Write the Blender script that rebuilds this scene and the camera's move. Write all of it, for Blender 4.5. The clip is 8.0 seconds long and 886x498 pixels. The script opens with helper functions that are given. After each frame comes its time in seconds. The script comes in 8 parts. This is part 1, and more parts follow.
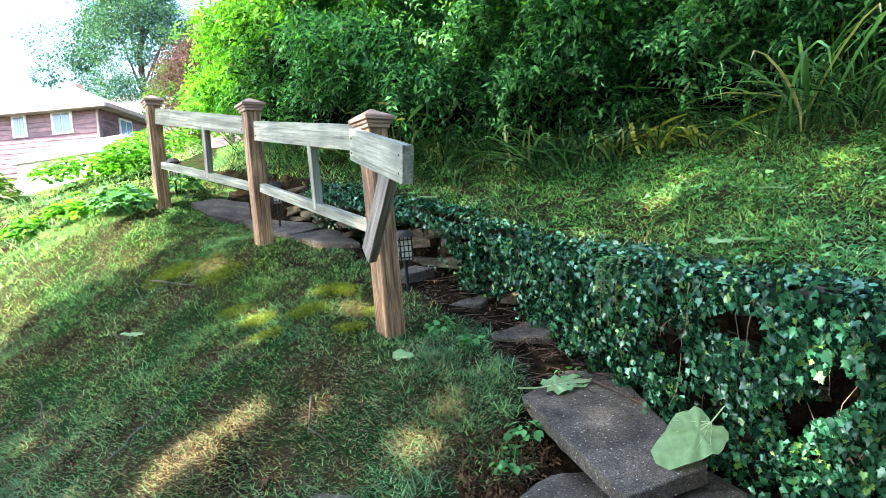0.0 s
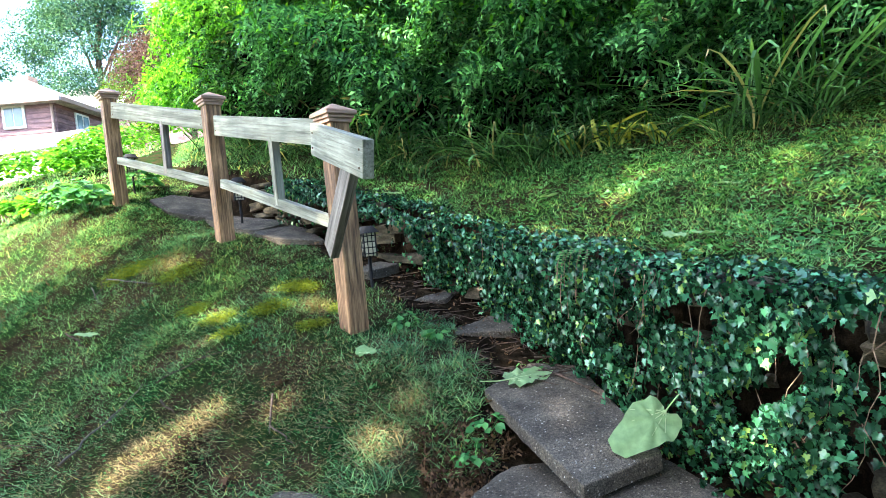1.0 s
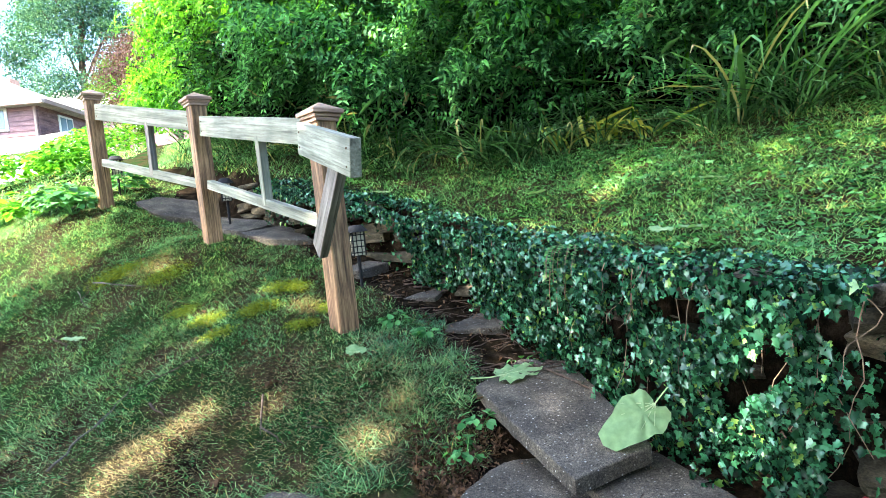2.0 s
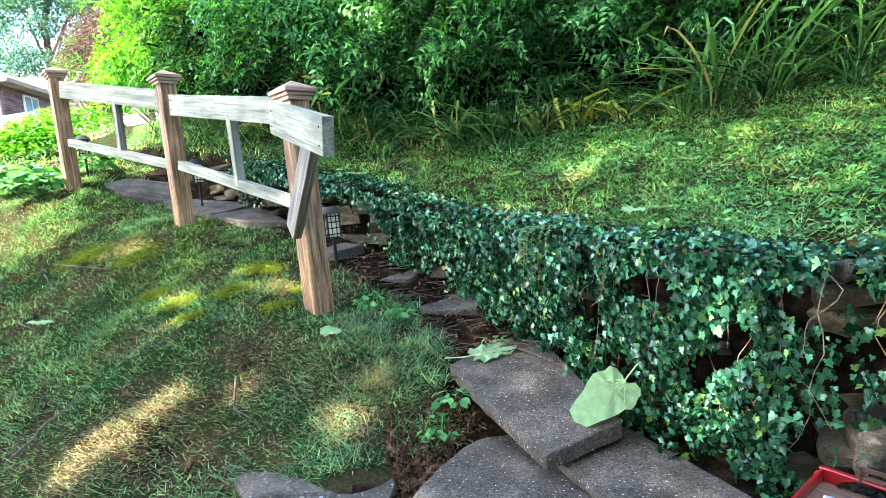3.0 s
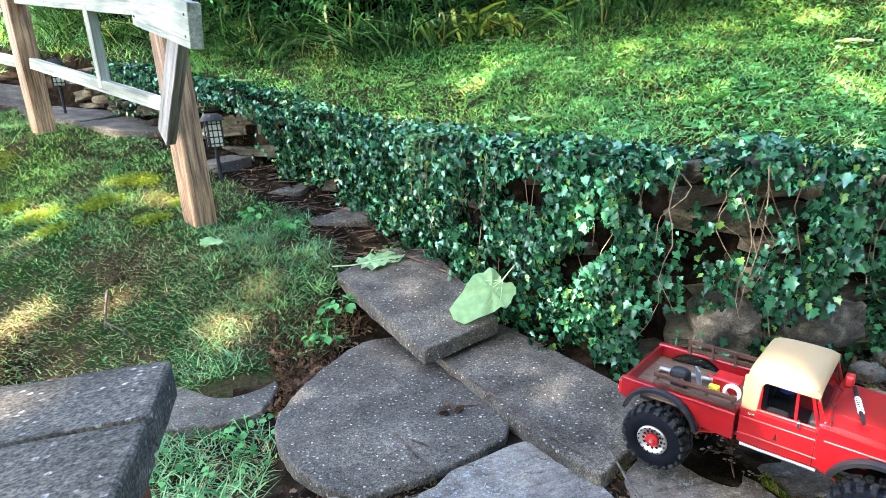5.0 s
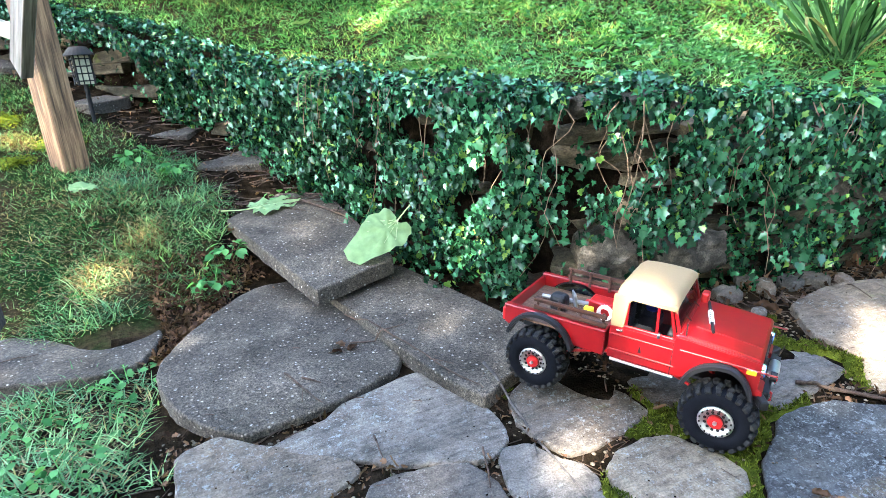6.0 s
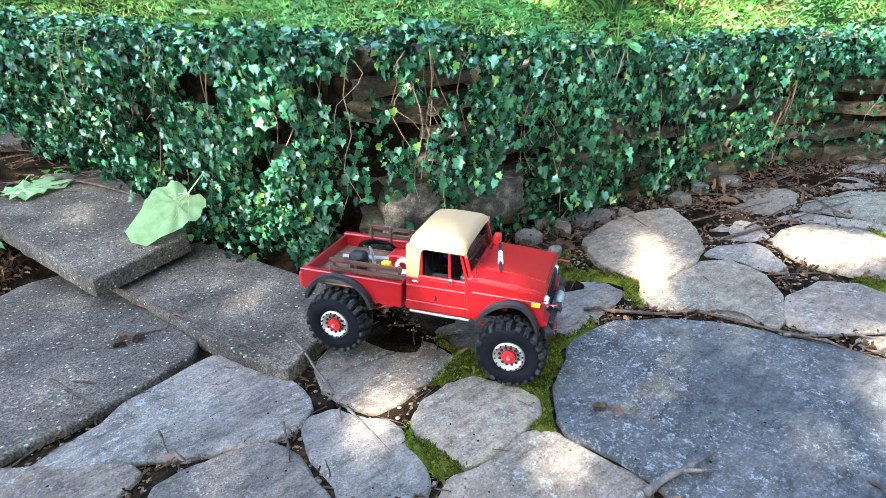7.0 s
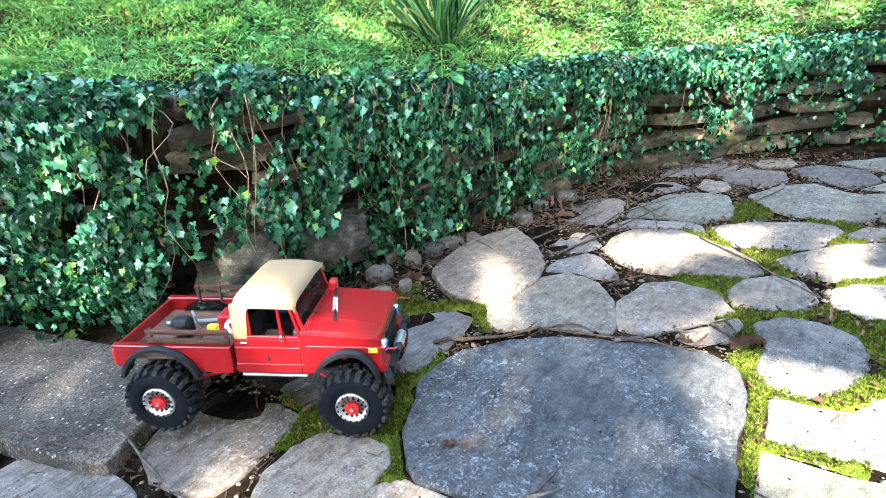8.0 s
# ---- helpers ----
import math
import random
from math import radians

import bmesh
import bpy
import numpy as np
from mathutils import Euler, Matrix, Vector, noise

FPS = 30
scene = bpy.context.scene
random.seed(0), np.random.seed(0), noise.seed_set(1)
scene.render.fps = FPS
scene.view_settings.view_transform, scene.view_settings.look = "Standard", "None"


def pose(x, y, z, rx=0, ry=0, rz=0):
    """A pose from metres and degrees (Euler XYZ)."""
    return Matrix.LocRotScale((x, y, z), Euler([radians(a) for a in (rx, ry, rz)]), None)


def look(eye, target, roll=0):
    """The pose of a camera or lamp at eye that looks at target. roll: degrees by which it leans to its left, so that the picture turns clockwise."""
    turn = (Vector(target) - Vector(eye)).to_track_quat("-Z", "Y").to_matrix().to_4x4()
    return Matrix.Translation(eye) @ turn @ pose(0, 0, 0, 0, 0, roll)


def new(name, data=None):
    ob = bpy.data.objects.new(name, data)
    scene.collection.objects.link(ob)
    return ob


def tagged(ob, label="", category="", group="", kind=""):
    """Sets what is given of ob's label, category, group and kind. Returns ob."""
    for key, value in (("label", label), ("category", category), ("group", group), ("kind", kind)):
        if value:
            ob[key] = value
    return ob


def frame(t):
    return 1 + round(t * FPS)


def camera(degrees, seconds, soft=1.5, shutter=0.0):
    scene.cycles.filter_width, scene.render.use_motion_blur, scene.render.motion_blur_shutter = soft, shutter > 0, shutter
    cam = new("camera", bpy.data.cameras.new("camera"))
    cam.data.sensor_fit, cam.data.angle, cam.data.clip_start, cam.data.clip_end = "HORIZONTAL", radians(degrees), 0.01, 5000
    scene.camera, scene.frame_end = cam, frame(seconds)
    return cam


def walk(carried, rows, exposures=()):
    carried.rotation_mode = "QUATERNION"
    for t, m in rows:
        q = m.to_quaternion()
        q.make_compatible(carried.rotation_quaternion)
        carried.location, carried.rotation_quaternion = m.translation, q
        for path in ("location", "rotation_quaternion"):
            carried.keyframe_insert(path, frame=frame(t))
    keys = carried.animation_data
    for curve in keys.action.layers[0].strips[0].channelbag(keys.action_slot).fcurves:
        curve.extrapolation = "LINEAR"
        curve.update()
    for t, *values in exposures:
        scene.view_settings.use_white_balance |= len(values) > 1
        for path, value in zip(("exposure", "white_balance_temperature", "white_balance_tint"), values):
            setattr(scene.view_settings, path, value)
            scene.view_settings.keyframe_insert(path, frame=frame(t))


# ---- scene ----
cam = camera(75.7, 8.0, soft=0.35)
METRES, EYE, TILT, LEAN, TURN = 0.43, 0.77, -3.0, 5.0, 0.0
ROWS = [
    (0.0, 0.0, 0.0, 0.0, 0.0, 0.0, -0.0),
    (0.5, 0.0381, 0.001, -0.018, -2.09, -0.18, 0.29),
    (1.0, 0.0559, -0.0034, -0.02, -3.1, -0.28, 0.35),
    (1.5, 0.0614, -0.0066, -0.0243, -3.61, -0.35, 0.78),
    (3.0, 0.0952, -0.0033, -0.0585, -6.27, -2.06, 1.19),
    (3.5, 0.1331, 0.0005, -0.1162, -8.41, -5.0, 0.6),
    (4.0, 0.1692, -0.0016, -0.1522, -10.56, -7.27, 0.26),
    (5.5, 0.2982, -0.0461, -0.2534, -19.03, -11.19, 0.13),
    (6.0, 0.3648, -0.0624, -0.315, -24.14, -13.92, -0.37),
    (6.5, 0.4852, -0.0724, -0.3856, -31.54, -16.45, -0.16),
    (7.0, 0.6142, -0.1025, -0.3977, -40.19, -16.99, 1.2),
    (7.5, 0.7423, -0.1604, -0.3875, -48.24, -16.58, 2.42),
    (8.0, 0.8041, -0.2018, -0.3619, -53.34, -14.95, 4.61),
]
walk(cam, [(t, pose(0, 0, EYE, TILT, LEAN, TURN) @ pose(METRES * x, METRES * y, METRES * z, 90 + pitch, roll, yaw)) for t, x, y, z, yaw, pitch, roll in ROWS],
     exposures=[(0.0, 3.4, 5850, 7.0), (1.7, 3.6, 5850, 7.0), (3.5, 3.95, 5850, 8.0), (5.5, 4.15, 5850, 8.0), (8.0, 4.2, 5850, 7.0)])

# ---- light: high sun behind the viewer's left shoulder, clear summer sky ----
SUN_FROM = Vector((-0.62, -0.42, 0.80)).normalized()
world = bpy.data.worlds.new("summer_sky")
scene.world = world
world.use_nodes = True
wn = world.node_tree.nodes
sky = wn.new("ShaderNodeTexSky")
sky.sky_type, sky.sun_disc = "NISHITA", False
sky.sun_elevation = math.asin(SUN_FROM.z)
sky.sun_rotation = math.atan2(SUN_FROM.x, SUN_FROM.y)
sky.air_density, sky.dust_density = 1.0, 2.5
world.node_tree.links.new(sky.outputs[0], wn["Background"].inputs[0])
wn["Background"].inputs[1].default_value = 0.15
sun = new("sun", bpy.data.lights.new("sun", "SUN"))
sun.data.energy, sun.data.angle, sun.data.color = 3.9, radians(0.53), (1.0, 0.88, 0.72)
sun.matrix_world = look(SUN_FROM * 60, (0, 0, 0))

# ---- materials ----


def nodes_of(name):
    m = bpy.data.materials.new(name)
    m.use_nodes = True
    nt = m.node_tree
    return m, nt, nt.nodes["Principled BSDF"]


def add(nt, kind, **values):
    n = nt.nodes.new(kind)
    for k, v in values.items():
        n.inputs[k].default_value = v
    return n


def ramp(nt, source, stops):
    r = nt.nodes.new("ShaderNodeValToRGB")
    el = r.color_ramp.elements
    while len(el) < len(stops):
        el.new(0.5)
    for e, (p, c) in zip(el, stops):
        e.position, e.color = p, (*c, 1)
    nt.links.new(source, r.inputs[0])
    return r.outputs[0]


def mixed(nt, factor, a, b, blend="MIX"):
    m = nt.nodes.new("ShaderNodeMix")
    m.data_type, m.blend_type = "RGBA", blend
    for sock, v in ((0, factor), (6, a), (7, b)):
        if isinstance(v, (int, float)):
            m.inputs[sock].default_value = v
        elif isinstance(v, tuple):
            m.inputs[sock].default_value = (*v, 1)
        else:
            nt.links.new(v, m.inputs[sock])
    return m.outputs[2]


def coords(nt, stretch=(1, 1, 1), true_size=False):
    """Coordinates of the object, or of the place where the object itself is stretched, shifted from piece to piece."""
    tc = nt.nodes.new("ShaderNodeNewGeometry" if true_size else "ShaderNodeTexCoord")
    info = nt.nodes.new("ShaderNodeObjectInfo")
    shift = nt.nodes.new("ShaderNodeVectorMath")
    shift.operation = "MULTIPLY_ADD"
    comb = nt.nodes.new("ShaderNodeCombineXYZ")
    for k in range(3):
        nt.links.new(info.outputs["Random"], comb.inputs[k])
    nt.links.new(comb.outputs[0], shift.inputs[0])
    shift.inputs[1].default_value = (31, 17, 7)
    mp = nt.nodes.new("ShaderNodeMapping")
    mp.inputs["Scale"].default_value = stretch
    nt.links.new(tc.outputs["Position" if true_size else "Object"], mp.inputs[0])
    nt.links.new(mp.outputs[0], shift.inputs[2])
    return shift.outputs[0], info.outputs["Random"]


def noise_of(nt, vec, scale, detail=4.0, rough=0.55):
    n = add(nt, "ShaderNodeTexNoise", Scale=scale, Detail=detail, Roughness=rough)
    nt.links.new(vec, n.inputs["Vector"])
    return n.outputs["Fac"]


def bumped(nt, bsdf, height, strength, distance):
    b = add(nt, "ShaderNodeBump", Strength=strength, Distance=distance)
    nt.links.new(height, b.inputs["Height"])
    nt.links.new(b.outputs[0], bsdf.inputs["Normal"])


def rocky(name, stops, tint, scale=14, rough=0.85, bump=0.004, speck=None, moss=None, stretch=(1, 1, 1), true_size=False):
    """Stone or concrete: blotches, grain, optional light grit and moss in patches."""
    m, nt, p = nodes_of(name)
    vec, rnd = coords(nt, stretch, true_size)
    big = noise_of(nt, vec, scale, 6, 0.62)
    fine = noise_of(nt, vec, scale * 14, 4, 0.6)
    col = ramp(nt, big, stops)
    col = mixed(nt, 0.55, col, ramp(nt, fine, [(0.3, (0.15, 0.15, 0.15)), (0.7, (1.75, 1.7, 1.6))]), "MULTIPLY")
    col = mixed(nt, rnd, col, tint, "MULTIPLY")
    wide = noise_of(nt, vec, scale * 0.35, 3, 0.5)
    col = mixed(nt, 0.75, col, ramp(nt, wide, [(0.32, (0.5, 0.5, 0.52)), (0.5, (1.0, 0.98, 0.95)), (0.68, (1.35, 1.25, 1.1))]), "MULTIPLY")
    if speck:
        v = add(nt, "ShaderNodeTexVoronoi", Scale=speck)
        nt.links.new(vec, v.inputs["Vector"])
        spots = ramp(nt, v.outputs["Distance"], [(0.22, (1, 1, 1)), (0.34, (0, 0, 0))])
        sep = nt.nodes.new("ShaderNodeSeparateColor")
        nt.links.new(v.outputs["Color"], sep.inputs[0])
        keep = ramp(nt, sep.outputs[0], [(0.45, (0, 0, 0)), (0.62, (0.75, 0.75, 0.75)), (1.0, (1, 1, 1))])
        grain = ramp(nt, sep.outputs[1], [(0.0, (0.03, 0.028, 0.027)), (0.35, (0.10, 0.095, 0.088)), (0.6, (0.19, 0.165, 0.13)), (0.85, (0.21, 0.20, 0.18)), (1.0, (0.30, 0.29, 0.27))])
        col = mixed(nt, mixed(nt, 1.0, spots, keep, "MULTIPLY"), col, grain)
        grit = noise_of(nt, vec, 330, 2, 0.6)
        col = mixed(nt, 0.8, col, ramp(nt, grit, [(0.36, (0.35, 0.35, 0.36)), (0.5, (1.0, 1.0, 1.0)), (0.64, (1.7, 1.65, 1.55))]), "MULTIPLY")
    if moss:
        mo = noise_of(nt, vec, 5.0, 5, 0.65)
        col = mixed(nt, ramp(nt, mo, [(moss, (0, 0, 0)), (moss + 0.09, (0.85, 0.85, 0.85))]), col, (0.09, 0.115, 0.02))
    nt.links.new(col, p.inputs["Base Color"])
    p.inputs["Roughness"].default_value = rough
    p.inputs["Specular IOR Level"].default_value = 0.10 if rough < 0.96 else 0.0
    mixh = mixed(nt, 0.35, big, fine)
    bumped(nt, p, mixh, 0.9, bump)
    return m


def slate(name, lichened=False):
    """Flagstone: grey to brown from stone to stone, worn stains, pale lichen dots, grit and flaking."""
    m, nt, p = nodes_of(name)
    vec, rnd = coords(nt)
    col = ramp(nt, rnd, [(0.0, (0.078, 0.074, 0.069)), (0.2, (0.110, 0.100, 0.088)), (0.38, (0.108, 0.088, 0.066)), (0.55, (0.058, 0.054, 0.050)), (0.7, (0.130, 0.106, 0.080)), (0.85, (0.095, 0.094, 0.072)), (1.0, (0.114, 0.090, 0.074))])
    col = mixed(nt, 1.0, (0.036, 0.038, 0.040) if lichened else col, (1.34, 1.29, 1.22) if lichened else (1.16, 1.13, 1.09), "MULTIPLY")
    stain = noise_of(nt, vec, 4.0, 8, 0.66)
    col = mixed(nt, 1.0, col, ramp(nt, stain, [(0.30, (0.50, 0.49, 0.48)), (0.43, (0.86, 0.86, 0.87)), (0.55, (1.08, 1.07, 1.06)), (0.68, (1.45, 1.35, 1.22))]), "MULTIPLY")
    rust = noise_of(nt, vec, 5.0, 6, 0.7)
    col = mixed(nt, ramp(nt, rust, [(0.56, (0, 0, 0)), (0.70, (0.6, 0.6, 0.6))]), col, (0.15, 0.105, 0.068))
    mid = noise_of(nt, vec, 34, 8, 0.75)
    col = mixed(nt, 1.0, col, ramp(nt, mid, [(0.30, (0.50, 0.50, 0.51)), (0.5, (1.0, 1.0, 1.0)), (0.70, (1.5, 1.5, 1.5))]), "MULTIPLY")
    vec_l, _ = coords(nt, (1.0, 5.0, 1.0))
    flake = noise_of(nt, vec_l, 16, 6, 0.7)
    col = mixed(nt, 1.0, col, ramp(nt, flake, [(0.36, (0.62, 0.62, 0.62)), (0.47, (1.0, 1.0, 1.0)), (0.6, (1.06, 1.05, 1.03)), (0.66, (1.3, 1.27, 1.22))]), "MULTIPLY")
    grit = noise_of(nt, vec, 300, 3, 0.7)
    col = mixed(nt, 1.0, col, ramp(nt, grit, [(0.34, (0.70, 0.70, 0.70)), (0.5, (1.0, 1.0, 1.0)), (0.66, (1.3, 1.3, 1.3))]), "MULTIPLY")
    where = noise_of(nt, vec, 5.5, 3, 0.6)
    for size, low_, high_ in (((45, 0.58, 0.64), (90, 0.56, 0.62), (190, 0.56, 0.63)) if lichened else ((70, 0.56, 0.63), (150, 0.58, 0.66))):
        lich = noise_of(nt, vec, size, 5, 0.8)
        patch = ramp(nt, where, [(0.42, (0.05, 0.05, 0.05)), (0.60, (0.9, 0.9, 0.9))])
        f = mixed(nt, 1.0, ramp(nt, lich, [(low_, (0, 0, 0)), (high_, (1, 1, 1))]), patch, "MULTIPLY")
        col = mixed(nt, f, col, (0.17, 0.18, 0.18) if lichened else (0.24, 0.25, 0.24))
    dark = add(nt, "ShaderNodeTexVoronoi", Scale=120)
    nt.links.new(vec, dark.inputs["Vector"])
    pit = mixed(nt, 1.0, ramp(nt, dark.outputs["Distance"], [(0.12, (0.8, 0.8, 0.8)), (0.2, (0, 0, 0))]), ramp(nt, dark.outputs["Color"], [(0.55, (0, 0, 0)), (0.7, (1, 1, 1))]), "MULTIPLY")
    col = mixed(nt, pit, col, (0.03, 0.028, 0.026))
    green = noise_of(nt, vec, 5.0, 5, 0.65)
    col = mixed(nt, ramp(nt, green, [(0.66, (0, 0, 0)), (0.76, (0.7, 0.7, 0.7))]), col, (0.085, 0.115, 0.03))
    nt.links.new(col, p.inputs["Base Color"])
    p.inputs["Roughness"].default_value = 0.82
    p.inputs["Specular IOR Level"].default_value = 0.12
    relief = mixed(nt, 0.25, mixed(nt, 0.5, mixed(nt, 0.5, stain, mid), flake), grit)
    bumped(nt, p, relief, 1.0, 0.010)
    return m


def leafy(name, dark, light, rough=0.45, through_light=0.35, odd=None, gloss=0.4, patchy=False):
    """Leaves: colour from leaf to leaf, some light shines through."""
    m, nt, p = nodes_of(name)
    geo = nt.nodes.new("ShaderNodeNewGeometry")
    info = nt.nodes.new("ShaderNodeObjectInfo")
    s = nt.nodes.new("ShaderNodeMath")
    s.operation = "ADD"
    fr = nt.nodes.new("ShaderNodeMath")
    fr.operation = "FRACT"
    nt.links.new(geo.outputs["Random Per Island"], s.inputs[0])
    nt.links.new(info.outputs["Random"], s.inputs[1])
    nt.links.new(s.outputs[0], fr.inputs[0])
    mid = tuple((a + b) / 2 for a, b in zip(dark, light))
    stops = [(0.0, dark), (0.3, tuple(0.8 * a + 0.2 * b for a, b in zip(dark, light))), (0.7, mid), (0.93, light)]
    if odd:
        stops += [(0.95, odd), (1.0, odd)]
    col = ramp(nt, fr.outputs[0], stops)
    tc = nt.nodes.new("ShaderNodeTexCoord")
    blot = noise_of(nt, tc.outputs["Object"], 45, 3)
    col = mixed(nt, 0.5, col, ramp(nt, blot, [(0.3, (0.55, 0.6, 0.5)), (0.7, (1.3, 1.25, 1.2))]), "MULTIPLY")
    if patchy:
        for size, low_, high_ in ((1.7, (0.72, 0.85, 0.95), (1.45, 1.18, 0.85)), (9.0, (0.55, 0.60, 0.60), (1.45, 1.40, 1.30))):
            wide = noise_of(nt, geo.outputs["Position"], size, 4, 0.6)
            col = mixed(nt, 1.0, col, ramp(nt, wide, [(0.34, low_), (0.66, high_)]), "MULTIPLY")
    nt.links.new(col, p.inputs["Base Color"])
    p.inputs["Roughness"].default_value = rough
    shine = nt.nodes.new("ShaderNodeMath")
    shine.operation = "MULTIPLY"
    shine.inputs[1].default_value = gloss * 1.5
    nt.links.new(fr.outputs[0], shine.inputs[0])
    nt.links.new(shine.outputs[0], p.inputs["Specular IOR Level"])
    tr = nt.nodes.new("ShaderNodeBsdfTranslucent")
    nt.links.new(mixed(nt, 1.0, col, (1.3, 1.35, 0.5), "MULTIPLY"), tr.inputs[0])
    ms = nt.nodes.new("ShaderNodeMixShader")
    ms.inputs[0].default_value = through_light
    nt.links.new(p.outputs[0], ms.inputs[1])
    nt.links.new(tr.outputs[0], ms.inputs[2])
    nt.links.new(ms.outputs[0], nt.nodes["Material Output"].inputs[0])
    return m


def woody(name, dark, light, rough=0.7, scale=9, axis=2, stain=0.4, lines=0.75):
    """Sawn timber with grain along one axis, streaks and dark checks."""
    m, nt, p = nodes_of(name)
    st = [8.0, 8.0, 8.0]
    st[axis] = 0.5
    vec, rnd = coords(nt, tuple(st))
    n = noise_of(nt, vec, scale, 6, 0.7)
    col = ramp(nt, n, [(0.3, dark), (0.48, tuple(0.6 * a + 0.4 * b for a, b in zip(dark, light))), (0.62, light), (0.8, tuple(1.1 * v for v in light))])
    vec2, _ = coords(nt)
    blot = noise_of(nt, vec2, 6, 4)
    col = mixed(nt, stain, col, ramp(nt, blot, [(0.35, (0.45, 0.45, 0.43)), (0.65, (1.25, 1.2, 1.1))]), "MULTIPLY")
    st[axis] = 0.22
    vec3, _ = coords(nt, tuple(st))
    line = noise_of(nt, vec3, scale * 2.6, 3, 0.6)
    col = mixed(nt, lines, col, ramp(nt, line, [(0.34, (0.30, 0.27, 0.24)), (0.45, (0.92, 0.9, 0.88)), (0.62, (1.15, 1.15, 1.15))]), "MULTIPLY")
    nt.links.new(col, p.inputs["Base Color"])
    p.inputs["Roughness"].default_value = rough
    p.inputs["Specular IOR Level"].default_value = 0.3
    bumped(nt, p, n, 0.6, 0.002)
    return m


def plain(name, colour, rough=0.5, metal=0.0, coat=0.0, grain=0.0, vary=0.12):
    m, nt, p = nodes_of(name)
    vec, _ = coords(nt)
    n = noise_of(nt, vec, 60 if not grain else grain, 4)
    col = mixed(nt, 1.0, colour, ramp(nt, n, [(0.25, (1 - vary * 2,) * 3), (0.75, (1 + vary,) * 3)]), "MULTIPLY")
    nt.links.new(col, p.inputs["Base Color"])
    p.inputs["Roughness"].default_value, p.inputs["Metallic"].default_value = rough, metal
    p.inputs["Coat Weight"].default_value = coat
    if max(colour) < 0.03:
        p.inputs["Specular IOR Level"].default_value = 0.2
    if grain:
        bumped(nt, p, n, 0.5, 0.0006)
    return m


def soil(name):
    """Lawn soil: brown earth, dry thatch, mossy green patches."""
    m, nt, p = nodes_of(name)
    vec, _ = coords(nt)
    a = noise_of(nt, vec, 3.5, 6, 0.65)
    b = noise_of(nt, vec, 70, 4, 0.7)
    col = ramp(nt, a, [(0.34, (0.010, 0.008, 0.005)), (0.46, (0.030, 0.024, 0.014)), (0.56, (0.013, 0.024, 0.008)), (0.7, (0.008, 0.026, 0.008))])
    col = mixed(nt, 0.8, col, ramp(nt, b, [(0.3, (0.3, 0.28, 0.25)), (0.7, (1.6, 1.5, 1.35))]), "MULTIPLY")
    nt.links.new(col, p.inputs["Base Color"])
    p.inputs["Roughness"].default_value = 0.95
    p.inputs["Specular IOR Level"].default_value = 0.0
    bumped(nt, p, b, 1.0, 0.012)
    return m


M_SOIL = soil("lawn_soil")
M_CONC = rocky("aggregate_concrete", [(0.3, (0.028, 0.0255, 0.022)), (0.5, (0.057, 0.052, 0.045)), (0.72, (0.100, 0.090, 0.077))], (1.08, 1.04, 1.0), 9, 0.9, 0.004, speck=105)
M_FLAG = slate("flagstone")
M_LICHEN = slate("lichened_flagstone", True)
M_WALLSTONE = rocky("wall_sandstone", [(0.3, (0.026, 0.022, 0.017)), (0.5, (0.090, 0.074, 0.050)), (0.7, (0.21, 0.17, 0.11))], (0.55, 0.62, 0.66), 11, 0.9, 0.010, moss=0.62, stretch=(1, 1, 2.2), true_size=True)
M_BOULDER = rocky("grey_boulder", [(0.3, (0.016, 0.015, 0.013)), (0.5, (0.065, 0.058, 0.047)), (0.7, (0.18, 0.16, 0.13))], (0.9, 0.9, 0.9), 24, 0.92, 0.022, true_size=True)
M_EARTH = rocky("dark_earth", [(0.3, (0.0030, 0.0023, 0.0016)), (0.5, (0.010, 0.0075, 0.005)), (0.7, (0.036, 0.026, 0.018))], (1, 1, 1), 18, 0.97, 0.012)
M_PEBBLE = rocky("pebble", [(0.3, (0.045, 0.038, 0.030)), (0.6, (0.19, 0.165, 0.13))], (0.6, 0.52, 0.45), 40, 0.7, 0.001)
M_MOSS = leafy("moss", (0.014, 0.022, 0.004), (0.125, 0.155, 0.016), 0.9, 0.2, gloss=0.1)
M_LAWNMOSS = leafy("lawn_moss", (0.07, 0.095, 0.012), (0.27, 0.31, 0.03), 0.9, 0.3, gloss=0.05)
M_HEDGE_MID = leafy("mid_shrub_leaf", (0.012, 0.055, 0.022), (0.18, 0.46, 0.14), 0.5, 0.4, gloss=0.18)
M_IVY = leafy("ivy_leaf", (0.0008, 0.006, 0.004), (0.069, 0.245, 0.112), 0.27, 0.10, (0.16, 0.29, 0.06), 0.60)
M_GRASS = leafy("grass_blade", (0.038, 0.115, 0.055), (0.31, 0.53, 0.33), 0.6, 0.4, (0.36, 0.29, 0.14), 0.08, True)
M_LUSH = leafy("lush_grass_blade", (0.055, 0.155, 0.065), (0.42, 0.70, 0.40), 0.6, 0.45, (0.44, 0.37, 0.18), 0.08, True)
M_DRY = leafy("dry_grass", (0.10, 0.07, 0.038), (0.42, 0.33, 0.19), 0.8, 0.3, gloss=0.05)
M_WEED = leafy("weed_leaf", (0.028, 0.10, 0.032), (0.16, 0.38, 0.12), 0.5, 0.35, gloss=0.15)
M_CLOVER = leafy("clover_leaf", (0.015, 0.065, 0.018), (0.085, 0.25, 0.09), 0.6, 0.35, gloss=0.06)
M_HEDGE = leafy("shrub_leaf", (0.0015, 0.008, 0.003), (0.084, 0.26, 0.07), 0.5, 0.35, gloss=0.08)
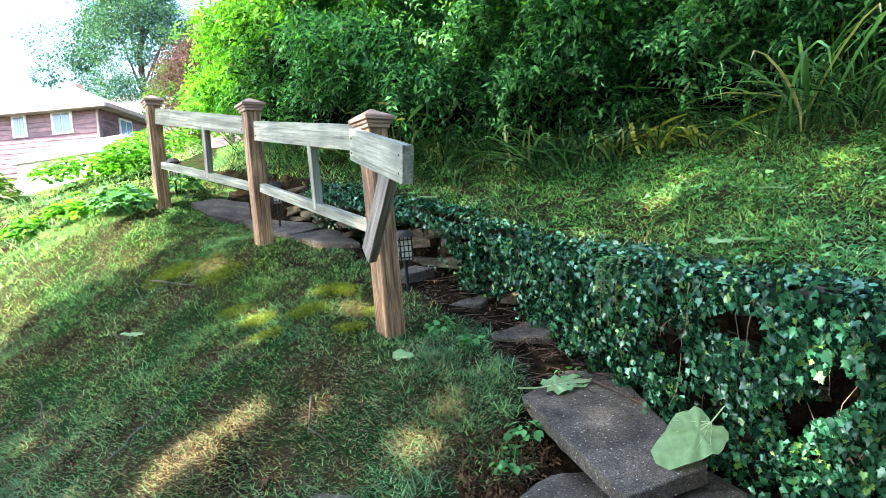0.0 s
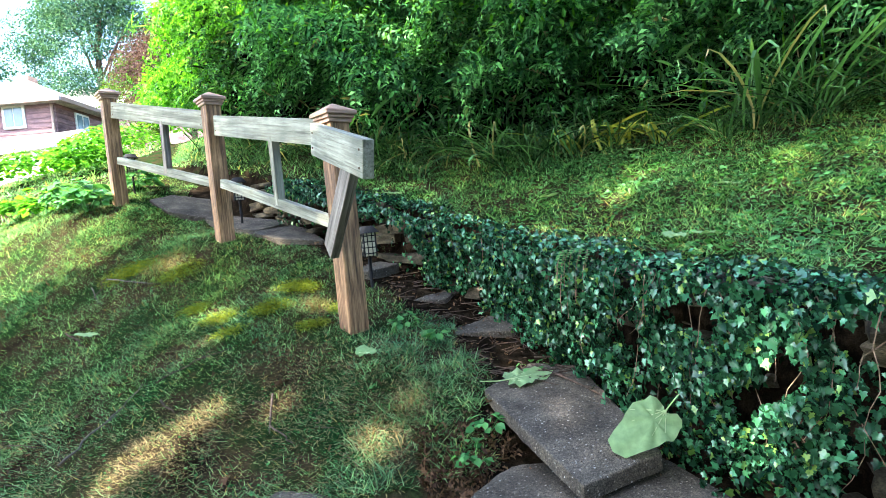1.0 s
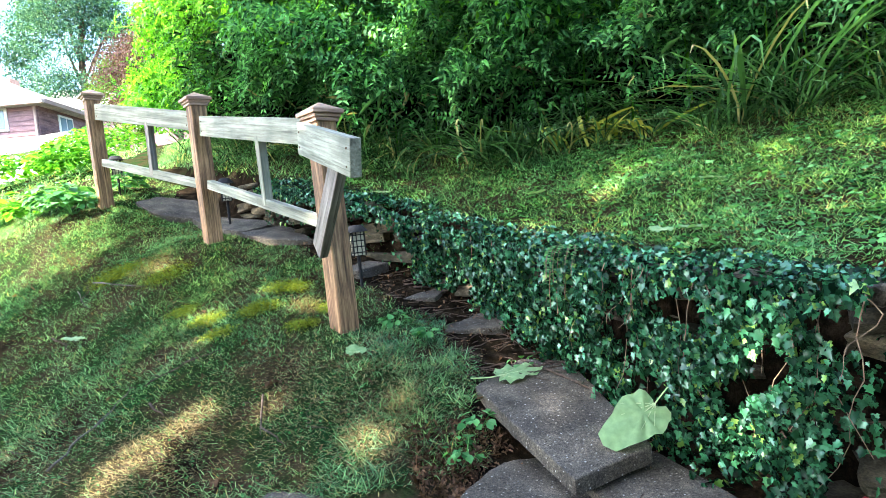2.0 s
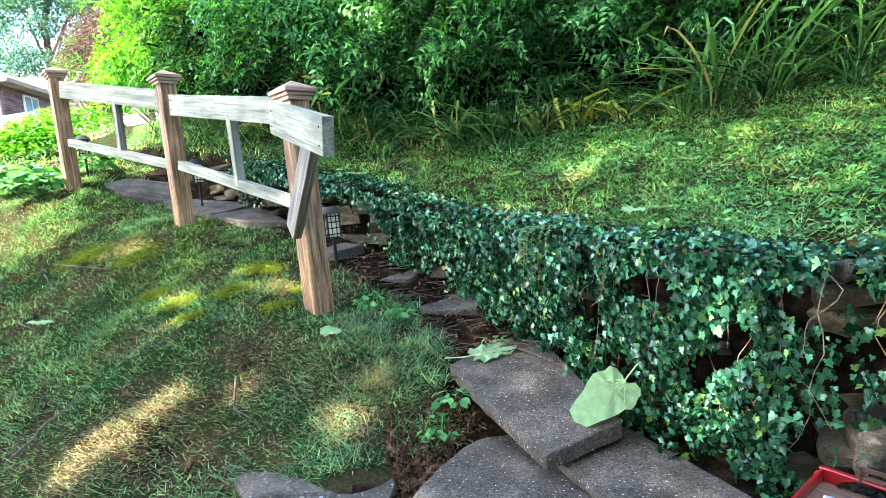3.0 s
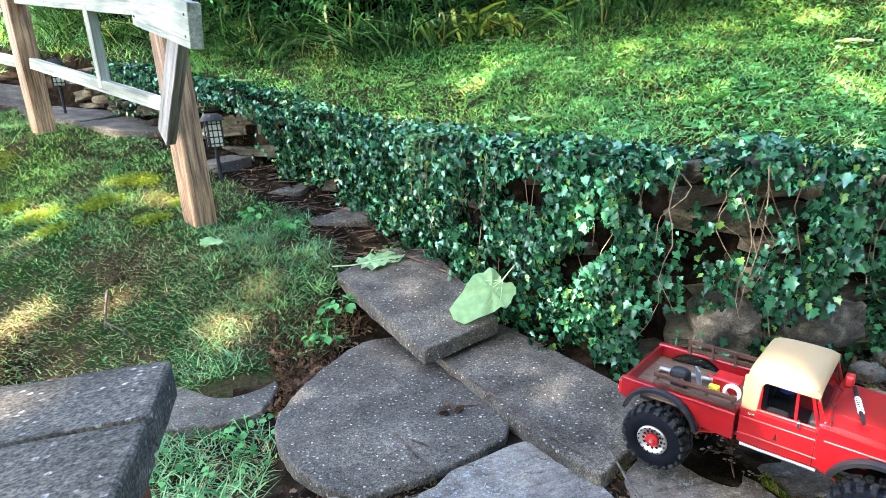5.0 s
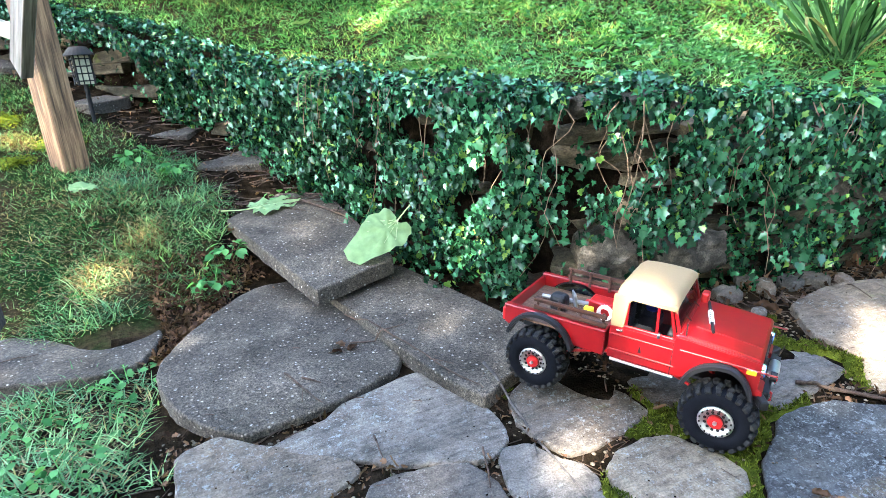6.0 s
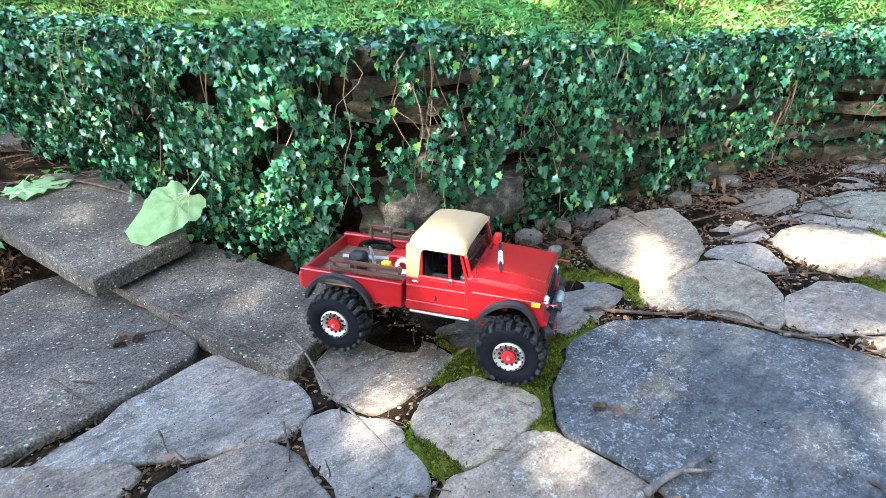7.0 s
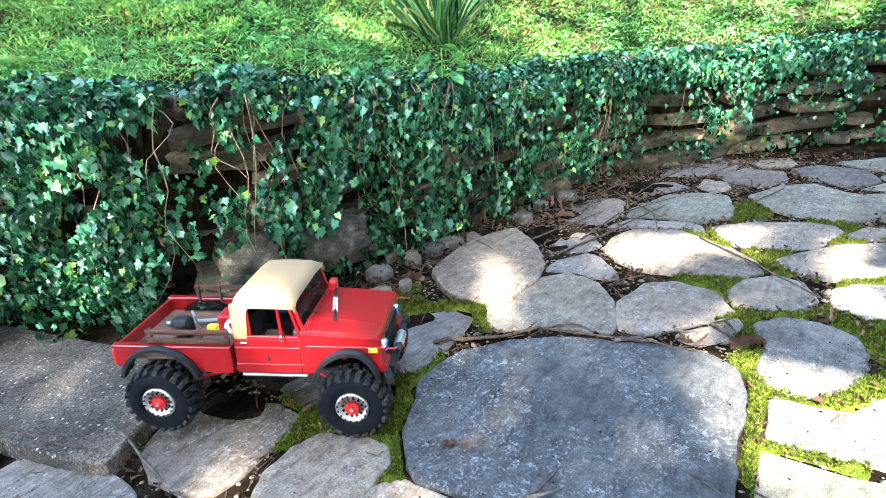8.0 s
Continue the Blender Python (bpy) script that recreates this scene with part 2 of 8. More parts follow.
# Brightest tone of the shrub leaf, with sunlight put into its colour
M_HEDGE_LIGHT = leafy("sunlit_shrub_leaf", (0.03, 0.12, 0.008), (0.18, 0.42, 0.03), 0.5, 0.45, gloss=0.12)
M_STRAP = leafy("strap_leaf", (0.003, 0.014, 0.005), (0.14, 0.30, 0.11), 0.5, 0.3, (0.30, 0.26, 0.12), 0.14)
M_YELLOW = leafy("yellowed_leaf", (0.22, 0.24, 0.04), (0.46, 0.46, 0.08), 0.6, 0.35)
M_PALE = leafy("pale_catalpa_leaf", (0.18, 0.28, 0.125), (0.27, 0.39, 0.19), 0.6, 0.3, gloss=0.2)
M_DEAD = leafy("dead_leaf", (0.022, 0.012, 0.008), (0.15, 0.085, 0.05), 0.75, 0.2, gloss=0.1)
M_FAR = leafy("far_tree_leaf", (0.022, 0.066, 0.058), (0.105, 0.21, 0.17), 0.6, 0.3, gloss=0.1, patchy=True)
M_FAR_LIGHT = leafy("far_light_leaf", (0.035, 0.08, 0.016), (0.12, 0.20, 0.05), 0.6, 0.4, gloss=0.1, patchy=True)
M_PURPLE = leafy("purple_plum_leaf", (0.035, 0.02, 0.024), (0.15, 0.09, 0.095), 0.6, 0.3, gloss=0.1)
# Near-black that stands in for the shade deep inside the hedge
M_HEDGE_SHADE = rocky("hedge_shade", [(0.3, (0.0002, 0.0003, 0.0002)), (0.6, (0.0008, 0.0012, 0.0006))], (1, 1, 1), 12, 1.0, 0.02)
M_BARK = rocky("bark", [(0.3, (0.035, 0.026, 0.018)), (0.6, (0.12, 0.09, 0.065))], (1, 1, 1), 20, 0.95, 0.01, stretch=(2, 2, 0.5))
M_TWIG = rocky("dry_twig", [(0.3, (0.018, 0.013, 0.010)), (0.6, (0.085, 0.064, 0.052))], (1.1, 1.0, 0.95), 60, 0.85, 0.001)
M_VINE = rocky("ivy_stem", [(0.3, (0.06, 0.042, 0.028)), (0.6, (0.22, 0.16, 0.11))], (1, 1, 1), 60, 0.8, 0.001)
M_POST = woody("brown_post_timber", (0.045, 0.021, 0.010), (0.40, 0.23, 0.115), 0.7, 7, 2)
M_RAIL = woody("weathered_rail_timber", (0.115, 0.115, 0.085), (0.30, 0.305, 0.245), 0.75, 5, 0, 0.5, 0.6)
M_BRACE = woody("grey_brace_timber", (0.08, 0.065, 0.052), (0.27, 0.235, 0.20), 0.7, 5, 0, 0.3)
M_CAP = woody("post_cap_timber", (0.20, 0.11, 0.07), (0.46, 0.30, 0.21), 0.55, 9, 0, 0.25)
M_RUST = rocky("rusty_iron", [(0.3, (0.03, 0.016, 0.01)), (0.6, (0.09, 0.05, 0.03))], (1, 1, 1), 80, 0.8, 0.0005)

# ---- building helpers ----
rng = np.random.default_rng(7)


def link_mesh(name, verts, faces, material, parent=None, label="", smooth=False):
    me = bpy.data.meshes.new(name)
    me.from_pydata([tuple(v) for v in verts], [], [tuple(f) for f in faces])
    return link_data(name, me, material, parent, label, smooth)


def link_data(name, me, material, parent=None, label="", smooth=False):
    if material and not me.materials:
        me.materials.append(material)
    if smooth:
        me.polygons.foreach_set("use_smooth", [True] * len(me.polygons))
    ob = new(name, me)
    if parent:
        ob.parent = parent
    if label:
        tagged(ob, label)
    return ob


def part(name, bm, material, parent=None, label="", smooth=False, m=None):
    if m is not None:
        bm.transform(m)
    bmesh.ops.recalc_face_normals(bm, faces=bm.faces)
    me = bpy.data.meshes.new(name)
    bm.to_mesh(me)
    bm.free()
    return link_data(name, me, material, parent, label, smooth)


def thing(name, m, label, category, group="", kind=""):
    ob = new(name)
    ob.empty_display_size = 0.05
    ob.matrix_world = m
    return tagged(ob, label, category, group, kind)


def swarm(name, template, faces, place, ahead, up, size, material, parent=None, bend=None):
    """One mesh of many small pieces. template: k x 3 (x across, y along, z out); ahead, up: directions for each piece."""
    template = np.asarray(template, float)
    n, k = len(place), len(template)
    ahead = ahead / np.linalg.norm(ahead, axis=1, keepdims=True)
    side = np.cross(ahead, up)
    side /= np.linalg.norm(side, axis=1, keepdims=True) + 1e-9
    out = np.cross(side, ahead)
    size = np.broadcast_to(np.asarray(size, float), (n,)) if np.ndim(size) < 2 else size
    sz = size[:, None] if np.ndim(size) == 1 else size
    t = np.broadcast_to(template[None], (n, k, 3)).copy()
    if bend is not None:
        t[:, :, 2] += bend[:, None] * t[:, :, 1] ** 2
    if np.ndim(size) == 1:
        t *= size[:, None, None]
    else:
        t *= size[:, None, :]
    v = place[:, None] + t[:, :, :1] * side[:, None] + t[:, :, 1:2] * ahead[:, None] + t[:, :, 2:] * out[:, None]
    v = v.reshape(-1, 3)
    me = bpy.data.meshes.new(name)
    tot = sum(len(f) for f in faces)
    flat = np.concatenate([np.asarray(f) for f in faces])
    loops = (flat[None] + (np.arange(n) * k)[:, None]).reshape(-1)
    starts = np.cumsum([0] + [len(f) for f in faces])[:-1]
    starts = (starts[None] + (np.arange(n) * tot)[:, None]).reshape(-1)
    me.vertices.add(n * k)
    me.vertices.foreach_set("co", v.ravel())
    me.loops.add(n * tot)
    me.loops.foreach_set("vertex_index", loops.astype(np.int32))
    me.polygons.add(n * len(faces))
    me.polygons.foreach_set("loop_start", starts.astype(np.int32))
    me.update(calc_edges=True)
    me.validate()
    return link_data(name, me, material, parent, smooth=False)


def unit(n, zlow=-1.0, zhigh=1.0):
    z = rng.uniform(zlow, zhigh, n)
    a = rng.uniform(0, 2 * np.pi, n)
    r = np.sqrt(np.clip(1 - z * z, 0, 1))
    return np.stack([r * np.cos(a), r * np.sin(a), z], 1)


def box(x, y, z, bevel=0.004, segments=2):
    """A bevelled block of that size, its middle at the origin."""
    bm = bmesh.new()
    bmesh.ops.create_cube(bm, size=1, matrix=Matrix.Diagonal((x, y, z, 1)))
    if bevel:
        bmesh.ops.bevel(bm, geom=bm.edges[:], offset=bevel, segments=segments, profile=0.5, affect="EDGES")
    return bm


def rough_up(bm, amount, scale, seed=0.0):
    for v in bm.verts:
        v.co += Vector(noise.noise_vector(v.co * scale + Vector((seed, seed * 1.7, 3.1)))) * amount
    return bm


def tube(points, radii, sides=6, bm=None, caps=True):
    """A round rod along points, tapering by radii."""
    bm = bm or bmesh.new()
    pts = [Vector(p) for p in points]
    rings = []
    for i, p in enumerate(pts):
        d = (pts[min(i + 1, len(pts) - 1)] - pts[max(i - 1, 0)]).normalized()
        a = d.cross(Vector((0.31, 0.17, 0.93)))
        a = a.normalized() if a.length > 1e-4 else Vector((1, 0, 0))
        b = d.cross(a)
        r = radii[i] if isinstance(radii, (list, tuple)) else radii
        rings.append([bm.verts.new(p + (a * math.cos(t) + b * math.sin(t)) * r) for t in (2 * math.pi * k / sides for k in range(sides))])
    for r0, r1 in zip(rings, rings[1:]):
        for k in range(sides):
            bm.faces.new((r0[k], r0[(k + 1) % sides], r1[(k + 1) % sides], r1[k]))
    if caps:
        bm.faces.new(rings[0][::-1])
        bm.faces.new(rings[-1])
    return bm


# ---- lie of the land ----
# Foot of the garden wall, from up the path round to the far end of the terrace; x, y, height of its top
WALL = [(-34.0, 95.0, 6.0), (-4.4, 12.0, 2.6), (-2.3, 5.5, 1.35), (-1.2, 4.25, 1.15), (-0.45, 3.45, 0.95), (0.10, 2.92, 0.74), (0.40, 2.56, 0.62), (0.60, 2.10, 0.56), (0.755, 1.55, 0.52),
        (0.87, 1.26, 0.50), (0.985, 1.09, 0.49), (1.15, 1.01, 0.49), (1.40, 0.96, 0.47), (1.70, 0.905, 0.43), (2.10, 0.84, 0.41), (2.50, 0.75, 0.40),
        (2.86, 0.48, 0.40), (3.15, 0.16, 0.40), (3.38, -0.18, 0.40), (3.7, -0.8, 0.40), (4.2, -2.2, 0.4), (5.0, -9.0, 0.4)]
WALL_XY = np.array([w[:2] for w in WALL])
WALL_TOP = np.array([w[2] for w in WALL])
# Soil heights below the wall: terrace, path, lawn bank and the slope beyond the fence
LOW = np.array([(0.5, 0.5, -0.008), (1.3, 0.3, -0.008), (2.1, 0.3, -0.008), (2.9, 0.1, -0.008), (1.3, 0.85, 0.0), (2.2, 0.7, 0.0), (1.5, -1.2, -0.03), (3.5, -2.0, -0.03), (0, -0.5, -0.03),
                (-0.5, 0.4, -0.03), (0.15, 1.0, -0.008), (-0.1, 1.35, -0.008), (-0.3, 1.55, -0.01), (0.45, 1.3, 0.0), (0.6, 1.6, 0.06), (0.04, 1.67, 0.06), (0.28, 1.54, 0.0), (0.18, 1.44, -0.01), (0.07, 1.34, -0.015), (0.34, 1.70, 0.07), (0.20, 1.66, 0.07),
                (0.17, 1.8, 0.150), (0.42, 2.05, 0.185), (0.1, 2.1, 0.225), (0.3, 2.42, 0.29), (0.08, 2.66, 0.37), (-0.4, 3.1, 0.56), (-0.95, 3.68, 0.74), (-1.6, 4.25, 0.95), (-0.255, 2.34, 0.335), (-0.18, 2.02, 0.245),
                (-0.93, 2.61, 0.375), (-1.07, 3.38, 0.71), (-2.03, 4.2, 1.06), (-0.5, 1.85, 0.09), (-1.0, 1.9, 0.05), (-1.2, 1.3, -0.22), (-1.7, 2.6, 0.14), (-2.5, 3.4, 0.45),
                (-2.6, 1.5, -0.6), (-4.0, 4.5, 0.55), (-4.5, 2.0, -0.9), (-3.0, -0.5, -1.3), (-3.5, 6.5, 1.55), (-7.0, 9.5, 1.75), (-8.0, 5.0, 0.2)])


def tps_fit(p):
    n = len(p)
    d = np.linalg.norm(p[:, None, :2] - p[None, :, :2], axis=2)
    k = np.where(d > 0, d * d * np.log(d + 1e-12), 0) + 0.02 * np.eye(n)
    q = np.c_[np.ones(n), p[:, :2]]
    a = np.block([[k, q], [q.T, np.zeros((3, 3))]])
    return np.linalg.solve(a, np.r_[p[:, 2], 0, 0, 0])


LOW_W = tps_fit(LOW)
# Lawn heights above the wall and the bank behind it
UP = np.array([(0.70, 2.10, 0.58), (0.85, 1.55, 0.54), (0.97, 1.30, 0.53), (1.20, 1.10, 0.52), (1.75, 1.00, 0.46), (2.15, 0.95, 0.44), (2.60, 0.85, 0.43), (3.10, 0.30, 0.43), (3.50, -0.40, 0.43),
               (0.50, 2.60, 0.65), (0.20, 3.00, 0.77), (-0.40, 3.55, 0.98), (-1.20, 4.35, 1.18), (-2.30, 5.60, 1.42), (1.24, 2.12, 0.735), (0.69, 2.80, 0.77), (1.00, 2.46, 0.775), (1.576, 1.31, 0.585),
               (0.80, 3.70, 1.17), (1.03, 3.33, 1.08), (1.33, 3.07, 1.03), (2.0, 2.75, 1.12), (2.2, 1.9, 0.82), (3.0, 2.0, 1.05), (3.0, 1.2, 0.72), (4.0, 1.0, 0.98), (4.2, -1.0, 0.75), (0.0, 4.2, 1.32), (-1.0, 5.2, 1.62),
               (0.0, 7.0, 2.6), (3.0, 5.0, 2.5), (6.0, 2.0, 2.3), (-2.0, 8.0, 2.3)])
UP_W = tps_fit(UP)


def wall_side(x, y):
    """Signed distance from the wall's foot (uphill positive) and the height of its top there."""
    p = np.stack([x, y], 1)
    best = np.full(len(p), 1e9)
    sd = np.zeros(len(p))
    top = np.zeros(len(p))
    for i in range(len(WALL) - 1):
        a, b = WALL_XY[i], WALL_XY[i + 1]
        ab = b - a
        t = np.clip(((p - a) @ ab) / (ab @ ab), 0, 1)
        d = p - (a + t[:, None] * ab)
        dist = np.hypot(d[:, 0], d[:, 1])
        s = np.sign(ab[0] * (p[:, 1] - a[1]) - ab[1] * (p[:, 0] - a[0]))
        near = dist < best - 1e-9
        best = np.where(near, dist, best)
        sd = np.where(near, s * dist, sd)
        top = np.where(near, WALL_TOP[i] + t * (WALL_TOP[i + 1] - WALL_TOP[i]), top)
    return sd, top


def low_height(x, y):
    xc, yc = np.clip(x, -8, 4), np.clip(y, -2.2, 9.5)
    d = np.hypot(xc[:, None] - LOW[None, :, 0], yc[:, None] - LOW[None, :, 1])
    k = np.where(d > 0, d * d * np.log(d + 1e-12), 0)
    z = k @ LOW_W[:-3] + LOW_W[-3] + LOW_W[-2] * xc + LOW_W[-1] * yc
    flat = np.clip((x - 0.45) / 0.3, 0, 1) * np.clip((1.15 - y) / 0.2, 0, 1)
    z = z * (1 - flat) + (-0.003 + 0.016 * np.clip((y - 0.4) / 0.6, 0, 1)) * flat
    far = np.clip(y - 9.5, 0, 60)
    return z + 0.09 * far - 0.03 * np.clip(-8 - x, 0, 60)


def height(x, y):
    x, y = np.atleast_1d(np.asarray(x, float)), np.atleast_1d(np.asarray(y, float))
    sd, top = wall_side(x, y)
    xc, yc = np.clip(x, -4, 7), np.clip(y, -3, 9)
    d = np.hypot(xc[:, None] - UP[None, :, 0], yc[:, None] - UP[None, :, 1])
    up = np.where(d > 0, d * d * np.log(d + 1e-12), 0) @ UP_W[:-3] + UP_W[-3] + UP_W[-2] * xc + UP_W[-1] * yc
    w = np.clip((sd - 0.05) / 0.06, 0, 1) * np.clip((10 - y + 0.8 * np.clip(x, 0, 50)) / 4, 0, 1)
    z = low_height(x, y) * (1 - w) + up * w
    lawn = np.clip(np.maximum(sd - 0.15, np.where((x < 0.2) & (sd < 0), (0.2 - x), 0)), 0, 0.3) / 0.3
    bumps = 0.018 * np.sin(5.1 * x + 1.3 * y) * np.sin(4.3 * y - 2.2 * x) + 0.01 * np.sin(13 * x) * np.sin(11 * y + 1)
    return z + lawn * bumps


def spread(lo, hi, fine_lo, fine_hi, step, grow):
    c = list(np.arange(fine_lo, fine_hi + 1e-6, step))
    s = step
    while c[-1] < hi:
        s *= grow
        c.append(c[-1] + s)
    s = step
    while c[0] > lo:
        s *= grow
        c.insert(0, c[0] - s)
    return np.array(c)


def edge_noise(x, y):
    return 0.03 * np.sin(9 * x + 4 * y) + 0.03 * np.sin(17 * y - 5 * x)


def path_mid(y):
    """The lawn's edge along the path."""
    return np.interp(y, [1.2, 1.6, 1.9, 2.4, 2.7, 3.1, 3.7, 4.3], [-0.02, 0.10, 0.20, 0.10, -0.18, -0.48, -1.1, -1.7])


gx = spread(-400, 400, -2.6, 3.9, 0.035, 1.12)
gy = spread(-300, 400, -0.3, 4.6, 0.035, 1.12)
GX, GY = np.meshgrid(gx, gy)
GZ = height(GX.ravel(), GY.ravel())
nx, ny = len(gx), len(gy)
idx = np.arange(nx * ny).reshape(ny, nx)
quads = np.stack([idx[:-1, :-1], idx[:-1, 1:], idx[1:, 1:], idx[1:, :-1]], -1).reshape(-1, 4)
ground = link_mesh("ground", np.c_[GX.ravel(), GY.ravel(), GZ].tolist(), quads.tolist(), M_SOIL, smooth=True)
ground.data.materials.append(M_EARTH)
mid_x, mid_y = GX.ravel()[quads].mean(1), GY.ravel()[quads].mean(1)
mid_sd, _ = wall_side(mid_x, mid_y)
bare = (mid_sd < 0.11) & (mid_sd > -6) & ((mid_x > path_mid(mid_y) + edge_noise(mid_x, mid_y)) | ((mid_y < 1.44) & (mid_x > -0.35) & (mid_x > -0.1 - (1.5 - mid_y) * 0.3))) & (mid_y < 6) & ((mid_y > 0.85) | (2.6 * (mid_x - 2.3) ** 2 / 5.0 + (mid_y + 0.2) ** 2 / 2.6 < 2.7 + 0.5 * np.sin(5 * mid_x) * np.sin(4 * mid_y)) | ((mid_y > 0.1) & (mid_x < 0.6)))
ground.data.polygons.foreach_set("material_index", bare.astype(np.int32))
tagged(ground, "sloping lawn soil with moss and dry thatch", "ground", kind="structure")


# ---- paving of the terrace and path ----
def inside(poly, x, y):
    hit = np.zeros(len(x), bool)
    for (ax, ay), (bx, by) in zip(poly, list(poly[1:]) + [poly[0]]):
        cross = (ay > y) != (by > y)
        with np.errstate(divide="ignore", invalid="ignore"):
            hit ^= cross & (x < (bx - ax) * (y - ay) / (by - ay + 1e-12) + ax)
    return hit


def outline_stone(corners, thick, round_by=0.02, wob=0.006, seed=0, step=0.022, plane=None, bevel=0.003, grow=0.0):
    """A flat stone from its corners: corners rounded, edge uneven, top slightly worn. plane: height at x, y of its top."""
    r = random.Random(seed)
    cen = Vector((sum(c[0] for c in corners) / len(corners), sum(c[1] for c in corners) / len(corners)))
    area = sum(a[0] * b[1] - b[0] * a[1] for a, b in zip(corners, list(corners[1:]) + [corners[0]]))
    pts = [Vector(c) for c in (corners if area > 0 else corners[::-1])]
    pts = [p + (p - cen).normalized() * grow for p in pts]
    ring = []
    n = len(pts)
    for i in range(n):
        p, a, b = pts[i], pts[i - 1], pts[(i + 1) % n]
        ra = min(round_by, (a - p).length * 0.4)
        rb = min(round_by, (b - p).length * 0.4)
        s, e = p + (a - p).normalized() * ra, p + (b - p).normalized() * rb
        for t in (0.0, 0.5, 1.0):
            ring.append(s * (1 - t) ** 2 + p * 2 * t * (1 - t) + e * t * t)
        k = int((b - p).length / step)
        for j in range(1, k):
            q = e.lerp(b, j / k)
            if (q - b).length > rb * 1.2:
                ring.append(q)
    out = []
    for q in ring:
        w = noise.noise(Vector((q.x * 18, q.y * 18, seed * 3.7))) * wob * 1.3 + noise.noise(Vector((q.x * 50, q.y * 50, seed))) * wob * 0.8 + noise.noise(Vector((q.x * 120, q.y * 120, seed))) * wob * 0.35
        out.append(q + (q - cen).normalized() * w)
    bm = bmesh.new()
    rings = []
    for inset, drop in ((0.0, thick), (0.0, bevel * 1.6), (bevel * 0.5, bevel * 0.5), (bevel * 1.6, 0.0)):
        row = []
        for q in out:
            d = (q - cen)
            q2 = cen + d * max(0.1, (d.length - inset) / d.length)
            z = (plane(q2.x, q2.y) if plane else 0.0) - drop + noise.noise(Vector((q2.x * 16, q2.y * 16, seed))) * 0.002
            row.append(bm.verts.new((q2.x, q2.y, z)))
        rings.append(row)
    m = len(out)
    for r0, r1 in zip(rings, rings[1:]):
        for k in range(m):
            bm.faces.new((r0[k], r0[(k + 1) % m], r1[(k + 1) % m], r1[k]))
    mid = []
    for sc in (0.66, 0.33):
        row = []
        for q in out:
            q2 = cen + (q - cen) * sc
            row.append(bm.verts.new((q2.x, q2.y, (plane(q2.x, q2.y) if plane else 0.0) + noise.noise(Vector((q2.x * 14, q2.y * 14, seed))) * 0.004)))
        mid.append(row)
    for r0, r1 in zip([rings[-1]] + mid, mid):
        for k in range(m):
            bm.faces.new((r0[k], r0[(k + 1) % m], r1[(k + 1) % m], r1[k]))
    c = bm.verts.new((cen.x, cen.y, plane(cen.x, cen.y) if plane else 0.0))
    for k in range(m):
        bm.faces.new((mid[-1][k], mid[-1][(k + 1) % m], c))
    return bm


def tilt_plane(z0, x0, y0, sx=0.0, sy=0.0):
    return lambda x, y: z0 + sx * (x - x0) + sy * (y - y0)


terrace = thing("pavement", Matrix(), "irregular grey flagstone terrace with mossy joints", "paving", kind="structure")
STONES = []
PLANES = []


def flag(corners, z=0.0, sx=0.0, sy=0.0, mat=None, thick=0.05, name="flagstone", label="", rnd=0.010, wob=0.006, grow=0.003):
    k = len(STONES) + 1
    cx, cy = sum(c[0] for c in corners) / len(corners), sum(c[1] for c in corners) / len(corners)
    ob = part(name, outline_stone(corners, thick, rnd, wob, k, plane=tilt_plane(z, cx, cy, sx, sy), grow=0.0 if mat == M_CONC else grow), mat or M_FLAG, terrace, label, smooth=False)
    STONES.append((corners, ob))
    PLANES.append(tilt_plane(z, cx, cy, sx, sy))
    return ob


# concrete slabs by the wall and the raised step at the end of the path
flag([(0.332, 1.65), (0.398, 1.416), (0.46, 1.197), (0.48, 1.01), (0.456, 0.972), (0.364, 0.935), (0.244, 0.901), (0.139, 0.894), (0.074, 0.959), (0.024, 1.04), (-0.011, 1.189), (0.006, 1.266), (0.081, 1.404), (0.196, 1.544)], 0.015, 0, 0.02, M_CONC, 0.06, "concrete_slab", "grey exposed-aggregate concrete slab", 0.008, 0.003)
flag([(0.397, 1.417), (0.444, 1.211), (0.485, 0.995), (0.516, 0.866), (0.554, 0.768), (0.58, 0.781), (0.616, 0.804), (0.719, 0.838), (0.783, 0.846), (0.792, 0.912), (0.757, 1.062), (0.706, 1.266), (0.647, 1.488), (0.452, 1.493)], 0.035, 0, 0.02, M_CONC, 0.07, "concrete_slab", "grey exposed-aggregate concrete slab", 0.008, 0.003)
flag([(0.365, 1.285), (0.60, 1.38), (0.56, 1.95), (0.40, 2.02), (0.205, 1.84)], 0.150, 0.0, 0.14, M_CONC, 0.042, "concrete_slab", "tilted concrete step slab", 0.012, 0.003)
flag([(-0.455, 1.59), (-0.44, 1.63), (-0.24, 1.575), (-0.02, 1.51), (0.0, 1.43), (-0.035, 1.32), (-0.13, 1.29), (-0.33, 1.35)], 0.002, 0, 0.03, M_CONC, 0.04, "concrete_slab")
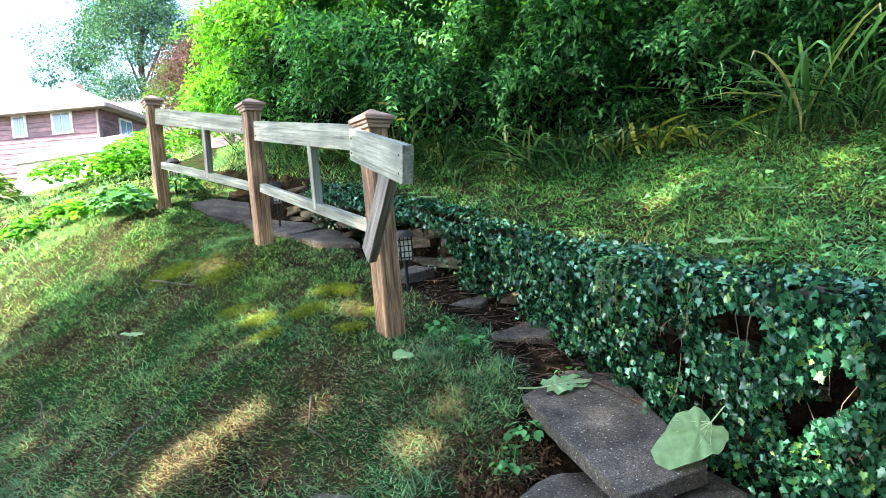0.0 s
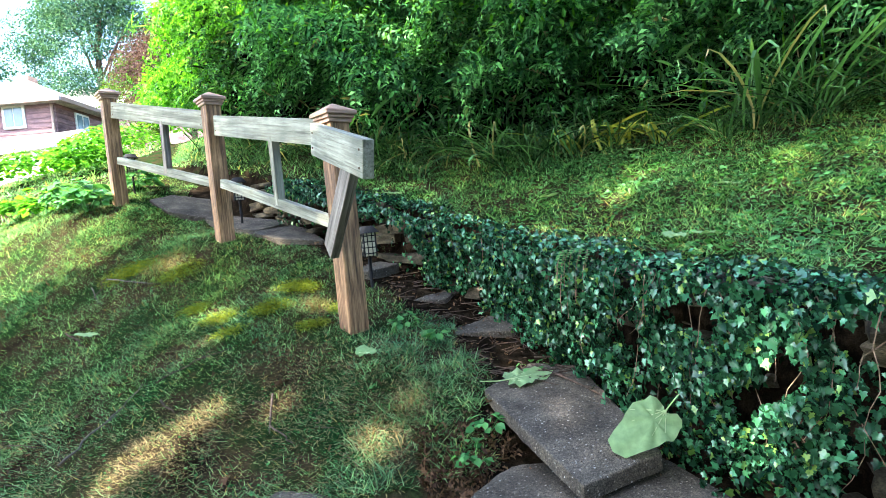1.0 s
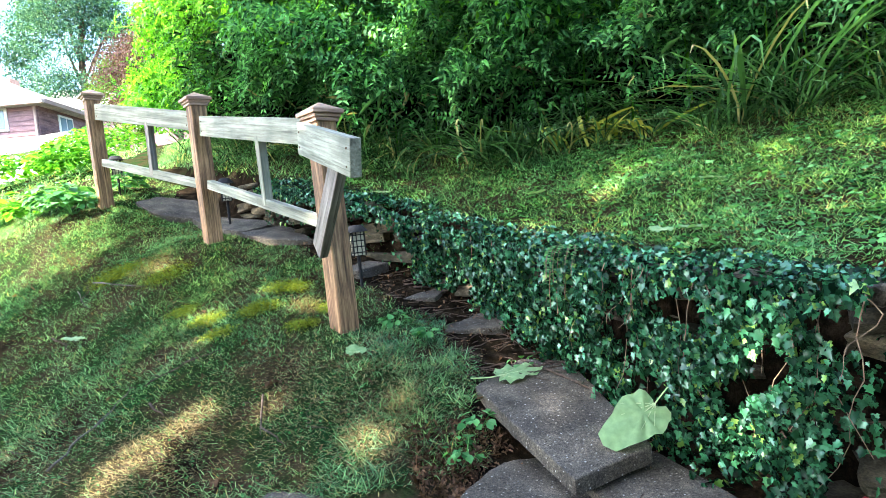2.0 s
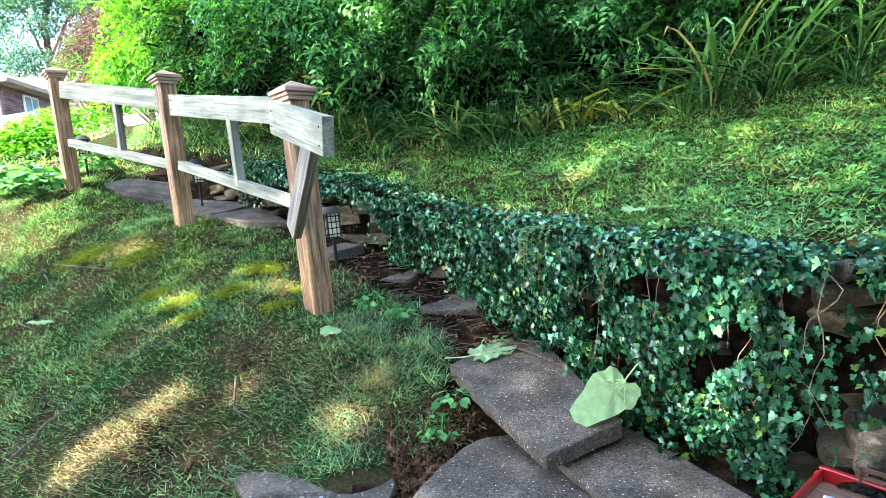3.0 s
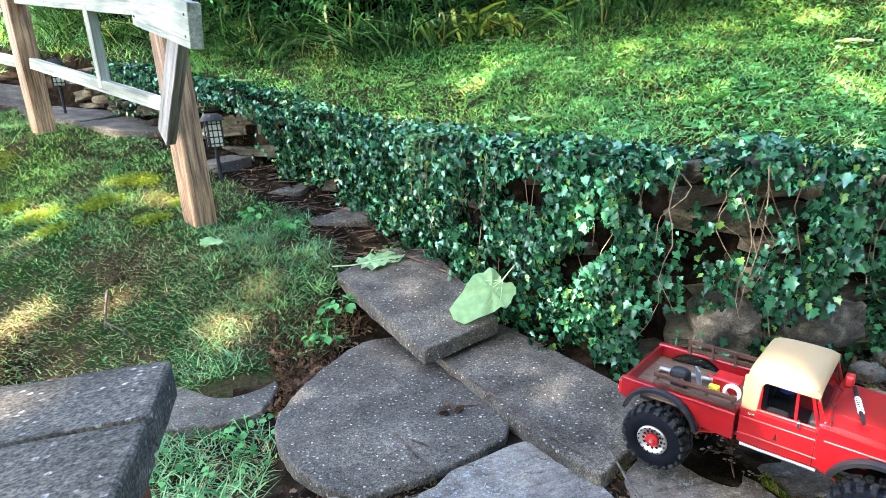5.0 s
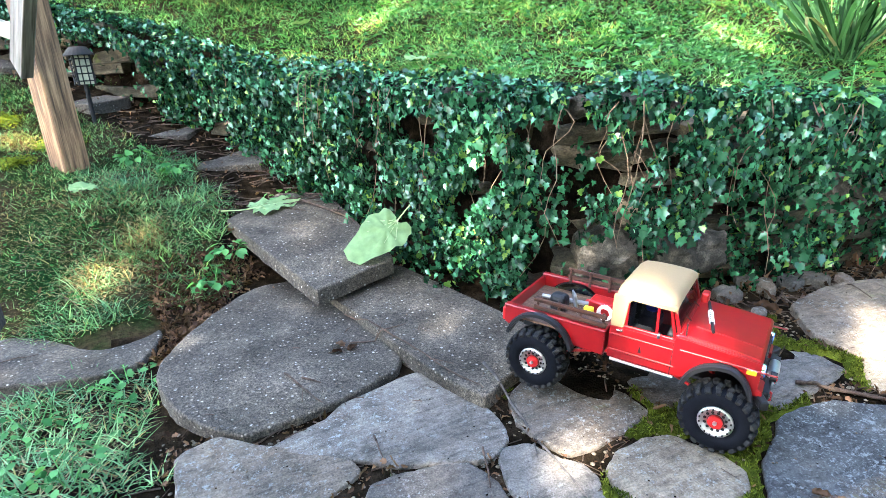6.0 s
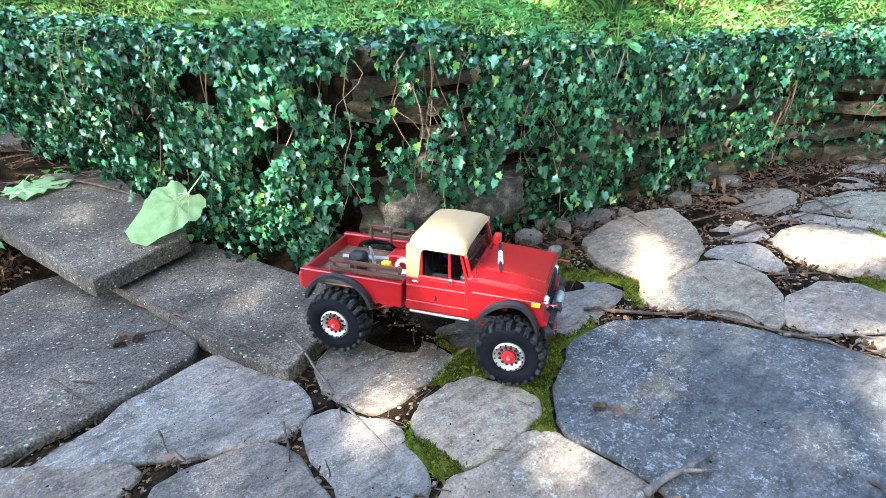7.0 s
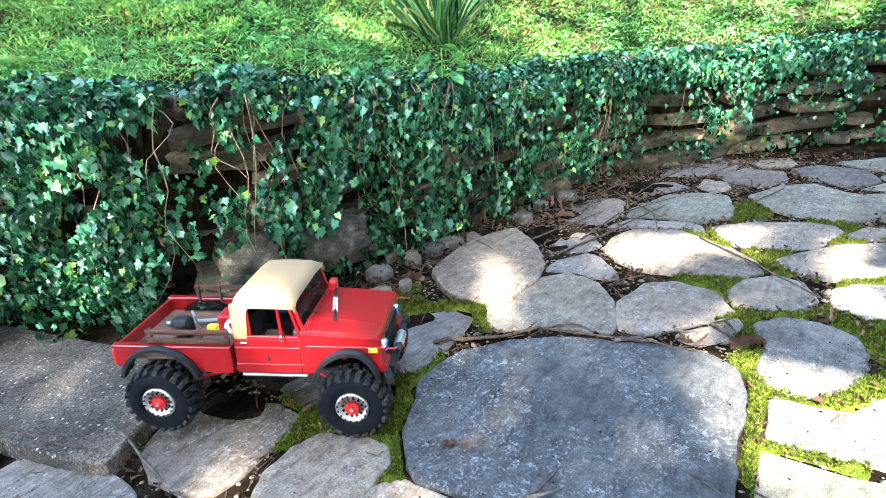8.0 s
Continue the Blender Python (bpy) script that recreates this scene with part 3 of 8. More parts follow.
# flagstones
flag([(0.492, 0.952), (0.538, 0.875), (0.561, 0.775), (0.564, 0.699), (0.546, 0.673), (0.511, 0.647), (0.445, 0.665), (0.38, 0.692), (0.298, 0.747), (0.238, 0.792), (0.175, 0.846), (0.233, 0.863), (0.307, 0.9), (0.4, 0.936)], 0.004)
flag([(0.603, 0.776), (0.655, 0.812), (0.761, 0.832), (0.788, 0.77), (0.81, 0.675), (0.804, 0.621), (0.761, 0.602), (0.679, 0.592), (0.613, 0.596), (0.606, 0.619), (0.595, 0.654), (0.586, 0.704)], 0.006)
flag([(0.514, 0.644), (0.533, 0.662), (0.576, 0.656), (0.599, 0.608), (0.627, 0.571), (0.626, 0.533), (0.606, 0.505), (0.609, 0.463), (0.592, 0.429), (0.568, 0.405), (0.484, 0.484), (0.496, 0.519), (0.494, 0.58)], 0)
flag([(0.458, 0.663), (0.475, 0.631), (0.48, 0.586), (0.479, 0.535), (0.48, 0.491), (0.453, 0.458), (0.272, 0.627), (0.307, 0.684), (0.377, 0.684)], 0)
flag([(0.03, 0.894), (0.093, 0.92), (0.164, 0.864), (0.289, 0.748), (0.299, 0.718), (0.26, 0.694), (0.205, 0.651), (0.184, 0.611), (0.027, 0.716)], 0.004)
flag([(0.662, 0.55), (0.685, 0.566), (0.744, 0.572), (0.788, 0.563), (0.82, 0.501), (0.826, 0.439), (0.797, 0.41), (0.76, 0.409), (0.706, 0.403), (0.654, 0.407), (0.642, 0.416), (0.638, 0.46), (0.63, 0.509), (0.643, 0.54)], 0.004)
flag([(0.58, 0.397), (0.612, 0.417), (0.663, 0.404), (0.705, 0.402), (0.735, 0.414), (0.759, 0.408), (0.785, 0.375), (0.792, 0.311), (0.802, 0.272), (0.798, 0.227), (0.774, 0.205), (0.73, 0.2), (0.556, 0.362)], 0)
flag([(0.84, 0.418), (0.865, 0.445), (0.924, 0.466), (0.97, 0.505), (1.038, 0.503), (1.11, 0.49), (1.189, 0.429), (1.235, 0.362), (1.279, 0.239), (1.302, 0.141), (1.306, 0.079), (1.281, 0.042), (1.245, 0.02), (1.189, 0.01), (1.101, 0.001), (1.027, -0.009), (0.952, -0.016), (0.895, -0.003), (0.794, 0.099), (0.789, 0.169), (0.797, 0.203), (0.802, 0.23), (0.805, 0.275), (0.796, 0.314), (0.787, 0.357), (0.804, 0.386)], 0.008, mat=M_LICHEN, label="large smooth grey flagstone with pale lichen", rnd=0.02)
flag([(0.902, 0.596), (0.925, 0.608), (0.955, 0.571), (0.951, 0.526), (0.903, 0.504), (0.864, 0.484), (0.845, 0.492), (0.858, 0.537)], 0)
flag([(0.863, 0.802), (0.955, 0.887), (1.048, 0.895), (1.058, 0.847), (0.99, 0.741), (0.941, 0.659), (0.911, 0.615), (0.843, 0.612), (0.825, 0.629), (0.832, 0.685), (0.838, 0.761)], 0.006)
flag([(1.013, 0.77), (1.08, 0.749), (1.19, 0.678), (1.251, 0.601), (1.241, 0.551), (1.196, 0.541), (1.075, 0.53), (1.01, 0.521), (0.981, 0.565), (0.966, 0.625), (0.963, 0.677)], 0.004)
flag([(1.318, 0.572), (1.36, 0.527), (1.491, 0.516), (1.544, 0.468), (1.508, 0.371), (1.446, 0.317), (1.33, 0.27), (1.3, 0.276), (1.288, 0.343), (1.261, 0.421), (1.207, 0.476), (1.228, 0.508)], 0.004)
flag([(1.39, 0.289), (1.456, 0.306), (1.563, 0.289), (1.604, 0.224), (1.583, 0.14), (1.526, 0.1), (1.497, 0.084), (1.418, 0.13), (1.385, 0.164), (1.339, 0.204), (1.323, 0.261)], 0.003)
flag([(1.372, 0.16), (1.419, 0.119), (1.483, 0.075), (1.447, 0.054), (1.388, 0.072), (1.34, 0.111), (1.342, 0.152)], 0)
flag([(1.366, 0.765), (1.533, 0.796), (1.684, 0.768), (1.746, 0.733), (1.659, 0.62), (1.563, 0.548), (1.473, 0.515), (1.342, 0.519), (1.293, 0.572), (1.293, 0.662)], 0.02, sy=0.06)
flag([(1.531, 0.528), (1.61, 0.535), (1.686, 0.48), (1.674, 0.436), (1.615, 0.383), (1.558, 0.344), (1.544, 0.391), (1.55, 0.468)], 0.002)
flag([(1.725, 0.449), (1.813, 0.467), (1.904, 0.434), (1.948, 0.319), (1.886, 0.229), (1.85, 0.152), (1.775, 0.088), (1.728, 0.069), (1.68, 0.096), (1.66, 0.164), (1.635, 0.233), (1.631, 0.325), (1.664, 0.387)], 0.006)
flag([(1.712, 0.596), (1.826, 0.593), (1.827, 0.523), (1.751, 0.467), (1.697, 0.485), (1.638, 0.571)], 0.002)
flag([(1.726, 0.71), (1.824, 0.696), (1.823, 0.628), (1.758, 0.606), (1.669, 0.607)], 0.002)
flag([(2, 0.754), (2.09, 0.734), (2.195, 0.593), (2.155, 0.544), (2.034, 0.515), (1.918, 0.525), (1.892, 0.623), (1.927, 0.688)], 0.004)
flag([(2.088, 0.507), (2.279, 0.447), (2.346, 0.354), (2.339, 0.265), (2.22, 0.224), (2.105, 0.21), (2.035, 0.279), (2.043, 0.378), (2.013, 0.489)], 0.004)
flag([(1.895, 0.516), (1.993, 0.482), (2.029, 0.341), (2.008, 0.265), (1.927, 0.238), (1.974, 0.326)], 0.002)
flag([(2.001, 0.248), (2.09, 0.155), (2.131, 0.033), (2.126, -0.046), (2.062, -0.069), (1.953, -0.023), (1.896, 0.032), (1.873, 0.117), (1.893, 0.174)], 0.003)
flag([(2.357, 0.209), (2.503, 0.14), (2.554, 0.047), (2.476, -0.052), (2.439, -0.139), (2.326, -0.16), (2.201, -0.118), (2.157, -0.044), (2.186, 0.068), (2.246, 0.15)], 0.004)
flag([(1.595, 0.12), (1.68, 0.095), (1.729, 0.034), (1.706, -0.013), (1.63, -0.051), (1.563, -0.028), (1.525, 0.037), (1.519, 0.088)], 0.002)
flag([(1.459, 0.046), (1.519, 0.006), (1.526, -0.06), (1.5, -0.116), (1.441, -0.143), (1.38, -0.141), (1.303, -0.118), (1.251, -0.07), (1.251, -0.023), (1.29, 0.008), (1.391, 0.016)], 0.002)
flag([(1.813, 0.058), (1.895, 0.008), (1.987, -0.079), (2.05, -0.191), (1.894, -0.211), (1.798, -0.151), (1.739, -0.073), (1.757, 0.015)], 0.004)
flag([(2.081, -0.074), (2.143, -0.108), (2.17, -0.215), (2.101, -0.214), (2.014, -0.078)], 0.002)
flag([(1.679, -0.057), (1.743, -0.113), (1.773, -0.19), (1.625, -0.207), (1.565, -0.139), (1.59, -0.083)], 0.002)
flag([(2.534, 0.543), (2.729, 0.534), (2.91, 0.446), (2.831, 0.323), (2.687, 0.315), (2.55, 0.424)], 0.004)
flag([(2.604, 0.357), (2.715, 0.281), (2.704, 0.149), (2.585, 0.125), (2.473, 0.186), (2.502, 0.298)], 0.004)
flag([(2.752, 0.137), (2.828, 0.055), (2.779, -0.1), (2.645, -0.135), (2.529, -0.064), (2.614, 0.052)], 0.004)
flag([(2.887, 0.006), (3.049, -0.195), (2.796, -0.194), (2.798, -0.108)], 0.004)
flag([(2.428, 0.383), (2.533, 0.389), (2.514, 0.309), (2.426, 0.268), (2.357, 0.321)], 0)
flag([(2.836, 0.303), (2.921, 0.157), (2.811, 0.125), (2.743, 0.209)], 0.004)
flag([(2.312, 0.815), (2.378, 0.684), (2.297, 0.601), (2.215, 0.621), (2.171, 0.708)], 0)
flag([(2.395, 0.625), (2.464, 0.481), (2.408, 0.397), (2.313, 0.457), (2.278, 0.563)], 0)
flag([(1.435, 0.995), (1.543, 1.047), (1.622, 1.017), (1.538, 0.926), (1.491, 0.904), (1.425, 0.946)], 0)
flag([(1.618, 1), (1.645, 0.945), (1.6, 0.876), (1.537, 0.857), (1.522, 0.897)], 0)
flag([(1.096, 0.887), (1.158, 0.913), (1.224, 0.862), (1.172, 0.797), (1.083, 0.818)], 0)
flag([(1.259, 0.858), (1.373, 0.865), (1.417, 0.821), (1.353, 0.764), (1.262, 0.79)], 0)
flag([(1.232, -0.018), (1.24, -0.12), (1.36, -0.20), (1.33, -0.34), (1.14, -0.31), (1.115, -0.03)], 0.0)
flag([(1.09, -0.03), (1.11, -0.31), (0.93, -0.33), (0.88, -0.14), (0.93, -0.045)], 0.0)
flag([(1.52, -0.19), (1.63, -0.26), (1.78, -0.24), (1.80, -0.40), (1.58, -0.46), (1.44, -0.34), (1.42, -0.2)], 0.0)
flag([(0.17, 0.595), (0.26, 0.60), (0.44, 0.44), (0.40, 0.30), (0.22, 0.36), (0.10, 0.50)], 0.0)
flag([(0.56, 0.345), (0.74, 0.185), (0.77, 0.10), (0.66, 0.02), (0.50, 0.16), (0.47, 0.30)], 0.0)


def rest_of_paving():
    """Stones that fill the rest of the terrace: angular cells between jittered middles, cut back where stones already lie."""
    laid = [list(c) for c, _ in STONES]
    r = random.Random(5)
    seeds = [(sum(c[0] for c in cs) / len(cs), sum(c[1] for c in cs) / len(cs)) for cs in laid]
    first = len(seeds)
    for _ in range(5000):
        x, y = r.uniform(0.0, 4.6), r.uniform(-2.6, 1.0)
        if all(math.hypot(x - a, y - b) > 0.24 for a, b in seeds):
            seeds.append((x, y))
    ts = np.linspace(0.02, 0.34, 33)
    for x, y in seeds[first:]:
        sd, _ = wall_side(np.array([x]), np.array([y]))
        if sd[0] > -0.13 or (y > 0.62 and x < 1.2) or (x < 0.35 and y > 0.2):
            continue
        if 2.6 * (x - 2.3) ** 2 / 5.0 + (y + 0.2) ** 2 / 2.6 > 2.3 + 0.5 * math.sin(5 * x) * math.sin(4 * y):
            continue
        if any(inside(c, np.array([x]), np.array([y]))[0] for c in laid):
            continue
        close = [c for c in laid if min(math.hypot(a - x, b - y) for a, b in c) < 0.4]
        cell = []
        for k in range(14):
            a = 2 * math.pi * (k + r.uniform(-0.3, 0.3)) / 14
            dx, dy = math.cos(a), math.sin(a)
            reach = 0.25
            for sx_, sy_ in seeds[first:]:
                ex, ey = sx_ - x, sy_ - y
                dot = dx * ex + dy * ey
                if dot > 1e-6:
                    reach = min(reach, (ex * ex + ey * ey) / 2 / dot)
            for c in close:
                hit = inside(c, x + dx * ts, y + dy * ts)
                if hit.any():
                    reach = min(reach, ts[hit.argmax()] - 0.008)
            cell.append((x + dx * max(0.02, reach - 0.010), y + dy * max(0.02, reach - 0.010)))
        area = 0.5 * abs(sum(p[0] * q[1] - q[0] * p[1] for p, q in zip(cell, cell[1:] + cell[:1])))
        if area > 0.004:
            flag(cell, r.uniform(-0.004, 0.006), r.uniform(-0.02, 0.02), r.uniform(-0.02, 0.02), grow=0.0)


rest_of_paving()
path = thing("path", Matrix(), "climbing garden path of flat grey slabs in dark earth", "path", kind="structure")


def path_slab(corners, z, sx, sy, mat):
    cx, cy = sum(c[0] for c in corners) / len(corners), sum(c[1] for c in corners) / len(corners)
    k = len(path.children) + 70
    part("slab", outline_stone(corners, 0.05, 0.02, 0.005, k, plane=tilt_plane(z, cx, cy, sx, sy)), mat, path)


path_slab([(0.14, 2.27), (0.38, 2.24), (0.47, 2.42), (0.30, 2.52), (0.10, 2.46)], 0.288, 0, 0.12, M_CONC)
path_slab([(-0.08, 2.62), (0.14, 2.58), (0.22, 2.74), (0.02, 2.86), (-0.12, 2.76)], 0.385, 0, 0.10, M_CONC)
path_slab([(-0.50, 3.02), (-0.22, 2.84), (-0.06, 2.98), (-0.30, 3.22)], 0.525, 0, 0.10, M_CONC)
path_slab([(-1.86, 4.25), (-1.76, 4.41), (-1.48, 4.42), (-1.36, 4.07), (-1.53, 4.06), (-1.68, 4.09)], 0.984, -0.22, 0.36, M_CONC)
path_slab([(-1.41, 4.04), (-1.22, 4.09), (-0.83, 3.92), (-0.79, 3.82), (-0.94, 3.53), (-1.14, 3.66)], 0.820, -0.09, 0.16, M_CONC)
path_slab([(-0.96, 3.51), (-0.75, 3.77), (-0.64, 3.65), (-0.49, 3.34), (-0.75, 3.34)], 0.728, -0.12, 0.18, M_CONC)


# ---- dry-stone garden wall ----
garden_wall = thing("wall_garden", Matrix(), "low dry-stone retaining wall of brown sandstone, ivy-covered", "wall", kind="structure")


def wall_stone_mesh(seed):
    r = random.Random(seed)
    bm = box(1, 1, 1, 0.10, 1)
    bmesh.ops.subdivide_edges(bm, edges=[e for e in bm.edges if e.calc_length() > 0.5], cuts=1)
    for v in bm.verts:
        v.co += Vector(noise.noise_vector(v.co * 2.1 + Vector((seed * 5.3, 0, 0)))) * 0.17
    me = bpy.data.meshes.new("wall_stone")
    bm.to_mesh(me)
    bm.free()
    me.materials.append(M_WALLSTONE)
    return me


STONE_MESHES = [wall_stone_mesh(s) for s in range(9)]


def along_wall(s0, i0, i1):
    """Place, direction and top height at a run s0 from wall corner i0."""
    for i in range(i0, i1):
        a, b = Vector(WALL[i][:2]), Vector(WALL[i + 1][:2])
        n = (b - a).length
        if s0 <= n:
            t = s0 / n
            return a.lerp(b, t), (b - a).normalized(), WALL[i][2] * (1 - t) + WALL[i + 1][2] * t
        s0 -= n
    return None


r = random.Random(11)
for course in range(14):
    s = r.uniform(0, 0.1)
    while True:
        wdt = r.choice((0.09, 0.13, 0.18, 0.25, 0.32, 0.38)) * r.uniform(0.85, 1.15)
        hit = along_wall(s + wdt / 2, 3, 19)
        if hit is None:
            break
        p, d, top = hit
        base = float(low_height(np.array([p.x]), np.array([p.y]))[0]) - 0.01
        hgt = 0.074 if p.x > 1.75 else 0.066
        z = base + (course + 0.5) * hgt
        if z < top - hgt * 0.3:
            nrm = Vector((d.y, -d.x))
            back = 0.05 + (z - base) * 0.10 + r.uniform(-0.04, 0.045) + (0.06 if 0.45 < p.x < 0.98 else 0.0)
            if r.random() < (0.45 if 0.45 < p.x < 0.98 else 0.09):
                s += wdt
                continue
            ob = new("wall_stone", r.choice(STONE_MESHES))
            ob.parent = garden_wall
            c = p - nrm * back
            tall = hgt * r.uniform(0.38, 0.92) * (1.7 if r.random() < 0.07 else 1)
            ob.matrix_world = pose(c.x, c.y, z, r.uniform(-7, 7), r.uniform(-6, 6), math.degrees(math.atan2(d.y, d.x)) + r.uniform(-6, 6)) @ Matrix.Diagonal((wdt * r.uniform(0.88, 0.99), 0.15, tall, 1))
        s += wdt



def wall_boulder(x, y, z, wide, tall, turn, seed):
    """A large rough stone bedded in the wall."""
    bm = box(wide, 0.16, tall, min(wide, tall) * 0.28, 3)
    bmesh.ops.subdivide_edges(bm, edges=bm.edges[:], cuts=3, use_grid_fill=True)
    for v in bm.verts:
        v.co += Vector(noise.noise_vector(v.co * 14 + Vector((seed, 0, 0)))) * 0.020 + Vector(noise.noise_vector(v.co * 42 + Vector((seed, 2, 0)))) * 0.011
    part("wall_stone", bm, M_BOULDER, garden_wall, "large rough grey-brown boulder").matrix_world = pose(x, y, z, 0, 0, turn)


wall_boulder(1.045, 1.045, 0.125, 0.15, 0.13, -28, 3.0)
wall_boulder(1.225, 0.985, 0.135, 0.19, 0.11, -14, 5.0)
wall_boulder(1.66, 0.91, 0.245, 0.14, 0.13, -10, 8.0)
for cx_, cy_, cz_, cw_, ct_ in ((0.70, 1.70, 0.54, 0.11, -74), (0.765, 1.50, 0.53, 0.14, -70), (0.845, 1.30, 0.515, 0.12, -66), (1.02, 1.075, 0.505, 0.13, -35), (1.15, 1.02, 0.508, 0.10, -15), (2.34, 0.80, 0.435, 0.20, -12), (2.62, 0.68, 0.43, 0.16, -35)):
    wall_boulder(cx_ + 0.02, cy_ + 0.025, cz_ - 0.012, cw_, 0.04, ct_, cw_ * 50)

# ---- timber fence ----
FENCE = [(-0.255, 2.345), (-1.075, 3.40), (-2.03, 4.19)]
fence = thing("fence", Matrix(), "weathered timber fence with three capped posts and two rails", "fence")


def post(x, y, tall, lean=0.0):
    z = float(height(x, y)[0])
    turn = 38.0
    q = part("post", rough_up(box(0.089, 0.089, tall + 0.12, 0.005), 0.0015, 9, x), M_POST, fence, "brown stained square timber post")
    q.matrix_world = pose(x, y, z + tall / 2 - 0.06, 0, lean, turn)
    for w, h, zz in ((0.107, 0.016, 0.006), (0.122, 0.014, 0.021), (0.142, 0.016, 0.036)):
        c = part("cap_moulding", box(w, w, h, 0.003), M_CAP, q)
        c.matrix_local = pose(0, 0, tall / 2 + 0.06 + zz - 0.03)
    bm = bmesh.new()
    bmesh.ops.create_cone(bm, cap_ends=True, segments=4, radius1=0.100, radius2=0.004, depth=0.036)
    bmesh.ops.rotate(bm, verts=bm.verts, matrix=Matrix.Rotation(radians(45), 3, "Z"))
    bmesh.ops.bevel(bm, geom=bm.edges[:], offset=0.002, segments=1, affect="EDGES")
    c = part("cap", bm, M_CAP, q, "low pyramid post cap")
    c.matrix_local = pose(0, 0, tall / 2 + 0.06 + 0.032)
    return q


def board(name, a, b, wide, thick, mat, lab="", roll=0.0):
    """A sawn board from a to b, standing on edge."""
    a, b = Vector(a), Vector(b)
    d = b - a
    ob = part(name, rough_up(box(d.length, thick, wide, 0.003), 0.0012, 7, a.x * 3), mat, fence, lab)
    if wide > 0.1:
        for ex in (-1, 1):
            for ez in (-0.25, 0.22):
                bm = bmesh.new()
                bmesh.ops.create_cone(bm, cap_ends=True, segments=8, radius1=0.0045, radius2=0.0035, depth=0.004)
                bolt = part("bolt_head", bm, M_RUST, ob, "rusty bolt head")
                bolt.matrix_local = pose(ex * (d.length / 2 - 0.03), -thick / 2 - 0.001, ez * wide, 90)
    yaw = math.atan2(d.y, d.x)
    pit = math.asin(d.z / d.length)
    ob.matrix_world = Matrix.Translation((a + b) / 2) @ Matrix.Rotation(yaw, 4, "Z") @ Matrix.Rotation(-pit, 4, "Y") @ Matrix.Rotation(radians(roll), 4, "X")
    return ob


post(*FENCE[0], 0.87)
post(*FENCE[1], 0.81)
post(*FENCE[2], 0.76)
# rails stand on the outer faces of the posts


def along(a, b, t, z):
    return Vector((a[0] + (b[0] - a[0]) * t, a[1] + (b[1] - a[1]) * t, z))


board("top_rail", along(FENCE[1], FENCE[0], 0.05, 1.375), along(FENCE[1], FENCE[0], 0.985, 1.125), 0.112, 0.038, M_RAIL, "bleached grey top rail board")
board("top_rail", along(FENCE[2], FENCE[1], 0.05, 1.685), along(FENCE[2], FENCE[1], 0.96, 1.425), 0.108, 0.038, M_RAIL, "bleached grey top rail board")
board("lower_rail", along(FENCE[1], FENCE[0], 0.05, 1.045), along(FENCE[1], FENCE[0], 0.98, 0.752), 0.05, 0.038, M_RAIL, "bleached narrow lower rail")
board("lower_rail", along(FENCE[2], FENCE[1], 0.05, 1.335), along(FENCE[2], FENCE[1], 0.96, 1.06), 0.05, 0.038, M_RAIL, "bleached narrow lower rail")
board("baluster", along(FENCE[0], FENCE[1], 0.42, 0.87), along(FENCE[0], FENCE[1], 0.425, 1.20), 0.04, 0.04, M_RAIL)
board("baluster", along(FENCE[1], FENCE[2], 0.44, 1.17), along(FENCE[1], FENCE[2], 0.43, 1.50), 0.04, 0.04, M_BRACE)
board("handrail_stub", (-0.325, 2.275, 1.095), (-0.092, 1.765, 0.945), 0.122, 0.038, M_RAIL, "pale sawn handrail stub with cut end")
board("brace", (-0.305, 2.262, 0.655), (-0.168, 1.985, 0.955), 0.088, 0.036, M_BRACE, "grey diagonal timber brace", 0)


def lantern(x, y, z, tall=0.17):
    """Small dark solar path light with a grid of panes on a stake."""
    q = thing("path_light", pose(x, y, z, 0, 0, 20), "small black solar path light with gridded lamp box", "lamp", "path lights")
    part("stake", tube([(0, 0, -0.26), (0, 0, 0.05)], [0.006, 0.009], 8), M_BLACK, q)
    part("lamp_box", box(0.058, 0.058, 0.11, 0.004), M_PANE, q, "frosted cream lamp box").location = (0, 0, 0.10)
    for k in range(4):
        a = math.pi / 2 * k + math.pi / 4
        part("corner_bar", box(0.007, 0.007, 0.116, 0.001, 1), M_BLACK, q).location = (0.041 * math.cos(a), 0.041 * math.sin(a), 0.10)
    for face in range(4):
        for k in range(4):
            h = part("cross_bar", box(0.058, 0.003, 0.005, 0, 1), M_BLACK, q)
            h.matrix_local = Matrix.Rotation(math.pi / 2 * face, 4, "Z") @ pose(0, -0.0305, 0.058 + 0.028 * k)
        for k in range(2):
            h = part("cross_bar", box(0.004, 0.003, 0.11, 0, 1), M_BLACK, q)
            h.matrix_local = Matrix.Rotation(math.pi / 2 * face, 4, "Z") @ pose(-0.011 + 0.022 * k, -0.0312, 0.10)
    bm = bmesh.new()
    bmesh.ops.create_cone(bm, cap_ends=True, segments=20, radius1=0.058, radius2=0.030, depth=0.032)
    part("hood", bm, M_BLACK, q, "black domed solar cap").location = (0, 0, 0.172)
    return q


M_BLACK = plain("black_plastic", (0.008, 0.008, 0.009), 0.8)
M_PANE = plain("cream_pane", (0.45, 0.40, 0.27), 0.4)
lantern(-0.197, 2.74, 0.545)
lantern(-1.085, 3.80, 0.925)
lantern(-2.06, 4.48, 1.235)

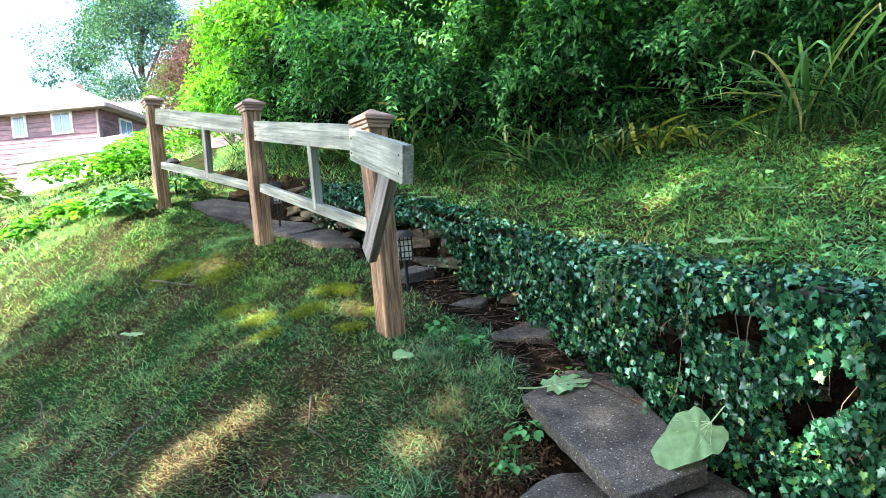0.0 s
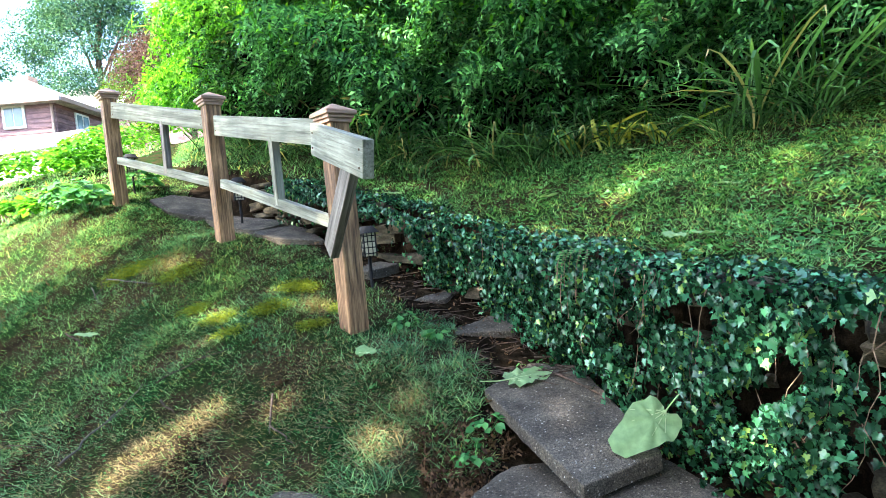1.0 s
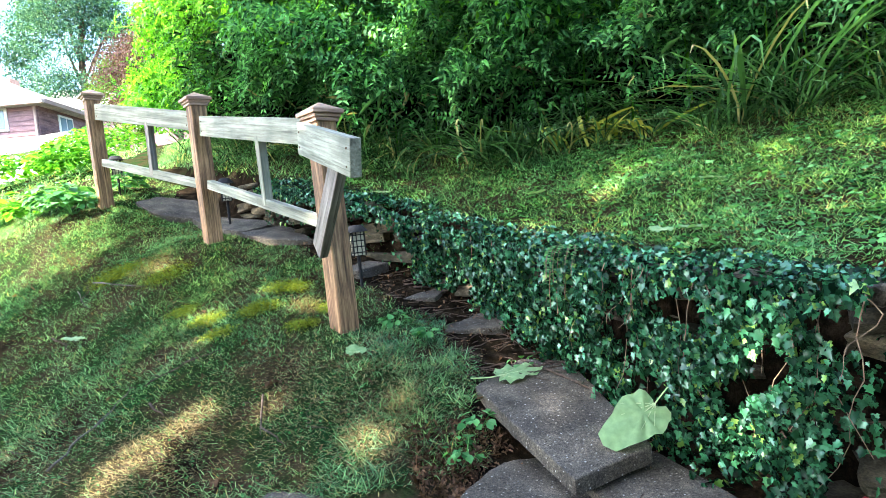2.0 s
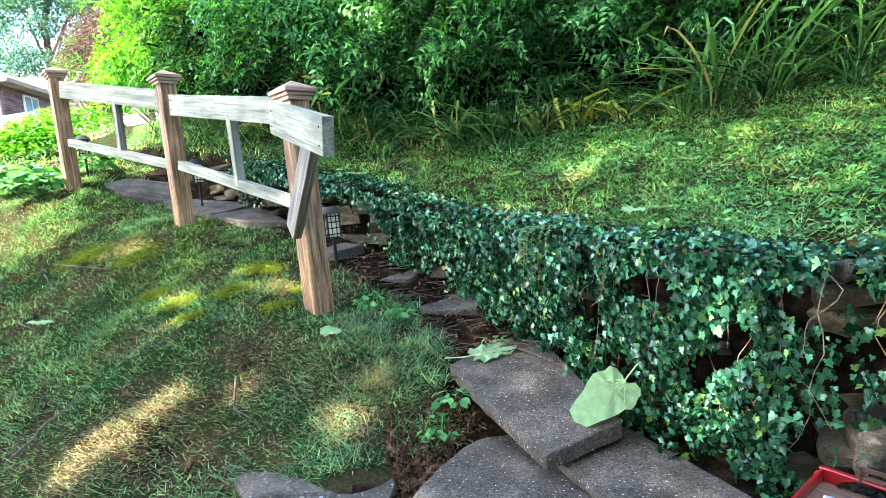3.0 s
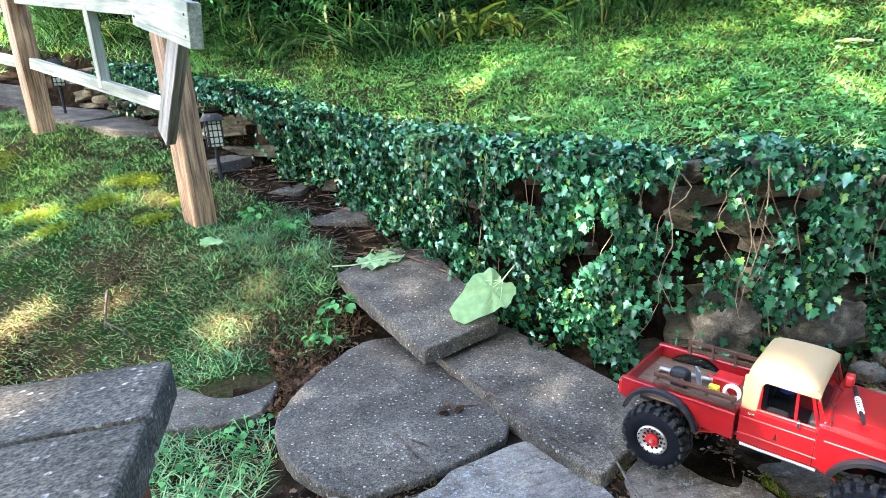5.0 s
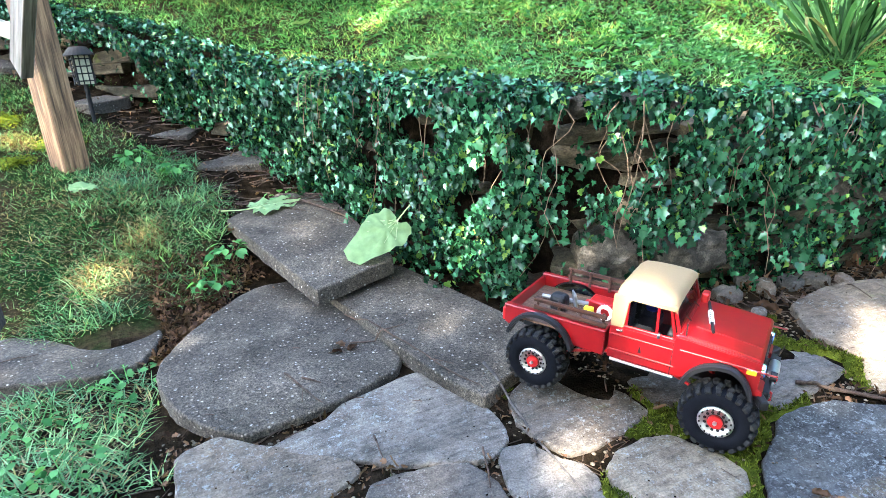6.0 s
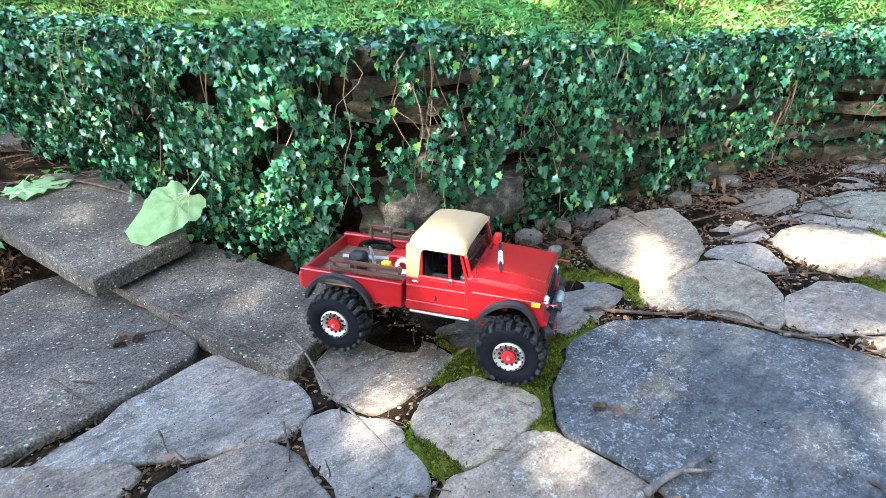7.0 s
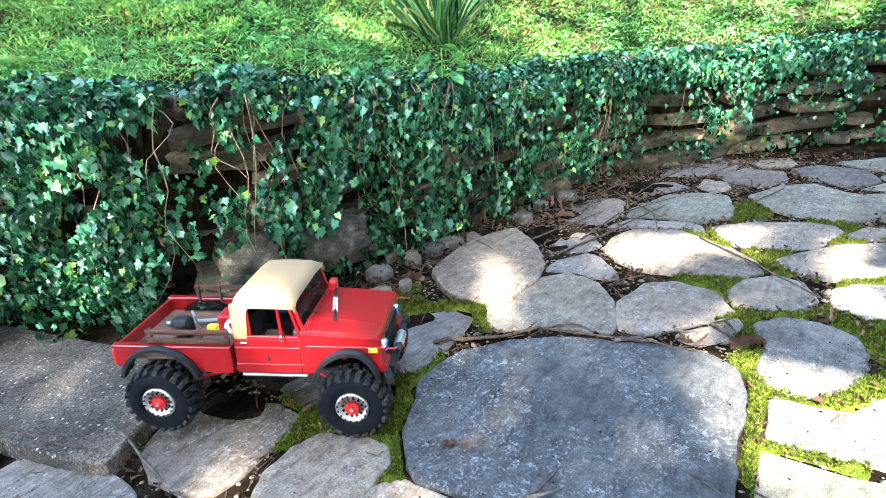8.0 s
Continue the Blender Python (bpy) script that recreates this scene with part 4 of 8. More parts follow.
# ---- concrete coping on a clay pot, beside the first steps ----
coping = thing("garden_bench_slab", pose(0, 0, 0), "cracked exposed-aggregate concrete slab resting on clay pots", "slab bench")
part("slab", outline_stone([(-0.04, 0.585), (-0.04, 0.462), (-0.95, 0.455), (-0.95, 0.60)], 0.036, 0.008, 0.002, 41, plane=tilt_plane(0.445, 0, 0)), M_CONC, coping)
part("slab", outline_stone([(-0.038, 0.457), (-0.035, 0.12), (-0.95, 0.12), (-0.95, 0.450)], 0.036, 0.008, 0.002, 43, plane=tilt_plane(0.445, 0, 0)), M_CONC, coping)
M_CLAY = rocky("terracotta", [(0.3, (0.10, 0.035, 0.018)), (0.6, (0.26, 0.10, 0.05))], (1, 1, 1), 9, 0.8, 0.001)


def clay_pot(x, y, tall, rad):
    z = float(height(x, y)[0]) - 0.01
    prof = [(0.0, 0.0), (0.68, 0.0), (0.90, 0.78), (0.92, 0.80), (1.02, 0.81), (1.03, 0.99), (1.0, 1.0), (0.92, 1.0), (0.90, 0.82), (0.0, 0.80)]
    bm = bmesh.new()
    rows = []
    for pr, pz in prof:
        rows.append([bm.verts.new((max(pr, 0.001) * rad * math.cos(a), max(pr, 0.001) * rad * math.sin(a), pz * tall)) for a in (2 * math.pi * k / 32 for k in range(32))])
    for a, b in zip(rows, rows[1:]):
        for k in range(32):
            bm.faces.new((a[k], a[(k + 1) % 32], b[(k + 1) % 32], b[k]))
    q = thing("clay_pot", pose(x, y, z), "upturned reddish terracotta pot under the slab", "pot", "pots under the slab")
    part("pot", bm, M_CLAY, q, smooth=True)


clay_pot(-0.155, 0.44, 0.409 - float(height(-0.155, 0.44)[0]) + 0.01, 0.105)
clay_pot(-0.75, 0.40, 0.409 - float(height(-0.75, 0.40)[0]) + 0.01, 0.105)


# ---- ivy over the wall ----
IVY = [(0, 0.03, 0), (0.19, -0.11, 0.05), (0.47, 0.03, 0.12), (0.33, 0.25, 0.09), (0.46, 0.50, 0.13), (0.24, 0.58, 0.06), (0, 1.0, -0.16),
       (-0.24, 0.58, 0.06), (-0.46, 0.50, 0.13), (-0.33, 0.25, 0.09), (-0.47, 0.03, 0.12), (-0.19, -0.11, 0.05), (0, 0.38, -0.07)]
IVY_F = [(0, 1, 2, 3, 12), (12, 3, 4, 5), (12, 5, 6, 7), (12, 7, 8, 9), (12, 9, 10, 11, 0)]


def wall_points(n, s_lo, s_hi, cover):
    """Places on the wall's face and top edge where ivy grows, most of them strung on hanging strands: place, outward direction."""
    out_p, out_n = [], []
    strands = [(rng.uniform(s_lo, s_hi), rng.uniform(-0.1, 0.75) ** 2, rng.uniform(-0.03, 0.045), rng.uniform(0, 9)) for _ in range(430)]
    while len(out_p) < n:
        u = rng.uniform(0, 1.28)
        loose = rng.uniform() < 0.32
        push = 0.0
        if loose or u > 1.0:
            s = rng.uniform(s_lo, s_hi)
            push = -0.03
        else:
            s, low_end, push, ph = strands[rng.integers(0, len(strands))]
            if u < low_end:
                continue
            s += 0.018 * math.sin(u * 5 + ph) + rng.normal(0, 0.009)
        hit = along_wall(s, 3, 19)
        if hit is None:
            continue
        p, d, top = hit
        base = float(low_height(np.array([p.x]), np.array([p.y]))[0])
        z = base + u * (top - base)
        if u < 1 and rng.uniform() > cover(p.x, p.y, u):
            continue
        nrm = Vector((d.y, -d.x, 0))
        lump = 0.035 * noise.noise(Vector((p.x * 6, p.y * 6, z * 6))) + 0.03 * noise.noise(Vector((p.x * 15, p.y * 15, z * 11)))
        if u < 0.95 and noise.noise(Vector((p.x * 13, p.y * 13, z * 10 + 5))) < -0.20:
            continue
        if u <= 1.07:
            foot = 0.09 * max(0, 1 - u / 0.4) if 0.45 < p.x < 1.15 else 0.0
            off = 0.05 + foot + 0.055 * min(1, u * 1.4) + lump + push + rng.uniform(-0.03, 0.02)
            q = Vector((p.x, p.y, z)) + nrm * off
            face = nrm + Vector((0, 0, 0.35 + 0.5 * u))
        else:
            v = (u - 1.07) / 0.21
            q = Vector((p.x, p.y, top + 0.04 + lump + rng.uniform(-0.02, 0.02) - 0.02 * v)) + nrm * (0.09 - 0.30 * v)
            if rng.uniform() < v * 0.75:
                continue
            face = nrm * 0.5 + Vector((0, 0, 1))
        out_p.append(q)
        out_n.append(face.normalized())
    return np.array(out_p), np.array(out_n)


def ivy_cover(x, y, u):
    """How thickly the ivy hangs: full towards the path, thinner towards the far end and in the hollow near the middle."""
    if x < 0.12:
        return 0.04 + 0.5 * (u > 0.8)
    c = 1.0
    if 1.0 < x < 1.32:
        hollow = noise.noise(Vector((x * 7, u * 3.2, 1.3)))
        c = 1.0 if u > 0.72 else 0.66 + 1.1 * hollow
    if 1.32 <= x < 1.85:
        c = 1.0 if u > 0.55 else 0.62 + 0.9 * noise.noise(Vector((x * 8, u * 2, 4.0)))
    if x >= 1.85:
        c = 1.0 if u > 0.80 else 0.10 + 1.2 * max(0, noise.noise(Vector((x * 7, u * 1.5, 9.0))) - 0.02)
    return min(1, max(0.02, c))


run_total = sum((Vector(WALL[i + 1][:2]) - Vector(WALL[i][:2])).length for i in range(3, 19))
ip, inn = wall_points(42000, 0.6, run_total, ivy_cover)
ivy = thing("ivy", Matrix(), "dense dark green ivy hanging over the stone wall", "ivy")
n_i = len(ip)
hang = np.c_[rng.normal(0, 0.45, n_i), rng.normal(0, 0.45, n_i), -1.0 + rng.normal(0, 0.35, n_i)]
flat_part = inn[:, 2] > 0.7
hang[flat_part] = np.c_[rng.normal(0, 1, flat_part.sum()), rng.normal(0, 1, flat_part.sum()), rng.normal(-0.1, 0.25, flat_part.sum())]
up_i = inn + rng.normal(0, 0.80, (n_i, 3))
size_i = rng.uniform(0.010, 0.024, n_i) * np.where(rng.uniform(0, 1, n_i) < 0.15, 1.3, 1)
near = np.argsort(np.hypot(ip[:, 0] - 1.0, ip[:, 1] - 0.8))[:2600]
chosen = set(near[::9][:280].tolist())
rest = np.array([i for i in range(n_i) if i not in chosen])
mass = swarm("leaf_mass", IVY, IVY_F, ip[rest], hang[rest], up_i[rest], size_i[rest], M_IVY, ivy, bend=rng.normal(-0.15, 0.2, len(rest)))
tagged(mass, kind="stuff")
leaf_meshes = []
for k in range(5):
    me = bpy.data.meshes.new("leaf")
    me.from_pydata([(x * (1 + 0.1 * math.sin(k * 2 + y * 5)), y, z - 0.06 * k * y * y + 0.05) for x, y, z in IVY], [], IVY_F)
    me.materials.append(M_IVY)
    leaf_meshes.append(me)
for i in sorted(chosen):
    ob = new("leaf", leaf_meshes[i % 5])
    ob.parent = ivy
    a = Vector(hang[i]).normalized()
    s = a.cross(Vector(up_i[i])).normalized()
    o = s.cross(a)
    ob.matrix_world = Matrix.Translation(Vector(ip[i]) + Vector(inn[i]) * 0.006) @ Matrix((s, a, o)).transposed().to_4x4() @ Matrix.Diagonal((*(float(size_i[i]) * 1.1,) * 3, 1))


def stems():
    r = random.Random(3)
    for k in range(66):
        s = r.uniform(2.2, run_total - 1.6) if k < 48 else r.uniform(3.35, 4.35)
        p, d, top = along_wall(s, 3, 19)
        base = float(low_height(np.array([p.x]), np.array([p.y]))[0])
        nrm = Vector((d.y, -d.x, 0))
        length = r.uniform(0.16, 0.44)
        pts = []
        for j in range(9):
            t = j / 8
            z = max(base + 0.02, top + 0.02 - length * t)
            pts.append(Vector((p.x, p.y, z)) + nrm * (0.075 + 0.035 * math.sin(t * 2.5 + k) + 0.02 * t) + Vector((d.x, d.y, 0)) * (0.05 * noise.noise(Vector((k * 3.1, t * 2.5, 0))) + 0.02 * math.sin(5 * t + k)))
        part("stem", tube(pts, [0.0015 - 0.0007 * j / 8 for j in range(9)], 5), M_VINE, ivy)


stems()

LEAF2 = [(0, 0, 0), (0.32, 0.25, 0.06), (0.36, 0.60, 0.05), (0, 1, -0.06), (-0.36, 0.60, 0.05), (-0.32, 0.25, 0.06)]
LEAF2_F = [(0, 1, 2, 3), (0, 3, 4, 5)]
DIAMOND = [(0, 0, 0), (0.36, 0.48, 0.08), (0, 1, -0.05), (-0.36, 0.48, 0.08)]
DIAMOND_F = [(0, 1, 2, 3)]
# a feathered spray: pairs of leaflets along a drooping stalk
SPRAY, SPRAY_F = [(-0.006, 0, 0), (0.006, 0, 0), (0.002, 1, -0.15), (-0.002, 1, -0.15)], [(0, 1, 2, 3)]
for k_ in range(11):
    y_ = 0.16 + 0.155 * (k_ // 2) if k_ < 10 else 0.9
    w_ = 0.30 * (1.05 - 0.5 * y_)
    dx_, dy_ = ((1 if k_ % 2 else -1) * 0.92, 0.42) if k_ < 10 else (0.0, 1.0)
    z_ = -0.15 * y_ * y_
    b_ = len(SPRAY)
    SPRAY += [(0, y_, z_), (dx_ * w_ * 0.5 - dy_ * w_ * 0.2, y_ + dy_ * w_ * 0.5 + dx_ * w_ * 0.2, z_ + 0.02), (dx_ * w_, y_ + dy_ * w_, z_ - 0.05), (dx_ * w_ * 0.5 + dy_ * w_ * 0.2, y_ + dy_ * w_ * 0.5 - dx_ * w_ * 0.2, z_ + 0.02)]
    SPRAY_F += [(b_, b_ + 1, b_ + 2, b_ + 3)]

# ---- lawn: blades, dry thatch, small broad leaves ----
BLADE = [(-0.5, 0, 0), (0.5, 0, 0), (-0.38, 0.5, 0.0), (0.38, 0.5, 0.0), (0, 1, 0.0)]
BLADE_F = [(0, 1, 3, 2), (2, 3, 4)]
SHORT, SHORT_F = [(-0.5, 0, 0), (0.5, 0, 0), (0.14, 1, 0.0), (-0.14, 1, 0.0)], [(0, 1, 2, 3)]
OVAL = [(0, 0, 0), (0.34, 0.28, 0.04), (0.40, 0.62, 0.04), (0, 1, -0.03), (-0.40, 0.62, 0.04), (-0.34, 0.28, 0.04), (0, 0.5, -0.03)]
OVAL_F = [(0, 1, 6), (1, 2, 6), (2, 3, 6), (3, 4, 6), (4, 5, 6), (5, 0, 6)]


def on_lawn(n, x0, x1, y0, y1, keep):
    got = np.zeros((0, 2))
    while len(got) < n:
        p = np.c_[rng.uniform(x0, x1, 2 * n), rng.uniform(y0, y1, 2 * n)]
        got = np.r_[got, p[keep(p[:, 0], p[:, 1])]]
    return got[:n]


def bank(x, y):
    """The lawn bank before the fence."""
    sd, _ = wall_side(x, y)
    lim = path_mid(y) + edge_noise(x, y)
    ok = (sd < -0.05) & (x < lim + 0.04) & (y > 1.535 + 0.03 * np.sin(8 * x) - 0.45 * np.clip(-x - 0.3, 0, 3))
    patch = np.clip(0.62 + 0.5 * np.sin(3.1 * x + 1) * np.sin(3.7 * y + 0.5) + 0.25 * np.sin(9 * x - 5 * y), 0.5, 1)
    return ok & (rng.uniform(0, 1, len(x)) < patch)


def upper(x, y):
    """The lawn above the wall."""
    sd, _ = wall_side(x, y)
    return (sd > 0.10 + edge_noise(x, y)) & (sd < 2.3)


def tuft(x, y):
    """Weedy grass between the slabs."""
    return (x < 0.0 + edge_noise(x, y)) & (y < 1.33) & (y > 0.85) & (x > -0.35)


def tufted(x, y):
    """From 0 in the worn spots to 1 in the middle of a tuft."""
    a = np.sin(29 * x + 3.5 * np.sin(17 * y)) * np.sin(26 * y + 3.5 * np.sin(19 * x + 1))
    b = np.sin(11 * x + 2 * np.sin(7 * y + 2)) * np.sin(12 * y + 2 * np.sin(9 * x))
    return np.clip(0.5 + 0.35 * a + 0.35 * b, 0, 1)


def blades(name, pts, lo, hi, wide, mat, label, lean=0.7):
    n = len(pts)
    z = height(pts[:, 0], pts[:, 1])
    pos = np.c_[pts, z - 0.004]
    a = rng.uniform(0, 2 * np.pi, n)
    ahead = np.c_[np.cos(a) * lean, np.sin(a) * lean, rng.uniform(0.35, 1.2, n)]
    up = np.c_[-np.cos(a), -np.sin(a), np.full(n, 0.6)]
    ln = rng.uniform(lo, hi, n) * (0.55 + 0.6 * tufted(pts[:, 0], pts[:, 1]))
    size = np.c_[np.full(n, wide) * rng.uniform(0.7, 1.4, n), ln, ln]
    ob = swarm(name, *((SHORT, SHORT_F) if n > 30000 else (BLADE, BLADE_F)), pos, ahead, up, size, mat, bend=-rng.uniform(0.0, 0.7, n))
    return tagged(ob, label, "grass", kind="stuff")


def leaves_on(name, pts, lo, hi, mat, label, rise=0.012, cat="weeds"):
    n = len(pts)
    z = height(pts[:, 0], pts[:, 1])
    pos = np.c_[pts, z + rng.uniform(0.0, rise, n)]
    a = rng.uniform(0, 2 * np.pi, n)
    ahead = np.c_[np.cos(a), np.sin(a), rng.uniform(-0.1, 0.5, n)]
    up = np.c_[rng.normal(0, 0.4, (n, 2)), np.ones(n)]
    return tagged(swarm(name, LEAF2, LEAF2_F, pos, ahead, up, rng.uniform(lo, hi, n), mat, bend=rng.normal(-0.1, 0.15, n)), label, cat, kind="stuff")


def green_bank(x, y):
    """Greener towards the path and the fence, worn thin in the middle of the bank."""
    worn = np.exp(-((x + 0.42) / 0.34) ** 2 - ((y - 2.02) / 0.24) ** 2) + 0.7 * np.exp(-((x + 1.0) / 0.3) ** 2 - ((y - 1.85) / 0.2) ** 2)
    spots = 0.5 + 0.5 * np.sin(13 * x + 3 * np.sin(7 * y)) * np.sin(15 * y + 2 * np.sin(9 * x))
    return bank(x, y) & (rng.uniform(0, 1, len(x)) > 0.3 * worn + 0.15 * spots) & (rng.uniform(0, 1, len(x)) < 0.35 + 0.75 * tufted(x, y))


def mossy_bank(x, y):
    m = np.zeros(len(x))
    for a, b, w in ((-0.89, 2.62, 0.09), (-0.66, 2.58, 0.10), (-0.55, 2.75, 0.11), (-0.8, 2.45, 0.08), (-0.30, 2.55, 0.10), (-1.25, 3.1, 0.14), (-0.43, 2.40, 0.08), (-1.05, 2.75, 0.08), (-1.6, 3.3, 0.16)):
        m = np.maximum(m, np.exp(-(((x - a) / w) ** 2 + ((y - b) / (0.6 * w)) ** 2)))
    return bank(x, y) & (m > rng.uniform(0.25, 0.95, len(x)))


blades("grass", on_lawn(250000, -3.6, 0.3, 0.6, 5.2, green_bank), 0.016, 0.046, 0.0027, M_GRASS, "thin patchy green lawn grass on the bank", 0.9)
blades("grass", on_lawn(2300, -0.30, 0.25, 1.50, 2.35, lambda x, y: bank(x, y) & (x > path_mid(y) - 0.26 + 0.14 * rng.normal(0, 1, len(x))) & (np.sin(23 * x + 4 * np.sin(11 * y)) * np.sin(19 * y) > -0.1)), 0.035, 0.085, 0.0030, M_GRASS, "longer fresh grass along the path edge", 0.7)
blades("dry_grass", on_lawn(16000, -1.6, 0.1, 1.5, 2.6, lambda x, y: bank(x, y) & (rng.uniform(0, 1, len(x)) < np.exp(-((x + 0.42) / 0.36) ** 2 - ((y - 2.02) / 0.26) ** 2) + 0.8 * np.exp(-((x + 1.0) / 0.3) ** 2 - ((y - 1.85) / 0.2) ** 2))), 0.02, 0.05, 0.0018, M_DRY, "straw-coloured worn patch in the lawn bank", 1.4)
# Straw blades at the places of the sun flecks, to colour them tan
def fleck_straw(x, y):
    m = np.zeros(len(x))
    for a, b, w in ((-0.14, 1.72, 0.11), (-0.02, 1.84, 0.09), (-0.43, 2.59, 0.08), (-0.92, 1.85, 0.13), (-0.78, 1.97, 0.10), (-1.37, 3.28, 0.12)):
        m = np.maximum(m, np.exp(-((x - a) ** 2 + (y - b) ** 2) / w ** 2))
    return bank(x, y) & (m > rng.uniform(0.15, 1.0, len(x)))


blades("dry_grass", on_lawn(9000, -1.6, 0.2, 1.5, 3.5, fleck_straw), 0.02, 0.045, 0.0026, M_DRY, "straw-coloured blades that tint the sun flecks on the lawn bank", 1.0)
leaves_on("lawn_moss", on_lawn(16000, -1.9, 0.0, 2.2, 3.6, mossy_bank), 0.004, 0.010, M_LAWNMOSS, "yellow-green moss patches in the lawn bank", 0.022, "moss")
blades("dry_grass", on_lawn(70000, -3.0, 0.3, 0.6, 4.4, lambda x, y: bank(x, y) & (np.sin(3.3 * x + 1) * np.sin(2.9 * y + 2) + 0.5 * np.sin(7 * x + 6 * y) > -0.15)), 0.02, 0.048, 0.0018, M_DRY, "dry straw-coloured thatch among the lawn", 1.8)
leaves_on("lawn_weeds", on_lawn(9000, -3.0, 0.3, 0.6, 4.4, lambda x, y: bank(x, y) & (rng.uniform(0, 1, len(x)) < np.clip(tufted(y + 3, x), 0.05, 1) ** 2)), 0.006, 0.014, M_CLOVER, "tiny broad-leaved lawn weeds")
blades("grass", on_lawn(215000, -0.4, 4.8, -1.8, 4.4, lambda x, y: upper(x, y) & (rng.uniform(0, 1, len(x)) < 0.30 + 0.8 * tufted(x, y))), 0.022, 0.054, 0.0034, M_LUSH, "green lawn grass above the wall", 0.9)
blades("dry_grass", on_lawn(55000, -0.4, 4.8, -1.8, 4.4, lambda x, y: upper(x, y) & (np.sin(3.3 * x + 2) * np.sin(2.9 * y) + 0.4 * np.sin(8 * x + 5 * y) > -0.1)), 0.025, 0.06, 0.0018, M_DRY, "dry straw among the upper lawn", 1.6)
leaves_on("lawn_weeds", on_lawn(38000, -0.4, 4.8, -1.8, 4.4, lambda x, y: upper(x, y) & (rng.uniform(0, 1, len(x)) < np.interp(x + 0.25 * np.sin(5 * y), [0.4, 1.3], [0.35, 1.0]))), 0.011, 0.027, M_WEED, "clover and ground ivy in the upper lawn", 0.03)
def behind_fence(x, y):
    sd, _ = wall_side(x, y)
    return (sd > 0.1) & (sd < 2.2)


blades("grass", on_lawn(26000, -4.2, -0.3, 3.2, 8.0, behind_fence), 0.04, 0.10, 0.005, M_GRASS, "sunlit lawn grass behind the fence", 0.9)
blades("grass", on_lawn(24000, -8.0, -2.4, 2.5, 8.0, lambda x, y: wall_side(x, y)[0] < -0.3), 0.04, 0.10, 0.006, M_GRASS, "sunlit lawn grass down the slope", 0.9)
def meadow(x, y):
    sd, _ = wall_side(x, y)
    near_ = (x > -3.0) & (x < 4.0) & (y > 0.9)
    return ~near_ & ((sd < -0.2) & (x < -0.6 + 0.3 * np.sin(3 * y)) | (sd > 2.1) | (y < -2.2 + 0.3 * np.sin(2 * x)))


blades("grass", on_lawn(85000, -14.0, 9.0, -9.0, 12.0, meadow), 0.06, 0.15, 0.016, M_GRASS, "rough lawn grass round the garden", 0.9)
blades("dry_grass", on_lawn(1500, -0.4, 0.05, 0.8, 1.4, tuft), 0.02, 0.06, 0.0025, M_DRY, "dry straw between the slabs", 1.4)
blades("grass", on_lawn(1500, -0.4, 0.05, 0.8, 1.4, tuft), 0.03, 0.075, 0.0030, M_GRASS, "tuft of green grass between the slabs", 0.8)

# ---- hedge bank of shrubs and strap-leaved plants ----
HEDGE = [(-2.5, 6.6), (-1.75, 5.3), (-1.15, 4.62), (-0.62, 4.15), (-0.08, 3.72), (0.50, 3.48), (1.22, 3.18), (1.72, 2.78), (2.15, 2.50), (2.75, 2.42), (3.6, 2.1), (4.7, 1.2), (5.8, -0.2), (6.6, -2.0)]
H_XY = np.array(HEDGE)
H_S = np.r_[0, np.cumsum(np.hypot(*np.diff(H_XY, axis=0).T))]


def hedge_at(s, back):
    x, y = np.interp(s, H_S, H_XY[:, 0]), np.interp(s, H_S, H_XY[:, 1])
    d = np.c_[np.interp(s + 0.1, H_S, H_XY[:, 0]) - np.interp(s - 0.1, H_S, H_XY[:, 0]), np.interp(s + 0.1, H_S, H_XY[:, 1]) - np.interp(s - 0.1, H_S, H_XY[:, 1])]
    d /= np.linalg.norm(d, axis=1, keepdims=True)
    nrm = np.c_[-d[:, 1], d[:, 0]]
    return x + nrm[:, 0] * back, y + nrm[:, 1] * back, nrm


def hedge_shade_shell():
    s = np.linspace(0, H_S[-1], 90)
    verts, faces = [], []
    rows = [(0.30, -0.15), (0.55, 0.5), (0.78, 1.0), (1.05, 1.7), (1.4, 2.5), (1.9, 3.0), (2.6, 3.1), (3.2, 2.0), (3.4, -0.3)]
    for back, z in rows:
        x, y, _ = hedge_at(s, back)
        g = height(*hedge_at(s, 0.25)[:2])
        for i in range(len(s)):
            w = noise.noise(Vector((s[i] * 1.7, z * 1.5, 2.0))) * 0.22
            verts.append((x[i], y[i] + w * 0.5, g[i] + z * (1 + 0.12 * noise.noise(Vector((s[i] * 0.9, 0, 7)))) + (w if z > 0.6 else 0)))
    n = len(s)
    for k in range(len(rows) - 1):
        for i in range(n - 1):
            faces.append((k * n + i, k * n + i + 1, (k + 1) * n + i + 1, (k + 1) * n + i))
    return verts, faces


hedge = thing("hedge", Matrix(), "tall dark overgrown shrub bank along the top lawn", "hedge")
# Added shell behind the leaves, coloured as the shade between them
link_mesh("thicket", *hedge_shade_shell(), M_HEDGE_SHADE, hedge, smooth=True)


